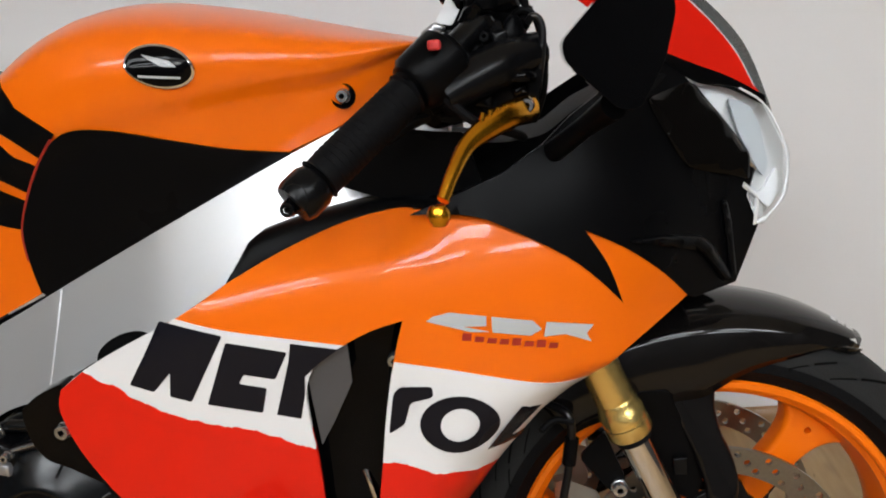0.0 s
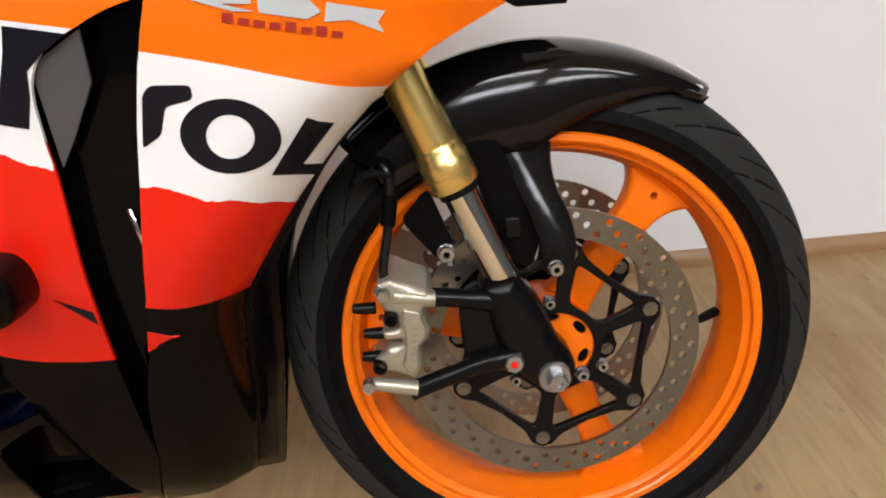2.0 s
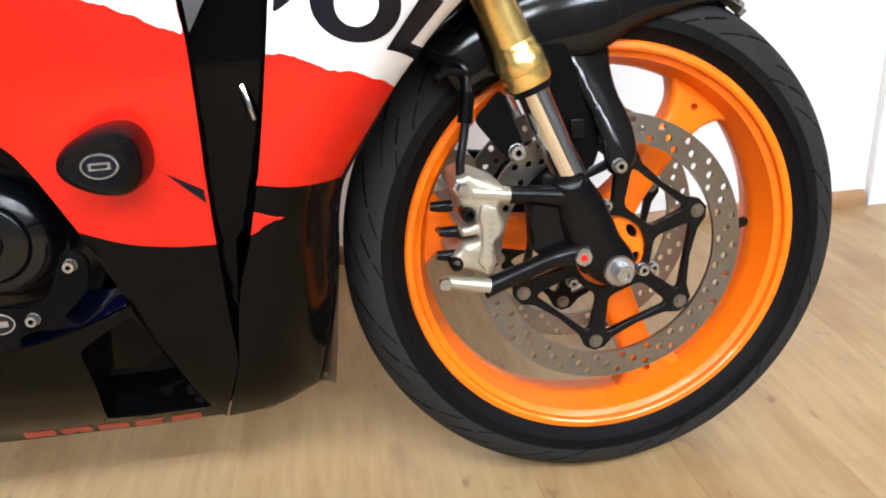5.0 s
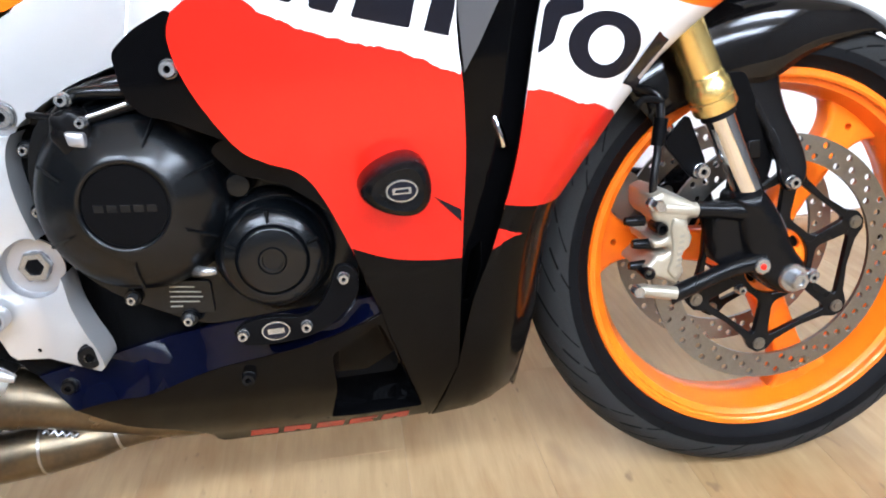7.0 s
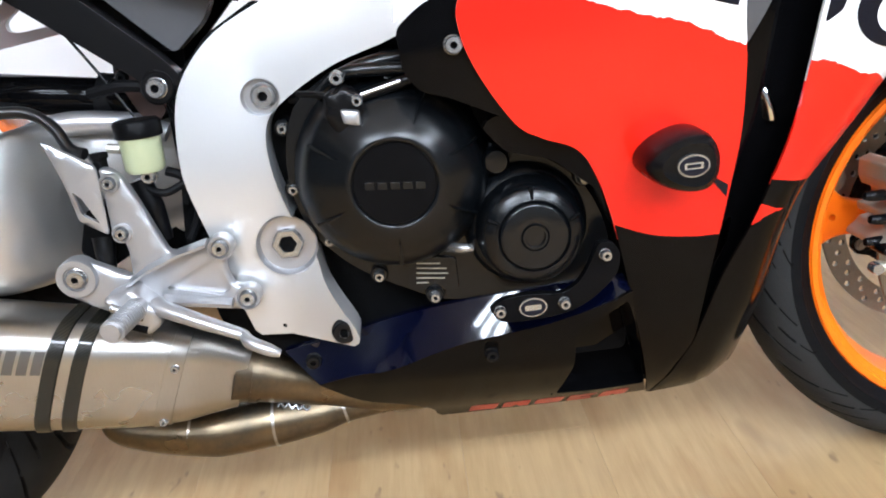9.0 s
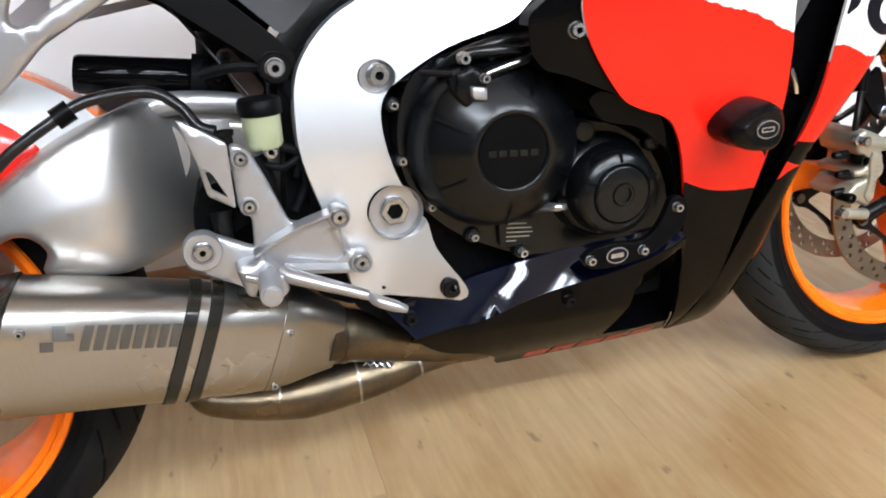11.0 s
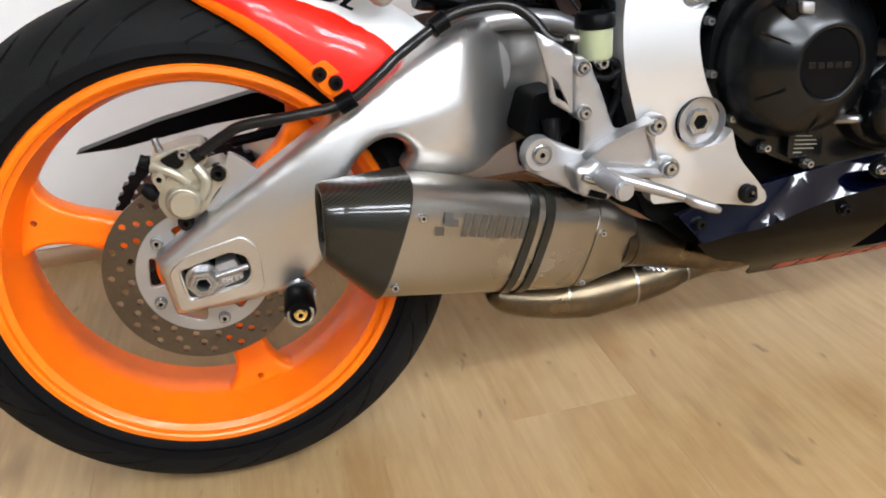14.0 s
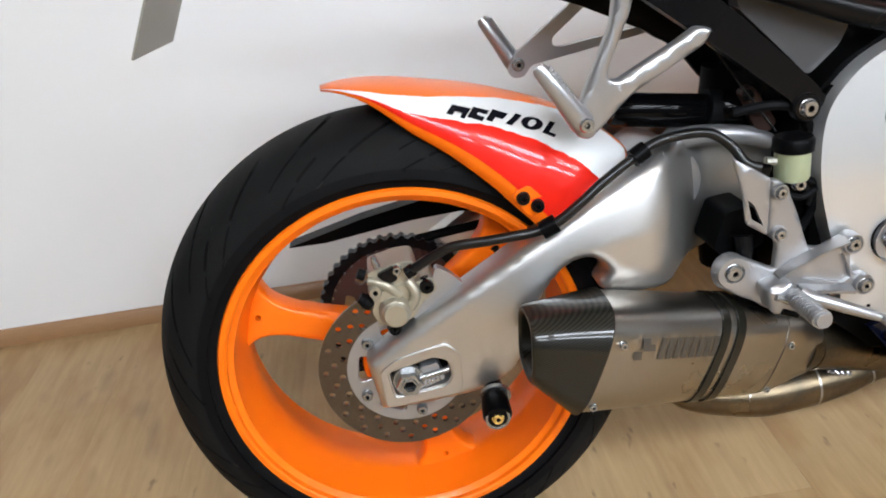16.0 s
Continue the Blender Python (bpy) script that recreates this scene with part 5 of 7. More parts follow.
def handlebar():
    end, root = Vector((0.346, -0.330, 0.821)), Vector((0.470, -0.235, 0.925))
    at = lambda f: end + (root - end) * f
    bar = part("handlebar", tube([at(0.1), at(1.15)], 0.011, 14), BLACK_METAL, bike, "black clip-on handlebar")
    part("grip", tube([at(0.14), at(0.15), at(0.5), at(0.66), at(0.67)], [0.0185, 0.0165, 0.0170, 0.0165, 0.019], 20, smooth=False), RUBBER, bar, "black ribbed rubber grip")
    for k in range(14):
        part("grip_rib", tube([at(0.20 + 0.03 * k), at(0.213 + 0.03 * k)], 0.0173, 18), RUBBER, bar)
    part("bar_end", tube([at(-0.01), at(0.02), at(0.10), at(0.135)], [0.0165, 0.0185, 0.0185, 0.015], 20, smooth=False), BLACK_METAL, bar, "black bar-end weight")
    bolt(bar, end.x - 0.004, end.y - 0.004, end.z - 0.003, 0.006, BLACK_METAL)
    part("switch_housing", tube([at(0.70), at(0.74), at(0.92), at(0.96)], [0.020, 0.025, 0.026, 0.020], 14, smooth=False), PLASTIC, bar, "black switch housing", bevel=0.002)
    part("kill_switch", box(0.450, 0.460, -0.283, -0.272, 0.922, 0.930), BLUE_TINT, bar, "red kill switch", bevel=0.002)
    # master cylinder, its reservoir stay and the leads round it
    part("master_cylinder", tube([(0.455, -0.255, 0.885), (0.50, -0.232, 0.905), (0.535, -0.205, 0.915)], [0.017, 0.020, 0.016], 14), BLACK_METAL, bar, "black brake master cylinder")
    part("clamp", slab(rounded([(0.480, 0.860), (0.530, 0.862), (0.540, 0.900), (0.505, 0.935), (0.470, 0.925), (0.462, 0.890)], 0.008), -0.222, -0.190), PLASTIC, bar, "black lever clamp", bevel=0.004)
    part("fluid_pot", turned([(0.0, -0.010), (0.015, -0.010), (0.016, -0.006), (0.016, 0.014), (0.018, 0.015), (0.018, 0.026), (0.0, 0.028)], (0.492, -0.200, 0.962), 24, "Z"), PLASTIC, bar, "black brake fluid pot")
    part("yoke", slab(rounded([(0.435, 0.880), (0.500, 0.880), (0.530, 0.915), (0.520, 0.960), (0.480, 0.975), (0.450, 0.940)], 0.012), -0.165, 0.02), SHADOW_BLACK, bike, "black top yoke and clocks", bevel=0.006)
    for pts, r in (([(0.512, -0.2, 0.931), (0.520, -0.205, 0.948), (0.534, -0.205, 0.944), (0.541, -0.205, 0.915), (0.539, -0.205, 0.880), (0.53, -0.19, 0.855)], 0.003),
                   ([(0.470, -0.21, 0.96), (0.49, -0.22, 0.985), (0.52, -0.215, 0.975), (0.53, -0.2, 0.94)], 0.0035),
                   ([(0.45, -0.26, 0.895), (0.48, -0.262, 0.865), (0.51, -0.23, 0.850), (0.52, -0.18, 0.84)], 0.004),
                   ([(0.40, -0.22, 0.85), (0.43, -0.21, 0.865), (0.46, -0.2, 0.87)], 0.005)):
        part("cable", tube(pts, r, 8), RUBBER, bar)
    for k in range(16):
        x, y, z = 0.462 + 0.005 * (k * 7 % 15), -0.235 + 0.004 * (k * 5 % 11), 0.868 + 0.0062 * (k * 11 % 16)
        d = Vector((0.010 * math.cos(k * 1.9), 0.006 * math.sin(k * 2.3), 0.010 * math.sin(k * 1.9)))
        part("control_fitting", tube([Vector((x, y, z)) - d, Vector((x, y, z)), Vector((x, y, z)) + d], [0.004, 0.0075, 0.005], 8, smooth=False), (PLASTIC, BLACK, BLACK_METAL)[k % 3], bar)
    for x, z in ((0.486, 0.905), (0.500, 0.892), (0.477, 0.882), (0.515, 0.922), (0.492, 0.93)):
        bolt(bar, x, -0.226, z, 0.0045, BLACK_METAL)
    cluster = rounded([(0.4095, 0.910), (0.452, 0.9389), (0.4748, 0.9369), (0.4891, 0.9433), (0.5042, 0.932), (0.5143, 0.9476), (0.5242, 0.9434), (0.528, 0.9321), (0.5334, 0.9072), (0.5376, 0.8821), (0.5334, 0.8687), (0.5164, 0.8747), (0.4975, 0.8694), (0.4804, 0.8615), (0.4444, 0.855), (0.4264, 0.8658), (0.4164, 0.8853)], 0.006)
    part("control_block", pillow(cluster, lambda x, z: -0.214 - 0.004 * math.sin(x * 190) * math.sin(z * 230), -0.175, 0.012, (), 0.009), PLASTIC, bar, "black control block", smooth=50)
    part("reservoir_arm", tube([(0.482, -0.232, 0.8965), (0.492, -0.236, 0.8965), (0.522, -0.234, 0.8955), (0.530, -0.228, 0.8945)], [0.004, 0.0062, 0.0062, 0.004], 14), BLACK, bar, "glossy black cylinder")
    for k, (x, z, w, h, turn) in enumerate(((0.462, 0.915, 0.012, 0.009, 0.5), (0.480, 0.921, 0.010, 0.007, -0.3), (0.497, 0.915, 0.009, 0.008, 0.2), (0.470, 0.890, 0.011, 0.008, 0.7), (0.452, 0.878, 0.010, 0.006, 0.4), (0.505, 0.928, 0.007, 0.006, 0.1), (0.516, 0.915, 0.006, 0.009, 0.0), (0.440, 0.905, 0.010, 0.007, 0.7), (0.488, 0.878, 0.008, 0.006, -0.2), (0.519, 0.884, 0.007, 0.005, 0.3))):
        spin = lambda u, v: (x + u * w * math.cos(turn) - v * h * math.sin(turn), z + u * w * math.sin(turn) + v * h * math.cos(turn))
        part("control_fitting", pillow(rounded([spin(-1, -1), spin(1, -1), spin(1, 1), spin(-1, 1)], 0.003), -0.226 - 0.002 * (k % 3), -0.205, 0.003, (), 0.006), (BLACK, PLASTIC, BLACK_METAL)[k % 3], bar, smooth=50)
    part("loop_hose", tube([(0.5283, -0.215, 0.9385), (0.533, -0.22, 0.9425), (0.538, -0.22, 0.939), (0.5401, -0.22, 0.9287), (0.5377, -0.22, 0.9069), (0.5341, -0.215, 0.8848)], 0.0034, 10), HOSE, bar, "black hose loop")
    part("mirror_tab", slab(rounded([(0.4512, 0.945), (0.465, 0.9415), (0.485, 0.975), (0.470, 0.978)], 0.003), -0.203, -0.197), WHITE, bar, "white reservoir bracket", bevel=0.001)
    part("bracket_clamp", pillow(rounded([(0.4375, 0.9371), (0.4513, 0.9461), (0.4603, 0.9408), (0.4463, 0.9295)], 0.003), -0.212, -0.195, 0.003, (), 0.006), CAST_SILVER, bar, "silver clamp", smooth=50)
    part("inner_trim", slab(rounded([(0.343, 0.812), (0.385, 0.862), (0.4416, 0.8522), (0.468, 0.850), (0.480, 0.800), (0.400, 0.790)], 0.006), -0.188, -0.184), PLASTIC, bike, "dull black inner fairing trim", bevel=0.002)
    # folding brake lever
    lever = part("brake_lever", tube([(0.528, -0.222, 0.870), (0.508, -0.250, 0.866), (0.486, -0.274, 0.857), (0.474, -0.288, 0.848), (0.464, -0.305, 0.832), (0.455, -0.320, 0.813)],
                                     [0.0100, 0.0115, 0.0095, 0.0075, 0.0062, 0.0055], 14, flat=0.7), LEVER_GOLD, bike, "gold anodised brake lever")
    part("ball_end", turned([(0, -0.009), (0.006, -0.0075), (0.009, -0.002), (0.009, 0.003), (0.006, 0.008), (0, 0.009)], (0.4515, -0.326, 0.803), 18, "Z"), LEVER_GOLD, lever, "gold ball end")
    for k in range(5):
        part("adjuster_tooth", tube([(0.486 + 0.006 * k, -0.2745 + 0.006 * k, 0.862 + 0.001 * k), (0.488 + 0.006 * k, -0.2745 + 0.006 * k, 0.872 + 0.001 * k)], 0.0022, 6), LEVER_GOLD, lever)
    bolt(lever, 0.523, -0.232, 0.872, 0.0065, CHROME, depth=0.008)


handlebar()


# ---- tank ----
tank_low = eased([-0.25, -0.10, -0.023, 0.08, 0.174, 0.294, 0.34, 0.37, 0.40, 0.44], [0.62, 0.66, 0.693, 0.740, 0.786, 0.838, 0.855, 0.878, 0.905, 0.925], 0.006)
tank_top = eased([-0.25, -0.14, -0.05, 0.023, 0.07, 0.12, 0.16, 0.253, 0.356, 0.44], [0.80, 0.845, 0.925, 0.972, 0.994, 1.000, 0.998, 0.980, 0.952, 0.932], 0.015)
tank_wide = eased([-0.25, -0.1, 0.0, 0.1, 0.2, 0.3, 0.38, 0.44], [0.11, 0.125, 0.160, 0.180, 0.178, 0.160, 0.135, 0.110], 0.03)


def tank_side(x, z):
    """The y of the near side of the tank: a swelling above a crease, tucked in below it."""
    t = min(1.0, max(0.0, (z - tank_low(x)) / max(0.02, tank_top(x) - tank_low(x))))
    shape = np.interp(t, [0, 0.25, 0.45, 0.55, 0.70, 0.85, 0.94, 1.0], [0.80, 0.85, 0.89, 0.97, 1.0, 0.93, 0.72, 0.30])
    return -tank_wide(x) * float(shape)


def fuel_tank():
    rows = []
    for k in range(64):
        x = -0.11 + 0.55 * k / 63
        lo, hi = tank_low(x), tank_top(x)
        ring = []
        for j in range(25):
            t = (j / 24) ** 0.85
            z = lo + (hi - lo) * t
            ring.append((x, tank_side(x, z), z))
        ring.append((x, -0.4 * tank_wide(x) * 0.30, hi + 0.001))
        ring.append((x, 0, hi + 0.0015))
        rows.append(ring + [(a, -b, c) for a, b, c in reversed(ring[:-1])])
    bm = loft(rows)
    bmesh.ops.smooth_vert(bm, verts=bm.verts[:], factor=0.5, use_axis_x=True, use_axis_y=True, use_axis_z=True)
    bmesh.ops.smooth_vert(bm, verts=bm.verts[:], factor=0.5, use_axis_x=True, use_axis_y=True, use_axis_z=True)
    tank = part("fuel_tank", bm, ORANGE, bike, "glossy orange fuel tank", smooth=60)
    cover = xy([(0.004, 0.712), (0.001, 0.745), (0.004, 0.780), (0.022, 0.815), (0.044, 0.845), (0.071, 0.870), (0.096, 0.879), (0.130, 0.875), (0.180, 0.862), (0.234, 0.848), (0.292, 0.838)], 4)
    cover += [(0.290, 0.832)] + xy([(0.172, 0.780), (0.080, 0.738), (0.012, 0.706)], 3)
    part("side_cover", skin(cover, 0.004, 0.004, curve=tank_side), PLASTIC, tank, "satin black tank side cover", bevel=0.0015)
    piping = [(x, tank_side(x, z) - 0.003, z) for x, z in ((0.000, 0.748), (0.003, 0.780), (0.021, 0.816), (0.043, 0.846), (0.070, 0.872))]
    part("cover_edge", tube(piping, 0.0016, 8), RED_INK, tank, "thin dark red edge line")
    for loop in ([(0.016, 0.934), (0.040, 0.905), (0.075, 0.877), (0.050, 0.853), (0.010, 0.887), (-0.05, 0.915), (-0.05, 0.945)], [(0.005, 0.876), (0.043, 0.845), (0.023, 0.819), (-0.003, 0.837), (-0.06, 0.86), (-0.06, 0.905)],
                 [(-0.008, 0.825), (0.018, 0.811), (0.001, 0.782), (-0.014, 0.785), (-0.06, 0.80), (-0.06, 0.845)]):
        part("stripe", skin(loop, 0.0022, 0.001, curve=tank_side), PLASTIC, tank, "black stripe")
    ring = lambda a, b: [(0.1925 + a * math.cos(t) - 0.10 * b * math.sin(t), 0.9305 - 0.12 * a * math.cos(t) + b * math.sin(t)) for t in np.linspace(0, 2 * math.pi, 41)[:-1]]
    badge = part("tank_badge", skin(ring(0.0318, 0.0205), 0.0035, 0.005, curve=tank_side), CHROME, bike, "chrome-rimmed oval tank badge", bevel=0.001)
    part("badge_field", skin(ring(0.0295, 0.0185), 0.0042, 0.001, curve=tank_side), BLACK, badge, "black badge field")
    part("badge_mark", skin([(0.178, 0.9425), (0.204, 0.9345), (0.209, 0.9285), (0.197, 0.9300), (0.186, 0.9365)], 0.0050, 0.001, curve=tank_side), SILVER_LETTER, badge, "plain silver wing shape")
    part("badge_mark", skin([(0.173, 0.9245), (0.211, 0.9195), (0.2105, 0.9175), (0.173, 0.9222)], 0.0050, 0.001, curve=tank_side), SILVER_LETTER, badge, "plain silver bar")
    part("bolt_cup", turned([(0.0125, -0.001), (0.0115, -0.0025), (0.0085, 0.002), (0, 0.002)], (0.349, tank_side(0.349, 0.888) - 0.001, 0.888), 24), BLACK, tank, "black bolt cup")
    bolt(tank, 0.349, tank_side(0.349, 0.888) - 0.002, 0.888, 0.0065, STEEL)


fuel_tank()


# ---- frame and engine ----
def frame_side(x, z):
    """The y of the outer face of the near frame beam."""
    return -float(np.interp(x, [-0.22, -0.10, 0.02, 0.15, 0.30, 0.45], [0.126, 0.142, 0.160, 0.172, 0.170, 0.140])) - 0.006 * math.exp(-((z - 0.5) / 0.12) ** 2) + 0.38 * (z - 0.66 - 0.44 * x) * float(np.interp(x, [-0.12, 0.04], [0, 1])) + 0.10 * max(0.0, z - 0.50) * float(np.interp(x, [-0.12, 0.04], [1, 0])) + 0.25 * max(0.0, 0.36 - z)


def beam_frame():
    edge = [(0.45, 0.875), (0.36, 0.862), (0.294, 0.837), (0.174, 0.783), (0.07, 0.735), (-0.023, 0.691), (-0.099, 0.657), (-0.150, 0.632), (-0.184, 0.599), (-0.200, 0.563), (-0.204, 0.503), (-0.193, 0.450), (-0.180, 0.406), (-0.170, 0.360), (-0.163, 0.326)]
    foot = [(-0.157, 0.3195), (-0.124, 0.3185), (-0.056, 0.3205)]
    inner = [(-0.050, 0.326), (-0.051, 0.340), (-0.075, 0.381), (-0.083, 0.418), (-0.104, 0.457), (-0.115, 0.504), (-0.113, 0.540), (-0.094, 0.562), (-0.041, 0.592), (0.021, 0.613), (0.058, 0.640), (0.176, 0.693), (0.30, 0.745), (0.45, 0.79)]
    outline = xy(edge, 4) + foot + xy(inner, 4)
    pits = [circle(-0.111, 0.422, 0.0305, 28), circle(-0.115, 0.568, 0.0175, 24, 0.0195)]
    spar = part("main_frame", slab(outline, frame_side, lambda x, z: frame_side(x, z) + 0.045, pits, 0.02), FRAME_SILVER, bike, "silver aluminium twin-spar frame", bevel=0.010, segments=4)
    mirrored(spar)
    part("weld_seam", tube([(x, frame_side(x, z) - 0.0003, z) for x, z in ((0.0354, 0.7170), (0.0300, 0.680), (0.0205, 0.6250))], 0.0013, 8), FRAME_SILVER, spar, "upright weld seam")
    # no hole is cut: a black patch on the face paints a shaded opening
    part("frame_hole", slab([(0.114 + 0.032 * math.cos(t) - 0.005 * math.sin(t), 0.663 + 0.011 * math.cos(t) + 0.0135 * math.sin(t)) for t in np.linspace(0, 2 * math.pi, 33)[:-1]], lambda x, z: frame_side(x, z) - 0.0012, lambda x, z: frame_side(x, z) + 0.002, (), 0.01), SHADOW_BLACK, spar, "black oval patch painted as a shaded frame opening")
    part("pivot_cup", turned([(0.0308, -0.0025), (0.0295, 0.0005), (0.0280, 0.0075), (0.015, 0.0085)], (-0.111, frame_side(-0.111, 0.422), 0.422), 36), CAST_SILVER, spar, "machined pivot recess")
    y = frame_side(-0.111, 0.422)
    bm = turned([(0.0165, 0.009), (0.0165, 0.003), (0.0152, 0.0015), (0.0095, 0.0015), (0.0088, 0.012), (0, 0.012)], (-0.111, y, 0.422), 6)
    # flat black disc inside the nut paints the shade of its bore
    part("pivot_bore", turned([(0.0086, 0.0040), (0, 0.0040)], (-0.111, y, 0.422), 24), SHADOW_BLACK, spar, "black disc as painted shade in the pivot nut")
    part("pivot_nut", bm, STEEL, spar, "hollow hexagon pivot nut", smooth=20)
    y = frame_side(-0.115, 0.568)
    part("bolt_cup", turned([(0.0185, 0.0), (0.017, 0.008), (0, 0.008)], (-0.115, y, 0.568), 30), CAST_SILVER, spar, "bolt recess")
    bolt(spar, -0.112, y + 0.004, 0.569, 0.0115, STEEL, depth=0.008)
    bolt(spar, -0.064, frame_side(-0.064, 0.336) - 0.001, 0.336, 0.0115, BLACK_METAL, depth=0.006)
    # tiny shaded hole, drawn as a flat black bolt head
    bolt(spar, -0.130, frame_side(-0.13, 0.330) - 0.0005, 0.330, 0.0022, SHADOW_BLACK, depth=0.001)


beam_frame()


def lump(outline, front, back, mat, name, label="", bevel=0.004, parent=None, r=0.008):
    return part(name, slab(rounded(outline, r), front, back), mat, parent or bike, label, bevel=bevel, segments=3)


def engine():
    block = lump([(-0.19, 0.60), (-0.10, 0.64), (0.04, 0.68), (0.22, 0.74), (0.30, 0.72), (0.285, 0.55), (0.28, 0.40), (0.24, 0.28), (0.10, 0.24), (-0.10, 0.25), (-0.16, 0.30), (-0.20, 0.40)], -0.105, 0.11, SHADOW_BLACK, "engine", "black engine block", 0.02)
    case = xy([(-0.050, 0.582), (0.000, 0.588), (0.045, 0.568), (0.080, 0.525), (0.105, 0.500), (0.145, 0.488), (0.185, 0.455), (0.205, 0.400), (0.190, 0.355), (0.140, 0.338), (0.085, 0.345), (0.040, 0.345), (-0.010, 0.365), (-0.055, 0.395),
               (-0.090, 0.440), (-0.100, 0.500), (-0.085, 0.555), (-0.050, 0.582)], 4)[:-1]
    cover = part("engine_cover", slab(case, lambda x, z: -0.142 - 0.20 * max(0, x), -0.10, (), 0.02), ENGINE, bike, "satin black engine side cover", bevel=0.006, segments=3)
    cx, cz = 0.0042, 0.4865
    dome = turned([(0.098, -0.136), (0.0955, -0.160), (0.0925, -0.168), (0.0890, -0.180), (0.085, -0.1885), (0.080, -0.1945), (0.072, -0.2005), (0.062, -0.2070), (0.052, -0.2130), (0.0462, -0.2165), (0.0430, -0.2178), (0.0410, -0.2180), (0.0390, -0.2170), (0.0380, -0.2140), (0, -0.2140)], (cx, 0, cz), 72)
    clutch = part("clutch_cover", dome, ENGINE, bike, "satin black domed clutch cover", smooth=50)
    part("cover_disc", turned([(0.0379, -0.2138), (0.0370, -0.2150), (0, -0.2150)], (cx, 0, cz), 48), PLASTIC, clutch, "matt black centre disc")
    for k in range(5):
        part("lettering_block", slab([(cx - 0.0275 + 0.0115 * k, cz - 0.003 - 0.001 * k), (cx - 0.0185 + 0.0115 * k, cz - 0.004 - 0.001 * k), (cx - 0.0183 + 0.0115 * k, cz + 0.003 - 0.001 * k), (cx - 0.0273 + 0.0115 * k, cz + 0.004 - 0.001 * k)], -0.2157, -0.2145), ENGINE, clutch, "plain raised mark", bevel=0.0004)
    for a in (20, 65, 152, 205, 268, 330):
        t = radians(a)
        d = Vector((math.cos(t), 0, math.sin(t)))
        part("rib", tube([Vector((cx, -0.192, cz)) + 0.084 * d, Vector((cx, -0.2135, cz)) + 0.058 * d], [0.0022, 0.0008], 8), ENGINE, clutch)
    px, pz = 0.127, 0.4225
    part("pulser_cover", turned([(0.062, -0.150), (0.060, -0.176), (0.055, -0.184), (0.052, -0.186), (0.0505, -0.200), (0.0475, -0.212), (0.043, -0.217), (0.0345, -0.2195), (0.0335, -0.2175), (0.0325, -0.2195), (0.0310, -0.2220), (0.0295, -0.2225),
                                 (0.0135, -0.2225), (0.0125, -0.2215), (0.0115, -0.2235), (0.0095, -0.2235), (0.0090, -0.2205), (0, -0.2205)], (px, 0, pz), 64), ENGINE, bike, "round satin black engine cover", smooth=45)
    for a in (90, 20, 155):
        t = radians(a)
        d = Vector((math.cos(t), 0, math.sin(t)))
        part("rib", tube([Vector((px, -0.2155, pz)) + 0.0455 * d, Vector((px, -0.2205, pz)) + 0.0355 * d], [0.0024, 0.0012], 8), SHADOW_BLACK, cover)
    part("boss", turned([(0.0135, -0.16), (0.0125, -0.182), (0.0105, -0.1845), (0, -0.185)], (0.101, 0, 0.489), 24), ENGINE, cover, "round cover boss")
    for x, z, y in ((-0.099, 0.536, -0.134), (-0.097, 0.476, -0.140), (-0.069, 0.420, -0.142), (-0.045, 0.575, -0.146), (0.010, 0.591, -0.15), (0.145, 0.501, -0.176), (0.182, 0.465, -0.188), (-0.024, 0.379, -0.150), (0.030, 0.354, -0.162)):
        bolt(cover, x, y, z, 0.0050, STEEL, depth=0.008)
        part("bolt_boss", turned([(0.0090, 0.04), (0.0090, 0.001), (0.0078, -0.0005), (0.005, -0.0005)], (x, y + 0.002, z), 16), ENGINE, cover)
    # outer guard with its badge
    guard = xy([(0.080, 0.353), (0.092, 0.362), (0.120, 0.366), (0.148, 0.3645), (0.166, 0.376), (0.178, 0.397), (0.184, 0.410), (0.196, 0.411), (0.2035, 0.400), (0.200, 0.380), (0.180, 0.359), (0.155, 0.345), (0.120, 0.339), (0.090, 0.3395), (0.080, 0.353)], 3)[:-1]
    plate = part("engine_guard", slab(guard, lambda x, z: -0.214 - 0.12 * (x - 0.08), lambda x, z: -0.205 - 0.12 * (x - 0.08), ()), PLASTIC, bike, "black bolt-on engine guard", bevel=0.0025, segments=3)
    for x, z in ((0.190, 0.400), (0.089, 0.351), (0.150, 0.355)):
        bolt(plate, x, -0.215 - 0.12 * (x - 0.08), z, 0.0052, STEEL)
    oval = [(0.1205 + 0.0135 * math.cos(t), 0.3525 + 0.0095 * math.sin(t)) for t in np.linspace(0, 2 * math.pi, 29)[:-1]]
    part("badge", slab(oval, -0.2205, -0.218), STEEL, plate, "silver oval badge")
    part("badge_mark", slab(circle(0.1205, 0.3525, 0.0080, 28, 0.0120), -0.2211, -0.220, [rounded([(0.1125, 0.3495), (0.1285, 0.3495), (0.1285, 0.3553), (0.1125, 0.3553)], 0.001)]), INK, plate, "plain black mark")
    for k in range(5):
        z = 0.3885 - 0.0052 * k
        w = (0.024, 0.030, 0.031, 0.027, 0.010)[k]
        part("warning_line", slab([(0.015 - 0.0005 * k, z), (0.015 + w, z - 0.13 * w), (0.015 + w, z - 0.13 * w + 0.0011), (0.015 - 0.0005 * k, z + 0.0011)], -0.1566, -0.1555), PLATE_BACK, cover, "small unreadable printed line")
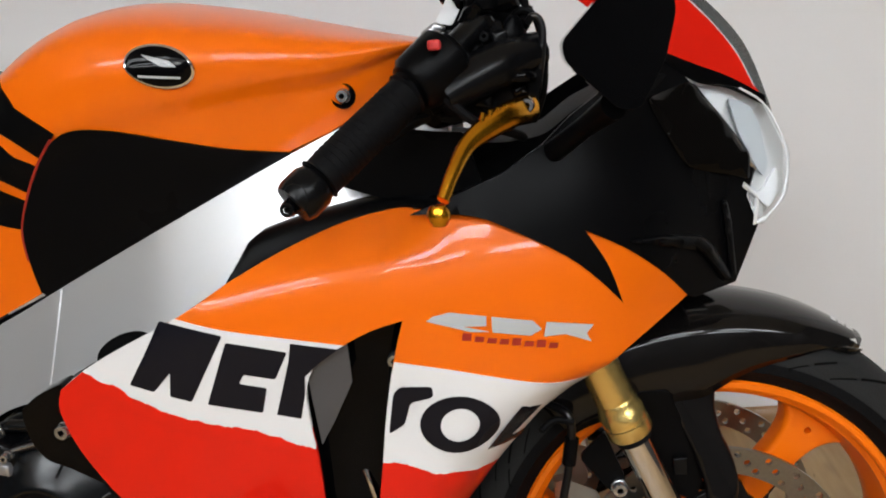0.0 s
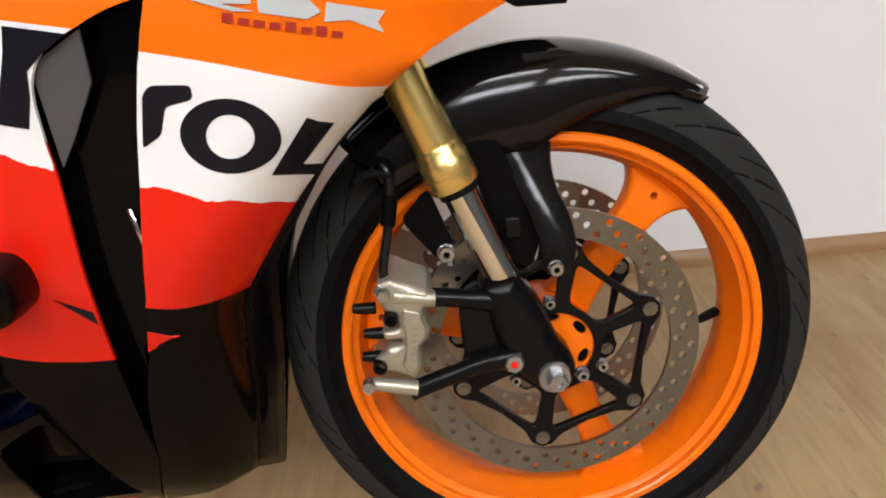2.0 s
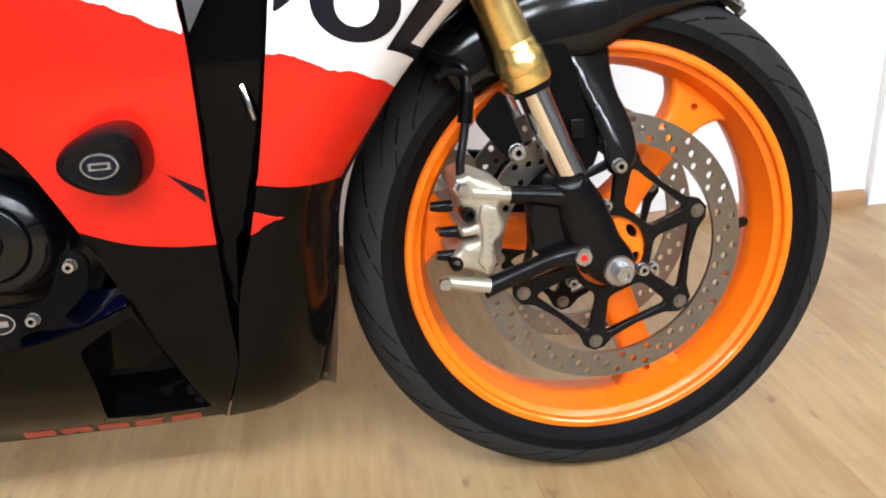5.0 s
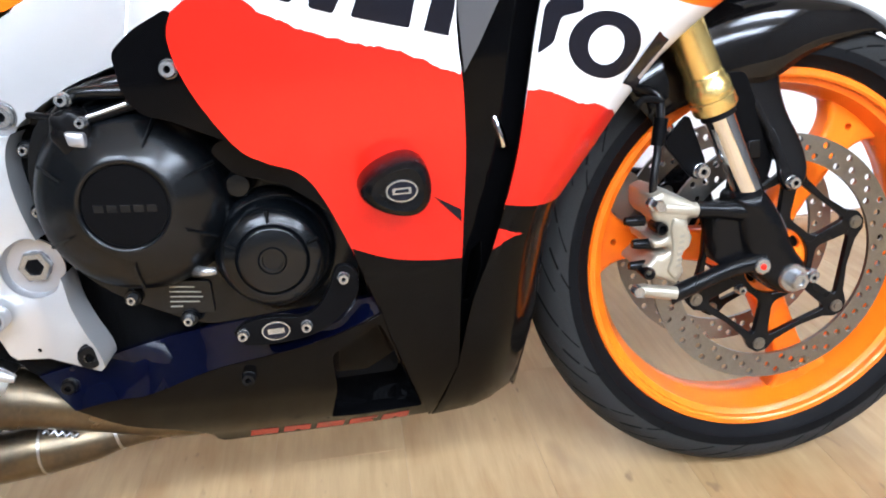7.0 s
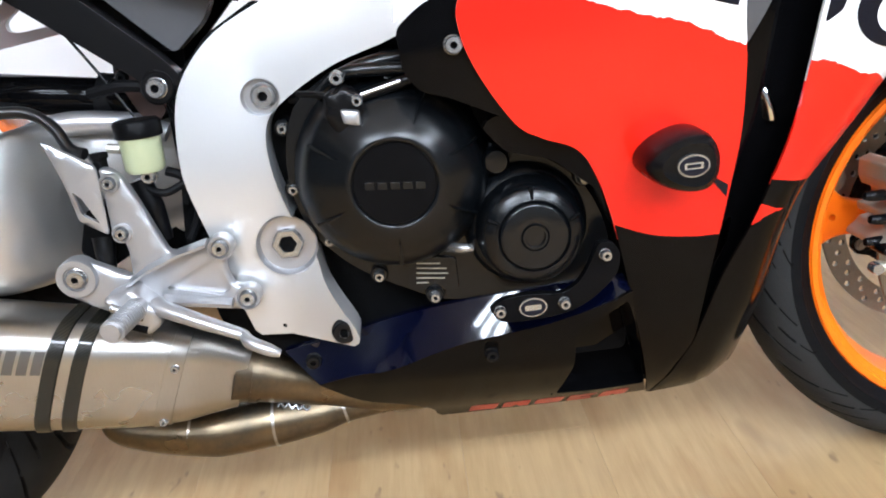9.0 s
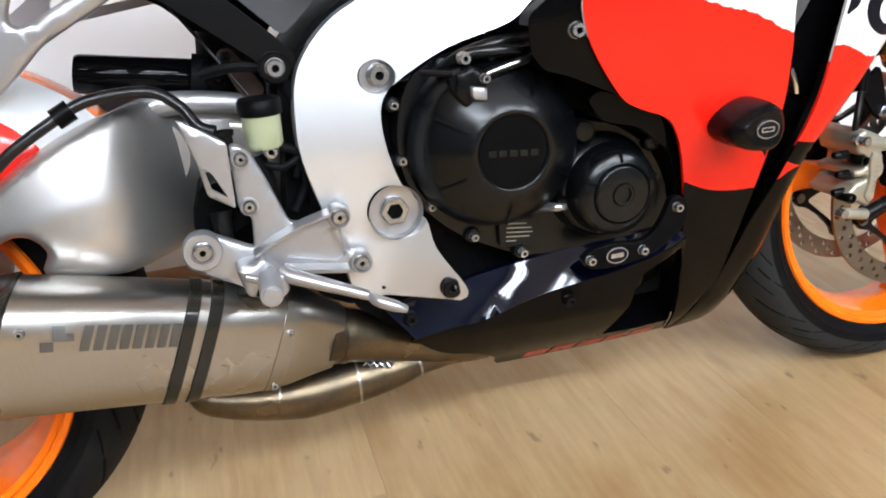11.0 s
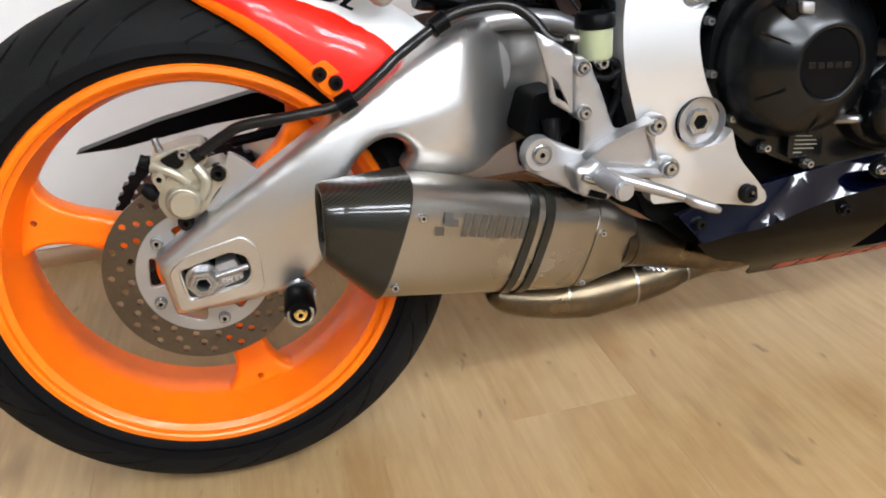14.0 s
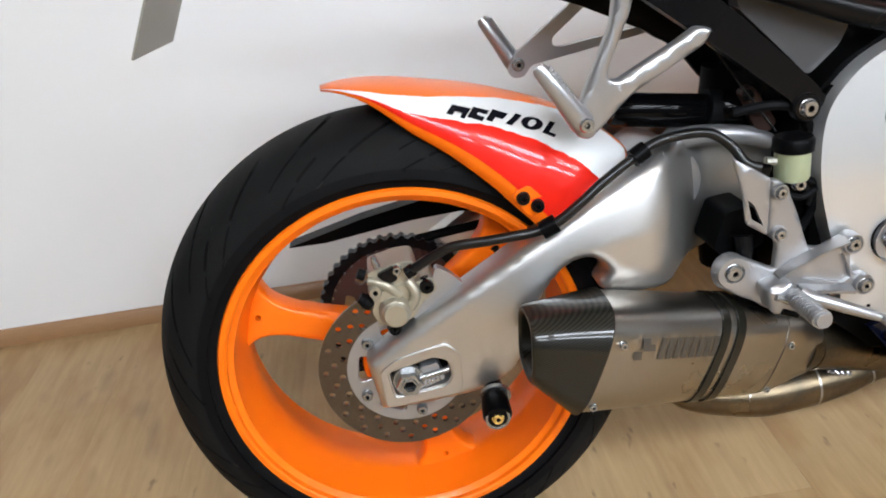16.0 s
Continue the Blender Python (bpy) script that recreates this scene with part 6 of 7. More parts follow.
    lump([(0.006, 0.396), (0.055, 0.390), (0.055, 0.356), (0.006, 0.362)], -0.1555, -0.14, ENGINE, "cover_step", bevel=0.002, parent=cover, r=0.004)
    # clutch arm, cable and bracket over the cover
    before = set(cover.children)
    part("clutch_cable", tube([(0.034, -0.176, 0.572), (0.026, -0.176, 0.570), (-0.014, -0.176, 0.561), (-0.022, -0.175, 0.559)], [0.0052, 0.0052, 0.0052, 0.004], 12, smooth=False), BLACK_METAL, cover, "dark clutch cable end")
    part("cable_rod", tube([(0.020, -0.1815, 0.5705), (-0.016, -0.1815, 0.562)], 0.0020, 8), STEEL, cover, "bright cable rod")
    part("cable_boot", tube([(0.10, -0.19, 0.60), (0.07, -0.18, 0.582), (0.034, -0.174, 0.572)], 0.0065, 10), RUBBER, cover, "black cable sleeve")
    part("clutch_arm", pillow(rounded([(-0.049, 0.566), (-0.030, 0.572), (-0.016, 0.562), (-0.014, 0.545), (-0.020, 0.531), (-0.040, 0.526), (-0.052, 0.546)], 0.005), -0.183, -0.150, 0.006, (), 0.008), BLACK_METAL, cover, "dark clutch arm", smooth=50)
    part("arm_tab", pillow(rounded([(-0.036, 0.552), (-0.019, 0.549), (-0.019, 0.536), (-0.034, 0.539)], 0.003), -0.190, -0.174, 0.002, (), 0.008), CAST_SILVER, cover, "grey metal tab", smooth=50)
    part("arm_link", tube([(-0.076, -0.150, 0.566), (-0.049, -0.165, 0.563), (-0.038, -0.174, 0.556)], [0.003, 0.0035, 0.004], 8), BLACK_METAL, cover, "dark cable link")
    bolt(cover, -0.036, -0.172, 0.578, 0.0062, STEEL)
    bolt(cover, -0.020, -0.186, 0.558, 0.0048, STEEL)
    part("upper_pipe", tube([(-0.039, -0.160, 0.577), (-0.021, -0.166, 0.582), (0.022, -0.168, 0.580), (0.05, -0.165, 0.575)], [0.006, 0.0065, 0.0065, 0.006], 12), ENGINE, cover, "black pipe over the cover")
    part("breather_pipe", tube([(-0.055, -0.135, 0.560), (-0.03, -0.15, 0.578), (0.01, -0.155, 0.588), (0.05, -0.15, 0.585)], 0.008, 12), ENGINE, cover, "black breather pipe")
    for ob in set(cover.children) - before:
        ob.data.transform(Matrix.Translation((0, -0.022, 0.005)))
    part("cable_stop", tube([(-0.088, -0.13, 0.562), (-0.052, -0.14, 0.559)], 0.0045, 10), BLACK_METAL, cover)
    part("oil_line", tube([(0.045, -0.17, 0.408), (0.058, -0.195, 0.412), (0.070, -0.195, 0.411)], [0.006, 0.005, 0.004], 10), STEEL, cover, "bright oil union")
    for k in range(3):
        part("header_pipe", tube([(0.26, -0.06 + 0.05 * k, 0.50), (0.30, -0.06 + 0.05 * k, 0.40), (0.27, -0.05 + 0.04 * k, 0.27), (0.18, -0.04 + 0.03 * k, 0.225)], 0.018, 14), BURNT, block, "heat-stained header pipe")


engine()

# cowls round the engine cover
hanger = lump([(0.020, 0.620), (0.042, 0.637), (0.075, 0.652), (0.090, 0.600), (0.122, 0.530), (0.100, 0.540), (0.058, 0.560), (0.036, 0.566), (0.023, 0.584)], lambda x, z: flank(x, z) + 0.006, lambda x, z: flank(x, z) + 0.03, BLACK, "fairing_hanger", "glossy black fairing hanger", 0.004)
bolt(hanger, 0.067, -0.237, 0.603, 0.0075, STEEL, depth=0.008)
lump([(0.100, 0.540), (0.140, 0.522), (0.175, 0.500), (0.200, 0.445), (0.228, 0.345), (0.236, 0.300), (0.212, 0.345), (0.208, 0.410), (0.185, 0.462), (0.145, 0.495), (0.105, 0.505), (0.085, 0.530)], lambda x, z: flank(x, z) + 0.018, lambda x, z: flank(x, z) + 0.03, BLACK, "inner_cowl", "glossy black inner cowl", 0.003)
# added dark backing: stops the bright wall showing between cowl and panel
lump([(0.085, 0.560), (0.300, 0.620), (0.300, 0.30), (0.245, 0.24), (0.215, 0.345), (0.190, 0.44), (0.14, 0.49), (0.085, 0.52)], lambda x, z: max(-0.165, flank(x, z) + 0.035), -0.10, SHADOW_BLACK, "radiator_shroud", "dull black backing added to close bright gaps behind the fairing", 0.006)
lump([(0.085, 0.345), (0.205, 0.372), (0.240, 0.300), (0.235, 0.25), (0.12, 0.25), (0.02, 0.29)], -0.12, -0.08, SHADOW_BLACK, "sump", "black sump casting", 0.01)
lump([(-0.06, 0.600), (0.02, 0.620), (0.085, 0.675), (0.06, 0.69), (-0.03, 0.655), (-0.06, 0.63)], -0.13, -0.09, SHADOW_BLACK, "throttle_body", "black parts behind the frame", 0.01)


# ---- rear end ----
arm_out = eased([-0.76, -0.66, -0.56, -0.47, -0.43, -0.405, -0.385, -0.368, -0.345, -0.315, -0.20], [0.132, 0.137, 0.147, 0.151, 0.150, 0.146, 0.136, 0.115, 0.077, 0.040, 0.030], 0.011)
arm_tilt = eased([-0.76, -0.64, -0.54, -0.42, -0.36, -0.2], [0.0, 0.1, 1.0, 1.0, 0.3, 0.0], 0.02)
arm_middle = eased([-0.75, -0.65, -0.55, -0.45, -0.35, -0.25], [0.318, 0.352, 0.425, 0.478, 0.482, 0.485], 0.025)
arm_reach = eased([-0.75, -0.65, -0.55, -0.45, -0.35, -0.25], [0.04, 0.07, 0.075, 0.085, 0.095, 0.09], 0.025)
arm_crown = eased([-0.76, -0.68, -0.55, -0.46, -0.40, -0.2], [0.002, 0.003, 0.006, 0.010, 0.015, 0.015], 0.02)


def arm_side(x, z):
    """The y of the outer face of the near swingarm: slim at the axle, swelling to the brace, in again at the pivot."""
    u = min(1.0, abs(z - arm_middle(x)) / arm_reach(x))
    crown = arm_crown(x) * (1 - u ** 3)
    knee = 0.003 * math.exp(-((x + 0.425) / 0.035) ** 2 - ((z - 0.437) / 0.022) ** 2)
    tilt = 0.22 * max(0.0, z - arm_middle(x)) * arm_tilt(x)
    return -(arm_out(x) - 0.008 + crown + knee) + tilt


def swingarm():
    top = [(-0.751, 0.350), (-0.720, 0.371), (-0.676, 0.399), (-0.581, 0.456), (-0.501, 0.504), (-0.450, 0.533), (-0.405, 0.552), (-0.357, 0.561), (-0.300, 0.563), (-0.255, 0.560), (-0.210, 0.530), (-0.195, 0.470)]
    low = [(-0.20, 0.420), (-0.26, 0.405), (-0.320, 0.395), (-0.390, 0.397), (-0.440, 0.404), (-0.470, 0.415), (-0.463, 0.436), (-0.474, 0.452), (-0.492, 0.455), (-0.515, 0.442), (-0.540, 0.410), (-0.556, 0.365), (-0.572, 0.325), (-0.605, 0.300), (-0.656, 0.287), (-0.741, 0.283)]
    window = rounded([(-0.727, 0.338), (-0.672, 0.352), (-0.655, 0.345), (-0.652, 0.325), (-0.660, 0.314), (-0.722, 0.304)], 0.006)
    arm = part("swingarm", pillow(xy(top, 4) + xy(low, 4), arm_side, lambda x, z: arm_side(x, z) + 0.042, 0.011, [window], 0.007), BRUSHED, bike, "brushed aluminium swingarm", smooth=50)
    mirrored(arm)
    rim = rounded([(-0.738, 0.340), (-0.715, 0.355), (-0.655, 0.369), (-0.640, 0.352), (-0.641, 0.306), (-0.650, 0.298), (-0.735, 0.290)], 0.008)
    inner = rounded([(-0.729, 0.338), (-0.672, 0.353), (-0.654, 0.346), (-0.651, 0.325), (-0.659, 0.312), (-0.724, 0.302)], 0.006)
    part("dropout_rim", slab(rim, lambda x, z: arm_side(x, z) - 0.003, lambda x, z: arm_side(x, z) + 0.01, [inner]), BRUSHED, arm, "raised edge round the axle slot", bevel=0.0025, segments=3)
    part("cross_tube", tube([(-0.36, -0.060, 0.50), (-0.36, 0.060, 0.50)], 0.045, 20), CAST_SILVER, arm, "swingarm cross tube")
    nut = turned([(0.0165, 0.004), (0.0165, -0.010), (0.0150, -0.0125), (0.0110, -0.0125), (0.0100, -0.0145), (0.0078, -0.0145), (0.0070, 0.002), (0, 0.002)], (-0.7045, -0.130, 0.3235), 6)
    part("axle_nut", nut, STEEL, arm, "hollow rear axle nut", smooth=20)
    # bore depth is painted: a black disc set just inside the nut
    part("axle_bore", turned([(0.0075, -0.004), (0, -0.004)], (-0.7045, -0.130, 0.3235), 20), SHADOW_BLACK, arm, "black disc as painted shade in the axle nut")
    part("axle_washer", turned([(0.0, -0.002), (0.0190, -0.002), (0.0190, 0.006), (0, 0.006)], (-0.7045, -0.128, 0.3235), 30), STEEL, arm)
    part("slot_back", slab(rounded([(-0.729, 0.339), (-0.670, 0.353), (-0.652, 0.345), (-0.650, 0.325), (-0.658, 0.312), (-0.724, 0.302)], 0.006), -0.104, -0.100), BLACK_METAL, arm, "dark back of the axle slot")
    for k in range(5):
        part("adjuster_tooth", box(-0.6885 + 0.005 * k, -0.6862 + 0.005 * k, -0.131, -0.124, 0.314 + 0.001 * k, 0.318 + 0.001 * k), STEEL, arm, bevel=0.0004)
    part("adjuster_block", slab(rounded([(-0.690, 0.337), (-0.668, 0.341), (-0.661, 0.318), (-0.690, 0.309)], 0.003), -0.128, -0.095), CAST_SILVER, arm, "chain adjuster block", bevel=0.002)
    part("adjuster_screw", tube([(-0.69, -0.131, 0.326), (-0.655, -0.131, 0.332)], 0.004, 10), STEEL, arm)
    bob = part("rear_crash_bobbin", tube([(-0.604, -0.125, 0.297), (-0.604, -0.145, 0.295), (-0.6065, -0.150, 0.293), (-0.608, -0.176, 0.287), (-0.608, -0.180, 0.286)], [0.011, 0.011, 0.0165, 0.0175, 0.0155], 24, smooth=False), PLASTIC, bike, "black paddock stand bobbin")
    part("bobbin_ring", turned([(0.0148, -0.0006), (0.0125, -0.0012), (0.0115, 0.0)], (-0.6085, -0.1806, 0.2858), 28), STEEL, bob, "bright ring")
    bolt(bob, -0.6085, -0.1806, 0.2858, 0.0065, GOLD, depth=0.004)
    part("bobbin_flange", tube([(-0.604, -0.143, 0.2955), (-0.6045, -0.148, 0.294)], 0.0185, 20), STEEL, bob)


swingarm()


def calliper_rear():
    ob = part("rear_brake_caliper", slab(rounded([(-0.735, 0.462), (-0.700, 0.470), (-0.680, 0.470), (-0.675, 0.452), (-0.690, 0.440), (-0.660, 0.446), (-0.655, 0.430), (-0.672, 0.418), (-0.690, 0.395), (-0.728, 0.392), (-0.736, 0.412), (-0.728, 0.430)], 0.006), -0.112, -0.062), CALIPER, bike, "champagne metal rear brake caliper", bevel=0.005, segments=3)
    part("piston_cap", turned([(0, -0.131), (0.013, -0.131), (0.0145, -0.1295), (0.0155, -0.127), (0.0165, -0.1265), (0.0185, -0.122), (0.019, -0.105)], (-0.7085, 0, 0.4115), 36), CALIPER, ob, "round piston cap")
    bracket = rounded([(-0.690, 0.395), (-0.668, 0.418), (-0.655, 0.455), (-0.640, 0.445), (-0.612, 0.415), (-0.640, 0.385), (-0.668, 0.378)], 0.006)
    part("caliper_bridge", slab(rounded([(-0.734, 0.436), (-0.694, 0.444), (-0.690, 0.434), (-0.730, 0.424)], 0.003), -0.1175, -0.108), CALIPER, ob, "cast rib", bevel=0.003)
    part("torque_arm", slab(bracket, -0.106, -0.092), CAST_SILVER, ob, "silver caliper bracket", bevel=0.003)
    bolt(ob, -0.668, -0.110, 0.436, 0.0085, BLACK_METAL, depth=0.010)
    bolt(ob, -0.728, -0.114, 0.440, 0.0075, CALIPER, depth=0.008)
    bolt(ob, -0.712, -0.104, 0.385, 0.0080, BLACK_METAL, depth=0.010)
    bolt(ob, -0.700, -0.112, 0.462, 0.0055, STEEL)
    part("banjo", tube([(-0.690, -0.120, 0.458), (-0.680, -0.120, 0.463)], 0.0075, 12), BLACK_METAL, ob, "black banjo union")
    part("slide_boot", tube([(-0.735, -0.104, 0.418), (-0.741, -0.104, 0.424), (-0.748, -0.104, 0.430)], [0.008, 0.009, 0.006], 12), RUBBER, ob, "black rubber boot")
    part("slide_boot", tube([(-0.738, -0.100, 0.455), (-0.746, -0.100, 0.459)], [0.007, 0.0065], 12), RUBBER, ob, "black rubber boot")
    part("pad_spring", slab(rounded([(-0.724, 0.460), (-0.704, 0.468), (-0.700, 0.452), (-0.712, 0.446)], 0.003), -0.1185, -0.108), BLACK_METAL, ob, "dark pad spring", bevel=0.002)
    part("fluid_bridge", tube([(-0.690, -0.112, 0.446), (-0.682, -0.116, 0.430), (-0.690, -0.114, 0.412)], [0.007, 0.0065, 0.006], 12), CALIPER, ob, "cast bridge")
    part("bleed_nipple", tube([(-0.722, -0.112, 0.468), (-0.724, -0.112, 0.476), (-0.7245, -0.112, 0.482)], [0.0045, 0.004, 0.003], 10), STEEL, ob, "bright bleed nipple")
    part("caliper_rib", tube([(-0.734, -0.110, 0.452), (-0.716, -0.116, 0.446), (-0.700, -0.114, 0.430)], 0.006, 10), CALIPER, ob)
    part("rear_brake_hose", tube([(-0.682, -0.122, 0.463), (-0.655, -0.126, 0.478), (-0.633, -0.13, 0.487), (-0.581, -0.14, 0.492), (-0.528, -0.148, 0.500), (-0.490, -0.150, 0.524), (-0.467, -0.148, 0.541), (-0.430, -0.142, 0.562), (-0.395, -0.135, 0.577), (-0.342, -0.13, 0.578), (-0.315, -0.135, 0.562), (-0.300, -0.145, 0.541), (-0.285, -0.15, 0.535)], 0.0058, 12), HOSE, bike, "black rear brake hose")
    for a, b in (((-0.535, -0.147, 0.497), (-0.518, -0.149, 0.505)), ((-0.428, -0.142, 0.563), (-0.412, -0.139, 0.571))):
        part("hose_clip", tube([a, b], 0.0105, 12), PLASTIC, bike, "black hose clip")


calliper_rear()


def hugger():
    """Rear mudguard: a shell round the tyre, painted white and red over orange."""
    c = REAR
    low = eased([36, 45, 53, 65, 82, 92, 100], [0.240, 0.243, 0.246, 0.262, 0.292, 0.334, 0.346], 3)
    high = eased([30, 40, 49, 61, 77, 84, 97, 100], [0.385, 0.378, 0.367, 0.350, 0.340, 0.343, 0.348, 0.349], 3)
    wide = eased([30, 40, 53, 70, 85, 93, 97, 99, 100], [0.120, 0.118, 0.114, 0.100, 0.072, 0.048, 0.026, 0.012, 0.006], 1.5)

    def at(t, v, proud=0.0):
        """t degrees round the axle, v from the near lower edge (0) over the ridge (1)."""
        r = low(t) + (high(t) - low(t)) * math.sin(min(v, 2 - v) * math.pi / 2) ** 0.75 + proud
        y = -wide(t) * (1.0 - (1 - math.cos(min(v, 2 - v) * math.pi / 2)) ** 1.1) * (1 if v <= 1 else -1)
        y -= proud * (1 - v)
        return (c.x + r * math.cos(radians(t)), y, c.z + r * math.sin(radians(t)))

    spans = np.linspace(36, 99, 30)
    ob = part("rear_mudguard", loft([[at(t, v) for v in np.linspace(0, 2, 33)] for t in spans]), ORANGE, bike, "orange, white and red rear mudguard", smooth=60)
    mod = ob.modifiers.new("shell", "SOLIDIFY")
    mod.thickness, mod.offset = 0.003, -1

    def field(name, lo, hi, t0, t1, mat, label):
        rows = []
        for t in np.linspace(t0, t1, 60):
            a, b = lo(t), max(lo(t) + 0.002, hi(t))
            rows.append([at(t, v, 0.0011) for v in np.linspace(a, b, 10)])
        part(name, loft(rows), mat, ob, label, smooth=60)

    edge = lambda t: float(np.interp(t, [38, 52, 70, 99], [0.030, 0.045, 0.070, 0.085]))
    ragged = lambda t: 0.02 * noise.noise((t * 0.35, 1.7, 0)) + 0.012 * noise.noise((t * 1.1, 5.2, 0))
    mid = lambda t: float(np.interp(t, [36, 41, 50, 57, 65, 74, 85, 92, 99], [0.34, 0.37, 0.385, 0.40, 0.37, 0.29, 0.17, 0.13, 0.12])) + ragged(t)
    upper = lambda t: float(np.interp(t, [36, 41, 52, 63, 74, 85, 92, 99], [0.80, 0.84, 0.84, 0.76, 0.62, 0.44, 0.30, 0.16])) + 0.5 * ragged(t + 40)
    field("paint_field", edge, mid, 40, 93, RED, "red field")
    field("paint_field", mid, upper, 37, 99, WHITE, "white band")

    def mark(t0, t1, v0, v1, loop, holes=()):
        """One slanted shape of the sponsor mark, drawn in a unit square."""
        pts, faces = filled(loop, holes, 0.2)
        bm = bmesh.new()
        v = [bm.verts.new(at(t0 + (t1 - t0) * q[0] - 1.2 * q[1], v0 + (v1 - v0) * q[1], 0.0019)) for q in pts]
        for f in faces:
            bm.faces.new([v[k] for k in f])
        part("lettering_block", bm, INK, ob, "plain black mark")
    ring = lambda a, b: [(0.5 + a * math.cos(t), 0.5 + b * math.sin(t)) for t in np.linspace(0, 2 * math.pi, 25)[:-1]]
    gate = [(0, 0), (0.34, 0), (0.36, 0.40), (0.72, 0.40), (0.76, 0), (1, 0), (1, 1), (0, 1)]
    comb = [(0, 0), (1, 0), (0.97, 0.38), (0.45, 0.40), (0.45, 0.60), (1, 0.62), (1, 1), (0, 1)]
    flag = [(0, 0), (0.42, 0), (0.44, 0.42), (0.9, 0.44), (1, 1), (0, 1)]
    wave = [(0.1, 0.0), (0.7, 0.0), (0.9, 0.55), (1.0, 1), (0.4, 1), (0.3, 0.5)]
    foot = [(0, 0), (1, 0), (1, 0.22), (0.42, 0.22), (0.42, 1), (0, 1)]
    for k, (t, wide_t, loop, holes) in enumerate(((74.8, 3.7, gate, ()), (70.6, 3.2, comb, ()), (66.8, 3.2, flag, ()), (63.0, 2.2, wave, ()), (60.2, 4.2, ring(0.5, 0.5), (ring(0.16, 0.28),)), (55.2, 2.6, foot, ()))):
        v = float(np.interp(t, [50, 60, 75], [0.49, 0.46, 0.345]))
        mark(t, t - wide_t, v, v + 0.145, loop, holes)
    for x, z in ((-0.547, 0.527), (-0.531, 0.516)):
        bolt(ob, x, -0.1165, z, 0.0072, BLACK_METAL, depth=0.006)
    part("mounting_tab", slab(rounded([(-0.560, 0.532), (-0.540, 0.542), (-0.512, 0.512), (-0.522, 0.494), (-0.545, 0.508)], 0.006), -0.1155, -0.110), ORANGE, ob, "orange mounting tab", bevel=0.001)
    # chain guard on the far side
    part("chain_guard", slab(rounded([(-0.846, 0.433), (-0.740, 0.460), (-0.617, 0.482), (-0.560, 0.475), (-0.520, 0.470), (-0.53, 0.44), (-0.600, 0.452), (-0.674, 0.448), (-0.79, 0.433)], 0.006), 0.085, 0.115), PLASTIC, bike, "black plastic chain guard", bevel=0.003)
    part("drive_chain", tube([(-0.704, 0.081, 0.417), (-0.55, 0.081, 0.432), (-0.35, 0.081, 0.44), (-0.18, 0.081, 0.45)], 0.007, 8), SHADOW_BLACK, bike, "dark drive chain")


hugger()


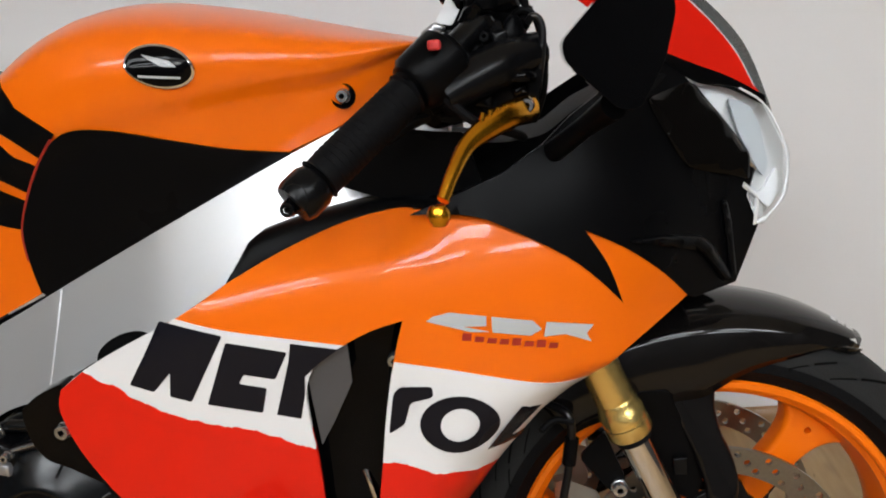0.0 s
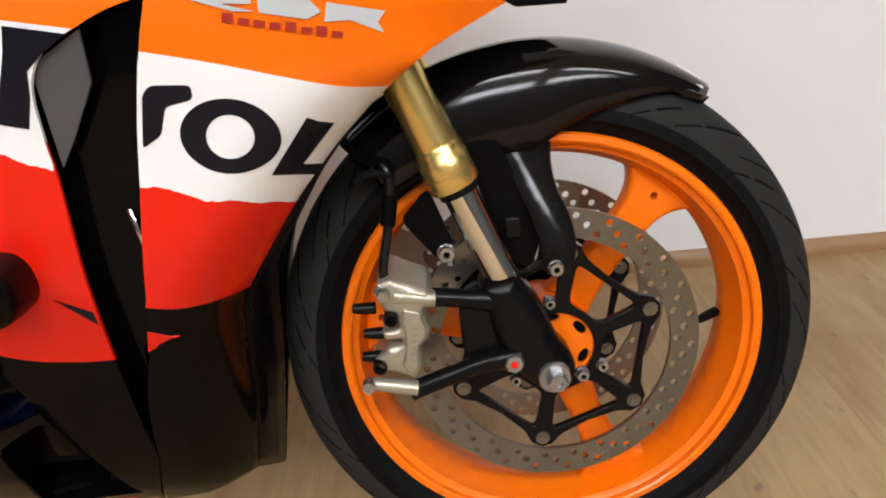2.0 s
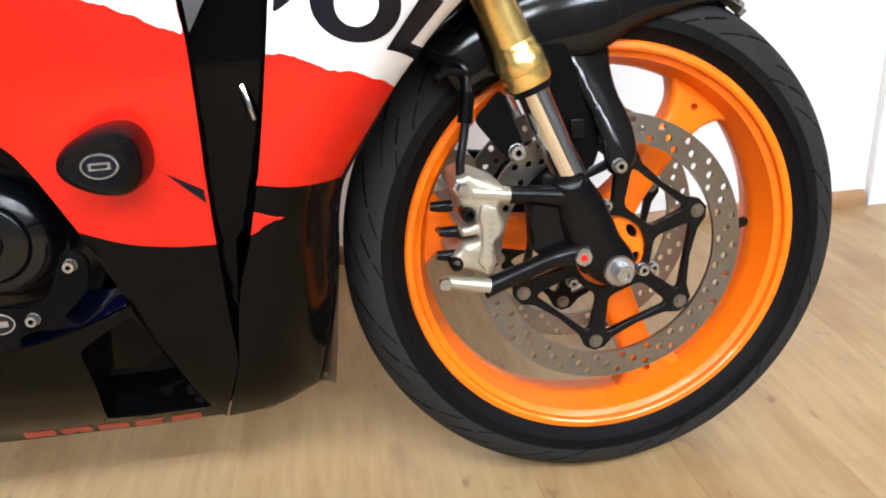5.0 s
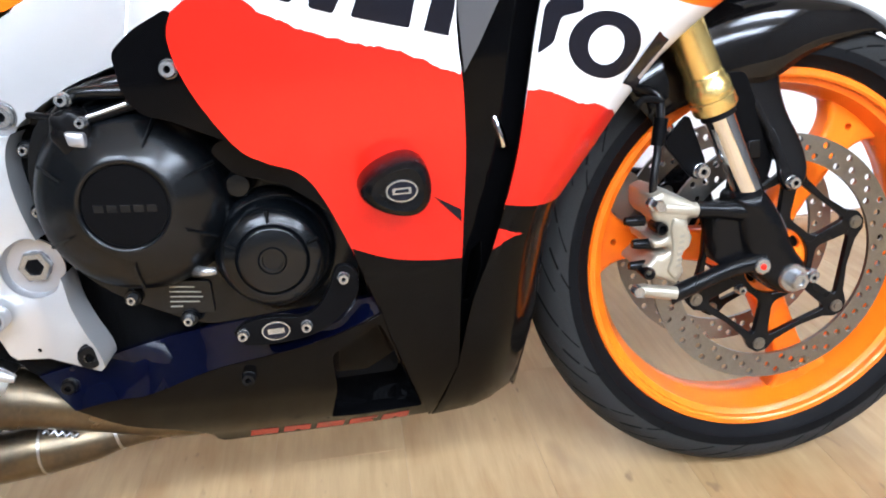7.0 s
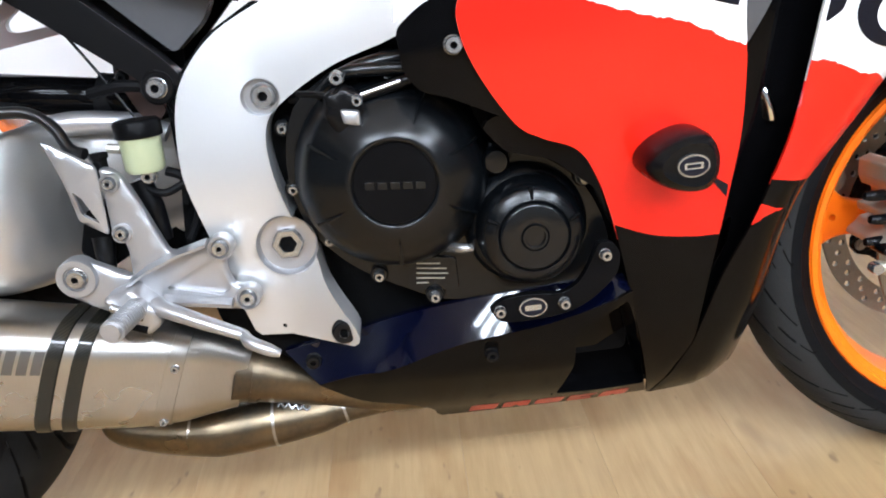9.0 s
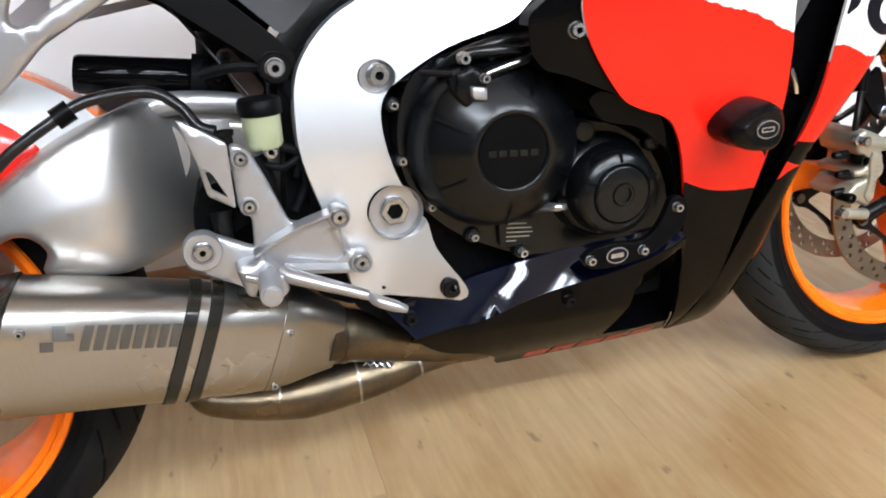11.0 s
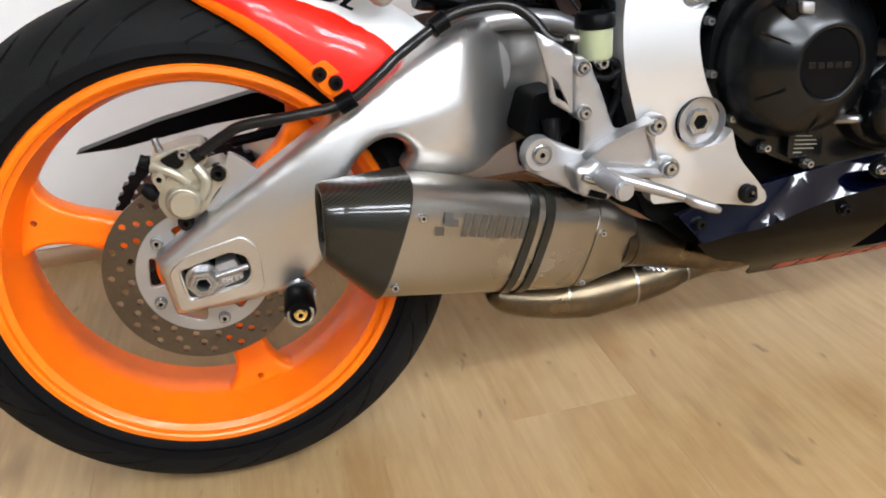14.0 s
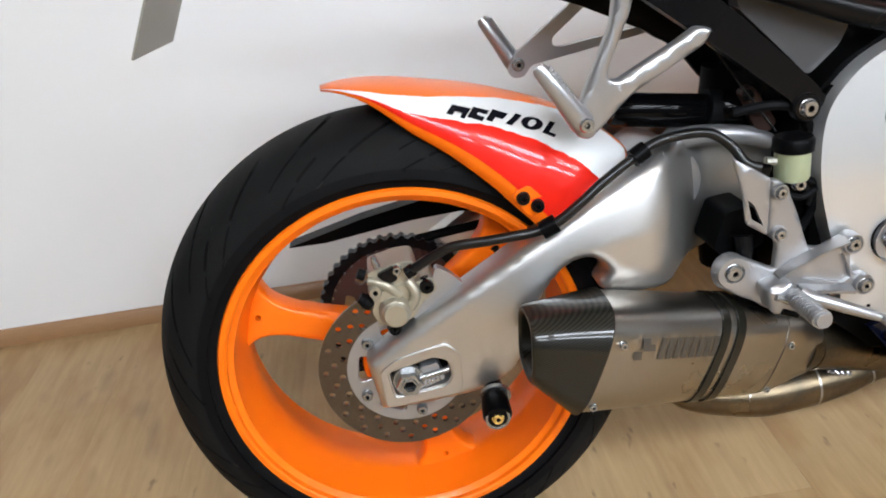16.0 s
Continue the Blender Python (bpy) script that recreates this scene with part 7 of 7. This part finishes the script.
def exhaust():
    """Silencer with carbon end cap and strap, splayed outwards to the rear."""
    # along the axis: x, y, z of the middle, half height, half width
    mid = [(-0.188, -0.093, 0.2635, 0.034, 0.031), (-0.206, -0.098, 0.270, 0.040, 0.036), (-0.235, -0.105, 0.280, 0.0505, 0.047), (-0.275, -0.117, 0.2925, 0.0562, 0.052), (-0.36, -0.144, 0.3193, 0.0577, 0.054), (-0.44, -0.178, 0.349, 0.0590, 0.056), (-0.515, -0.205, 0.374, 0.0600, 0.057)]

    def ring(x, grow=0.0, slant=0.42):
        vals = [float(np.interp(-x, [-m[0] for m in mid] + [0.60], [m[k] for m in mid] + [mid[-1][k] + (mid[-1][k] - mid[-2][k]) * 1.13 * (k < 3)])) for k in (1, 2, 3, 4)]
        y, z, h, w = vals
        out = []
        for t in np.linspace(0, 2 * math.pi, 49)[:-1]:
            c, s = math.cos(t), math.sin(t)
            p = 0.66
            dy, dz = (w + grow) * math.copysign(abs(c) ** p, c), (h + grow) * math.copysign(abs(s) ** p, s)
            out.append((x + slant * dz, y + dy, z + dz))
        return out

    can = part("silencer", loft([ring(x) for x in (-0.188, -0.206, -0.212, -0.222, -0.235, -0.25, -0.262, -0.28, -0.32, -0.36, -0.40, -0.44, -0.48, -0.512)], closed=True), TITANIUM, bike, "brushed titanium silencer with carbon end cap")
    part("front_band", loft([ring(-0.246, 0.0), ring(-0.2465, 0.0012), ring(-0.2615, 0.0012), ring(-0.262, 0.0)], closed=True, caps=False), TITANIUM, can, "riveted titanium band")
    for a, b in ((-0.328, -0.341), (-0.350, -0.363)):
        part("strap", loft([ring(a, 0.0005), ring(a - 0.001, 0.0022), ring(b + 0.001, 0.0022), ring(b, 0.0005)], closed=True, caps=False), CARBON, can, "carbon strap")
    # end cap: straight taper to an upright, hollow end
    seam, mouth = ring(-0.508, 0.0025), []
    for t in np.linspace(0, 2 * math.pi, 49)[:-1]:
        c, s = math.cos(t), math.sin(t)
        mouth.append((-0.576 + 0.10 * 0.036 * s, -0.219 + 0.040 * math.copysign(abs(c) ** 0.66, c), 0.401 + 0.0365 * math.copysign(abs(s) ** 0.66, s)))
    mix = lambda f, g=0.0: [tuple(a + (b - a) * f + g * (m - b) for a, b, m in zip(p, q, (-0.576, -0.219, 0.401))) for p, q in zip(seam, mouth)]
    rows = [ring(-0.506, 0.001), seam, mix(0.05), mix(0.35), mix(0.7), mix(0.96), mix(1.0, 0.05), mix(1.0, 0.14)] + [[(x + d, y, z) for x, y, z in mix(1.0, 0.20)] for d in (0.003, 0.05)]
    part("end_cap", loft(rows, closed=True), CARBON, can, "carbon fibre end cap", smooth=35)
    for x, t in ((-0.492, 20), (-0.498, -30), (-0.253, 15), (-0.253, -40)):
        ra = ring(x, 0.001)
        q = ra[round((180 - t) / 360 * 48) % 48]
        bolt(can, q[0], q[1], q[2], 0.0042, STEEL, "rivet", 0.004)
    # maker's mark as plain shapes on the flank
    def stamp(x0, x1, t0, t1, lean=0.0):
        rows = []
        for x in np.linspace(x0, x1, 4):
            r = ring(x, 0.0008)
            pick = [r[k] for k in range(round((180 - t1) / 7.5), round((180 - t0) / 7.5) + 1)]
            rows.append([(q[0] + lean * k, q[1], q[2]) for k, q in enumerate(pick)])
        part("lettering_block", loft(rows), MARK_GREY, can, "plain dark mark")
    stamp(-0.476, -0.466, 8, 15, 0.002)
    stamp(-0.470, -0.460, 15, 30, 0.002)
    stamp(-0.463, -0.452, 15, 22, 0.002)
    for k in range(8):
        stamp(-0.445 + 0.0105 * k, -0.4372 + 0.0105 * k, 8, 30)
    pipe = part("link_pipe", tube([(-0.205, -0.097, 0.270), (-0.17, -0.088, 0.258), (-0.10, -0.078, 0.232), (-0.03, -0.068, 0.205), (0.04, -0.055, 0.20)], [0.037, 0.033, 0.028, 0.024, 0.024], 24), BURNT, bike, "heat-stained exhaust link pipe")
    part("clamp_ring", tube([(-0.188, -0.093, 0.264), (-0.178, -0.090, 0.261)], 0.0345, 24), BURNT, pipe)
    part("collector", tube([(-0.358, -0.075, 0.222), (-0.345, -0.078, 0.208), (-0.300, -0.08, 0.196), (-0.235, -0.08, 0.189), (-0.170, -0.08, 0.193), (-0.120, -0.078, 0.196), (-0.085, -0.075, 0.199), (-0.03, -0.07, 0.198), (0.03, -0.06, 0.195)], [0.012, 0.020, 0.025, 0.031, 0.030, 0.026, 0.020, 0.0155, 0.015], 24), BURNT, bike, "heat-stained exhaust collector")
    for a, b in (((-0.2675, -0.08, 0.1925), (-0.2645, -0.08, 0.192)), ((-0.1695, -0.08, 0.193), (-0.1665, -0.08, 0.193)), ((-0.0915, -0.076, 0.1985), (-0.0885, -0.0755, 0.199))):
        r = {-0.2675: 0.0285, -0.1695: 0.0312, -0.0915: 0.0218}[a[0]]
        part("weld_seam", tube([a, b], r - 0.0005, 24), TITANIUM, pipe, "pale weld seam")
    part("spring", tube([(-0.16 + 0.004 * k, -0.105 + 0.003 * (k % 2), 0.222 - 0.001 * k + 0.003 * (k % 2)) for k in range(10)], 0.0016, 6), STEEL, pipe, "retaining spring")


exhaust()


def rearset():
    """Right footrest hanger with heel guard, peg and brake pedal."""
    face = lambda x, z: -0.156
    arm_loop = [(-0.276, 0.456), (-0.267, 0.449), (-0.264, 0.439), (-0.266, 0.410), (-0.300, 0.428), (-0.316, 0.437), (-0.331, 0.432), (-0.340, 0.416), (-0.335, 0.398), (-0.310, 0.383), (-0.288, 0.371), (-0.273, 0.359), (-0.248, 0.360), (-0.235, 0.373), (-0.165, 0.362),
                (-0.150, 0.364), (-0.145, 0.375), (-0.153, 0.387), (-0.168, 0.388), (-0.173, 0.400), (-0.174, 0.416), (-0.163, 0.422), (-0.161, 0.434), (-0.171, 0.443), (-0.186, 0.438), (-0.210, 0.428), (-0.226, 0.431), (-0.236, 0.459), (-0.245, 0.485), (-0.255, 0.509), (-0.265, 0.519), (-0.275, 0.521)]
    sunk = rounded([(-0.236, 0.394), (-0.184, 0.420), (-0.178, 0.405), (-0.172, 0.386), (-0.182, 0.380)], 0.003)
    ob = part("footrest_hanger", pillow(rounded(arm_loop, 0.005), face, -0.145, 0.004, [sunk], 0.010), CAST_SILVER, bike, "cast silver footrest hanger", smooth=50)
    part("web", slab([(-0.240, 0.390), (-0.182, 0.424), (-0.174, 0.404), (-0.168, 0.384), (-0.182, 0.376)], -0.1495, -0.146), CAST_SILVER, ob, "sunken web between the arms")
    ledge = [[(x, y, z) for y, z in ((-0.157, zb), (-0.171, zb + 0.001), (-0.172, zb + 0.004), (-0.157, zb + 0.007))] for x, zb in ((-0.268, 0.402), (-0.248, 0.414), (-0.215, 0.427), (-0.186, 0.4345))]
    part("rib", loft(ledge, closed=True), CAST_SILVER, ob, "raised ledge", smooth=30)
    ledge = [[(x, y, z) for y, z in ((-0.157, zb), (-0.168, zb), (-0.169, zb + 0.004), (-0.157, zb + 0.0075))] for x, zb in ((-0.238, 0.381), (-0.205, 0.375), (-0.172, 0.369))]
    part("rib", loft(ledge, closed=True), CAST_SILVER, ob, "raised ledge", smooth=30)
    heel = rounded([(-0.321, 0.552), (-0.295, 0.536), (-0.2765, 0.523), (-0.2772, 0.489), (-0.278, 0.455), (-0.303, 0.472), (-0.308, 0.507), (-0.313, 0.526)], 0.004)
    slot = rounded([(-0.303, 0.502), (-0.295, 0.494), (-0.2835, 0.468), (-0.298, 0.478)], 0.002)
    part("heel_guard", pillow(heel, -0.158, -0.153, 0.002, [slot], 0.010), CAST_SILVER, ob, "flat silver heel guard", smooth=50)
    for x, z, r in ((-0.175, 0.430, 0.0078), (-0.157, 0.375, 0.0078), (-0.266, 0.506, 0.0058), (-0.265, 0.456, 0.0058), (-0.318, 0.416, 0.0095)):
        wide = 1.62 if r < 0.009 else 2.1
        part("boss", turned([(r * wide, 0.012), (r * wide, -0.004), (r * (wide - 0.12), -0.006), (r * 1.32, -0.006), (r * 1.28, -0.002), (0, -0.002)], (x, -0.156, z), 32), CAST_SILVER, ob, "round boss")
        bolt(ob, x, -0.159, z, r, STEEL, depth=0.006, hole=0.36)
    root, tip = Vector((-0.257, -0.168, 0.387)), Vector((-0.2605, -0.252, 0.390))
    peg = part("foot_peg", tube([root, root.lerp(tip, 0.3), root.lerp(tip, 0.85), tip], [0.0105, 0.0100, 0.0098, 0.0085], 14, smooth=False), CAST_SILVER, bike, "ribbed silver foot peg")
    for k in range(11):
        t = 0.30 + 0.062 * k
        part("peg_ridge", tube([root.lerp(tip, t), root.lerp(tip, t + 0.028)], 0.0113, 10), CAST_SILVER, peg)
    part("peg_clevis", pillow(rounded([(-0.289, 0.399), (-0.260, 0.407), (-0.240, 0.382), (-0.238, 0.366), (-0.251, 0.357), (-0.281, 0.368)], 0.005), -0.186, -0.156, 0.006, (), 0.008), CAST_SILVER, peg, "silver peg clevis", smooth=50)
    part("clevis_pin", tube([(-0.281, -0.188, 0.392), (-0.252, -0.188, 0.378)], 0.0042, 10), STEEL, peg, "bright clevis pin")
    # the clevis is solid; this black bar paints the shade of its gap
    part("clevis_slot", tube([(-0.272, -0.184, 0.372), (-0.252, -0.184, 0.3635)], 0.0045, 8), SHADOW_BLACK, peg, "black bar as painted shade of the clevis gap")
    pedal = part("brake_pedal", tube([(-0.242, -0.172, 0.385), (-0.236, -0.178, 0.381), (-0.198, -0.190, 0.367), (-0.163, -0.196, 0.3525), (-0.156, -0.198, 0.350)], [0.0085, 0.0085, 0.0072, 0.0058, 0.0050], 14, smooth=False, flat=1.2), CAST_SILVER, bike, "silver brake pedal")
    part("pedal_toe", tube([(-0.158, -0.198, 0.3515), (-0.152, -0.208, 0.3475), (-0.135, -0.214, 0.3400), (-0.124, -0.214, 0.3345)], [0.0050, 0.0066, 0.0064, 0.0038], 12), CAST_SILVER, pedal, "silver pedal toe")
    # brake fluid pot, master cylinder and leads behind the hanger
    pot = part("rear_fluid_pot", turned([(0, -0.022), (0.017, -0.022), (0.0195, -0.018), (0.0200, 0.014)], (-0.238, -0.130, 0.531), 24, "Z"), FLUID, bike, "translucent pot of pale brake fluid")
    part("pot_cap", turned([(0.0215, 0.012), (0.0228, 0.013), (0.0228, 0.026), (0.0205, 0.029), (0, 0.029)], (-0.238, -0.130, 0.531), 24, "Z"), PLASTIC, pot, "black pot cap")
    part("pot_spout", tube([(-0.27, -0.130, 0.535), (-0.258, -0.130, 0.533)], 0.005, 8), PLATE_BACK, pot)
    part("rear_master_cylinder", tube([(-0.250, -0.120, 0.50), (-0.243, -0.120, 0.470), (-0.238, -0.12, 0.435)], [0.011, 0.012, 0.009], 14), BLACK_METAL, bike, "black rear master cylinder")
    bolt(bike, -0.234, -0.138, 0.505, 0.007, STEEL)
    part("banjo_bolt", turned([(0, -0.02), (0.007, -0.02), (0.0075, -0.018), (0.0075, 0.0), (0.0095, 0.001), (0.0095, 0.006)], (-0.277, -0.140, 0.527), 6, "Z"), BLACK_METAL, bike, "black banjo bolt", smooth=20)
    for pts, r in (([(-0.222, -0.12, 0.505), (-0.205, -0.12, 0.495), (-0.20, -0.11, 0.46), (-0.215, -0.11, 0.43)], 0.005), ([(-0.245, -0.125, 0.492), (-0.225, -0.13, 0.485), (-0.205, -0.125, 0.492)], 0.004), ([(-0.19, -0.115, 0.53), (-0.20, -0.12, 0.50), (-0.21, -0.12, 0.47)], 0.0035),
                   ([(-0.20, -0.10, 0.55), (-0.215, -0.10, 0.58), (-0.25, -0.1, 0.59), (-0.29, -0.09, 0.585)], 0.006)):
        part("cable", tube(pts, r, 8), RUBBER, bike)
    part("switch_spring", tube([(-0.294, -0.13, 0.447), (-0.294, -0.135, 0.43), (-0.292, -0.135, 0.415)], [0.012, 0.010, 0.006], 10), BLACK_METAL, bike, "black brake light switch")
    lump([(-0.31, 0.475), (-0.275, 0.478), (-0.262, 0.430), (-0.30, 0.410), (-0.325, 0.43)], -0.120, -0.06, SHADOW_BLACK, "linkage", "black suspension linkage", 0.008)
    part("shock", tube([(-0.25, 0.0, 0.62), (-0.26, 0.0, 0.50), (-0.25, 0, 0.36)], 0.038, 18), SHADOW_BLACK, bike, "black rear shock")
    lump([(-0.215, 0.575), (-0.165, 0.63), (-0.11, 0.66), (-0.11, 0.40), (-0.16, 0.30), (-0.20, 0.32), (-0.225, 0.42), (-0.215, 0.50)], -0.098, 0.09, SHADOW_BLACK, "gearbox_shell", "black gearbox casting", 0.01)


rearset()


def tail():
    """Black subframe, passenger footrests, and the number plate behind."""
    beam = part("subframe", slab(rounded([(-0.205, 0.575), (-0.190, 0.592), (-0.205, 0.612), (-0.300, 0.700), (-0.385, 0.775), (-0.45, 0.80), (-0.45, 0.755), (-0.400, 0.725), (-0.330, 0.672), (-0.232, 0.594), (-0.225, 0.575)], 0.008), -0.112, -0.088), BLACK_METAL, bike, "satin black subframe beam", bevel=0.005, segments=3)
    mirrored(beam)
    pan = rounded([(-0.52, 0.86), (-0.51, 0.752), (-0.487, 0.734), (-0.429, 0.711), (-0.350, 0.672), (-0.334, 0.660), (-0.320, 0.653), (-0.298, 0.632), (-0.275, 0.602), (-0.250, 0.584), (-0.22, 0.600), (-0.12, 0.70), (-0.10, 0.80)], 0.008)
    part("seat_pan", pillow(pan, 0.030, 0.045, 0.004, (), 0.02), PLASTIC, bike, "black plastic under the seat", smooth=50)
    part("rail", tube([(-0.45, -0.10, 0.775), (-0.30, -0.108, 0.735), (-0.18, -0.115, 0.690), (-0.12, -0.118, 0.672)], 0.015, 14), BLACK_METAL, beam, "upper subframe rail")
    lump([(-0.285, 0.70), (-0.20, 0.615), (-0.165, 0.645), (-0.14, 0.70), (-0.20, 0.76), (-0.30, 0.79)], -0.085, -0.06, FLAP_GREY, "side_tray", "dark grey plastic side tray", 0.004)
    lump([(-0.50, 0.745), (-0.40, 0.735), (-0.12, 0.72), (-0.06, 0.72), (-0.06, 0.80), (-0.50, 0.84)], -0.08, 0.08, SHADOW_BLACK, "undertray", "black undertray", 0.01)
    part("boss", turned([(0.0165, 0.01), (0.0165, -0.003), (0.0145, -0.005), (0, -0.005)], (-0.2155, -0.112, 0.586), 28), BLACK_METAL, beam)
    bolt(beam, -0.2155, -0.117, 0.586, 0.0095, STEEL)
    bolt(beam, -0.130, -0.132, 0.672, 0.0085, STEEL)
    for s in (-1, 1):
        y = s * 0.128
        mat = CAST_SILVER
        near_loop = [(-0.493, 0.606), (-0.484, 0.592), (-0.471, 0.588), (-0.455, 0.602), (-0.426, 0.630), (-0.344, 0.674), (-0.334, 0.690), (-0.352, 0.694), (-0.374, 0.681), (-0.439, 0.648), (-0.449, 0.652), (-0.448, 0.662), (-0.424, 0.716), (-0.412, 0.760), (-0.436, 0.760), (-0.444, 0.707), (-0.478, 0.634)]
        far_loop = [(-0.512, 0.629), (-0.505, 0.618), (-0.490, 0.618), (-0.478, 0.633), (-0.317, 0.656), (-0.310, 0.666), (-0.330, 0.665), (-0.436, 0.652), (-0.448, 0.655), (-0.448, 0.666), (-0.401, 0.701), (-0.38, 0.73), (-0.41, 0.735), (-0.420, 0.707), (-0.498, 0.652)]
        loop = near_loop if s < 0 else far_loop
        peg_x, peg_z, end_x, end_z = (-0.479, 0.607, -0.527, 0.676) if s < 0 else (-0.497, 0.634, -0.538, 0.700)
        hob = part("passenger_hanger", pillow(rounded(loop, 0.006), y + s * 0.007, y - s * 0.007, 0.005, (), 0.010), mat, bike, "silver passenger footrest hanger", smooth=50)
        a, b = Vector((peg_x, y + s * 0.012, peg_z)), Vector((end_x, y + s * 0.016, end_z))
        part("passenger_peg", tube([a, a.lerp(b, 0.08), a.lerp(b, 0.5), a.lerp(b, 0.94), b], [0.0125, 0.0135, 0.0105, 0.0085, 0.006], 14, flat=0.7, smooth=False), mat, hob, "folded silver passenger peg")
        for k in range(9):
            p = a.lerp(b, 0.35 + 0.065 * k) + Vector((0.0055, 0, 0.004))
            part("peg_ridge", tube([p - 0.0022 * (b - a).normalized(), p + 0.0022 * (b - a).normalized()], 0.0052, 8), mat, hob)
        bolt(hob, peg_x, y + s * 0.018 if s < 0 else y - 0.01, peg_z + 0.002, 0.008, STEEL)
    part("retaining_rod", tube([(-0.312, -0.085, 0.660), (-0.280, -0.092, 0.612), (-0.246, -0.105, 0.560)], 0.0016, 8), BLACK_METAL, bike, "thin dark rod above the fluid pot")
    lever = lump([(-0.272, 0.602), (-0.256, 0.609), (-0.224, 0.560), (-0.232, 0.550), (-0.251, 0.554)], -0.066, -0.052, DULL_RED, "lift_bracket", "brownish steel bracket", 0.004)
    bolt(lever, -0.262, -0.067, 0.597, 0.006, BLACK_METAL)
    part("brace_tube", tube([(-0.400, -0.060, 0.532), (-0.370, -0.060, 0.547), (-0.326, -0.060, 0.555), (-0.262, -0.060, 0.548), (-0.23, -0.06, 0.535)], [0.010, 0.013, 0.013, 0.012, 0.010], 16), CAST_SILVER, bike, "grey brace over the swingarm")
    part("motor_end", turned([(0, -0.028), (0.012, -0.026), (0.021, -0.018), (0.024, 0.0), (0.021, 0.018), (0, 0.022)], (-0.272, -0.032, 0.576), 24), BLACK, bike, "glossy black motor end")
    part("exhaust_valve_motor", tube([(-0.417, -0.03, 0.594), (-0.412, -0.03, 0.593), (-0.285, -0.03, 0.574), (-0.280, -0.03, 0.573)], [0.019, 0.021, 0.021, 0.017], 22, smooth=False), BLACK, bike, "glossy black cylinder above the swingarm")
    part("motor_collar", tube([(-0.300, -0.03, 0.577), (-0.275, -0.03, 0.572)], 0.026, 18), RUBBER, bike)
    # number plate seen from behind, on its stay
    bm = bmesh.new()
    loop = [(-0.940, -0.09, 0.729), (-0.936, 0.09, 0.727), (-0.885, 0.09, 0.835), (-0.889, -0.09, 0.837)]
    v = [bm.verts.new(q) for q in loop] + [bm.verts.new((x + 0.002, y, z - 0.001)) for x, y, z in loop]
    for f in ((0, 1, 2, 3), (7, 6, 5, 4), (0, 4, 5, 1), (1, 5, 6, 2), (2, 6, 7, 3), (3, 7, 4, 0)):
        bm.faces.new([v[k] for k in f])
    part("number_plate", bm, PLATE_BACK, bike, "plain aluminium number plate")
    part("plate_stay", tube([(-0.45, 0, 0.79), (-0.65, 0, 0.86), (-0.80, 0, 0.87), (-0.895, 0, 0.82)], 0.012, 10), PLASTIC, bike, "black plate stay")


tail()


# ---- floor ----
def floor():
    base = part("floor", box(X0 - 0.12, X1 + 0.12, Y0 - 0.12, 1.0, -0.06, FLOOR - 0.0082), BOARD_WOOD)
    tagged(base, "pale oak laminate floor of long boards", "floor", kind="structure")
    width, length, gap = 0.192, 1.286, 0.00008
    cuts = {}

    def board(long):
        """The mesh of a board of this length, made once."""
        key = round(long, 4)
        if key not in cuts:
            me = bpy.data.meshes.new("plank")
            bm = box(gap, width - gap, gap, long - gap, -0.008, 0)
            bmesh.ops.bevel(bm, geom=[e for e in bm.edges if all(v.co.z > -0.001 for v in e.verts)], offset=0.00022, segments=1, affect="EDGES")
            bm.to_mesh(me)
            bm.free()
            me.materials.append(LAMINATE)
            cuts[key] = me
        return cuts[key]

    for i in range(int((X1 - X0) / width)):
        x = X0 + i * width
        near, far = Y0 + 0.002, wall_y(x) - 0.004
        start = Y0 - ((i * 0.43) % 1.0) * length
        k = 0
        while start + k * length < far:
            y0, y1 = max(near, start + k * length), min(far, start + (k + 1) * length)
            if y1 - y0 > 0.02:
                ob = new("plank", board(y1 - y0))
                ob.location = (x, y0, FLOOR)
                ob.parent = base
            k += 1


floor()
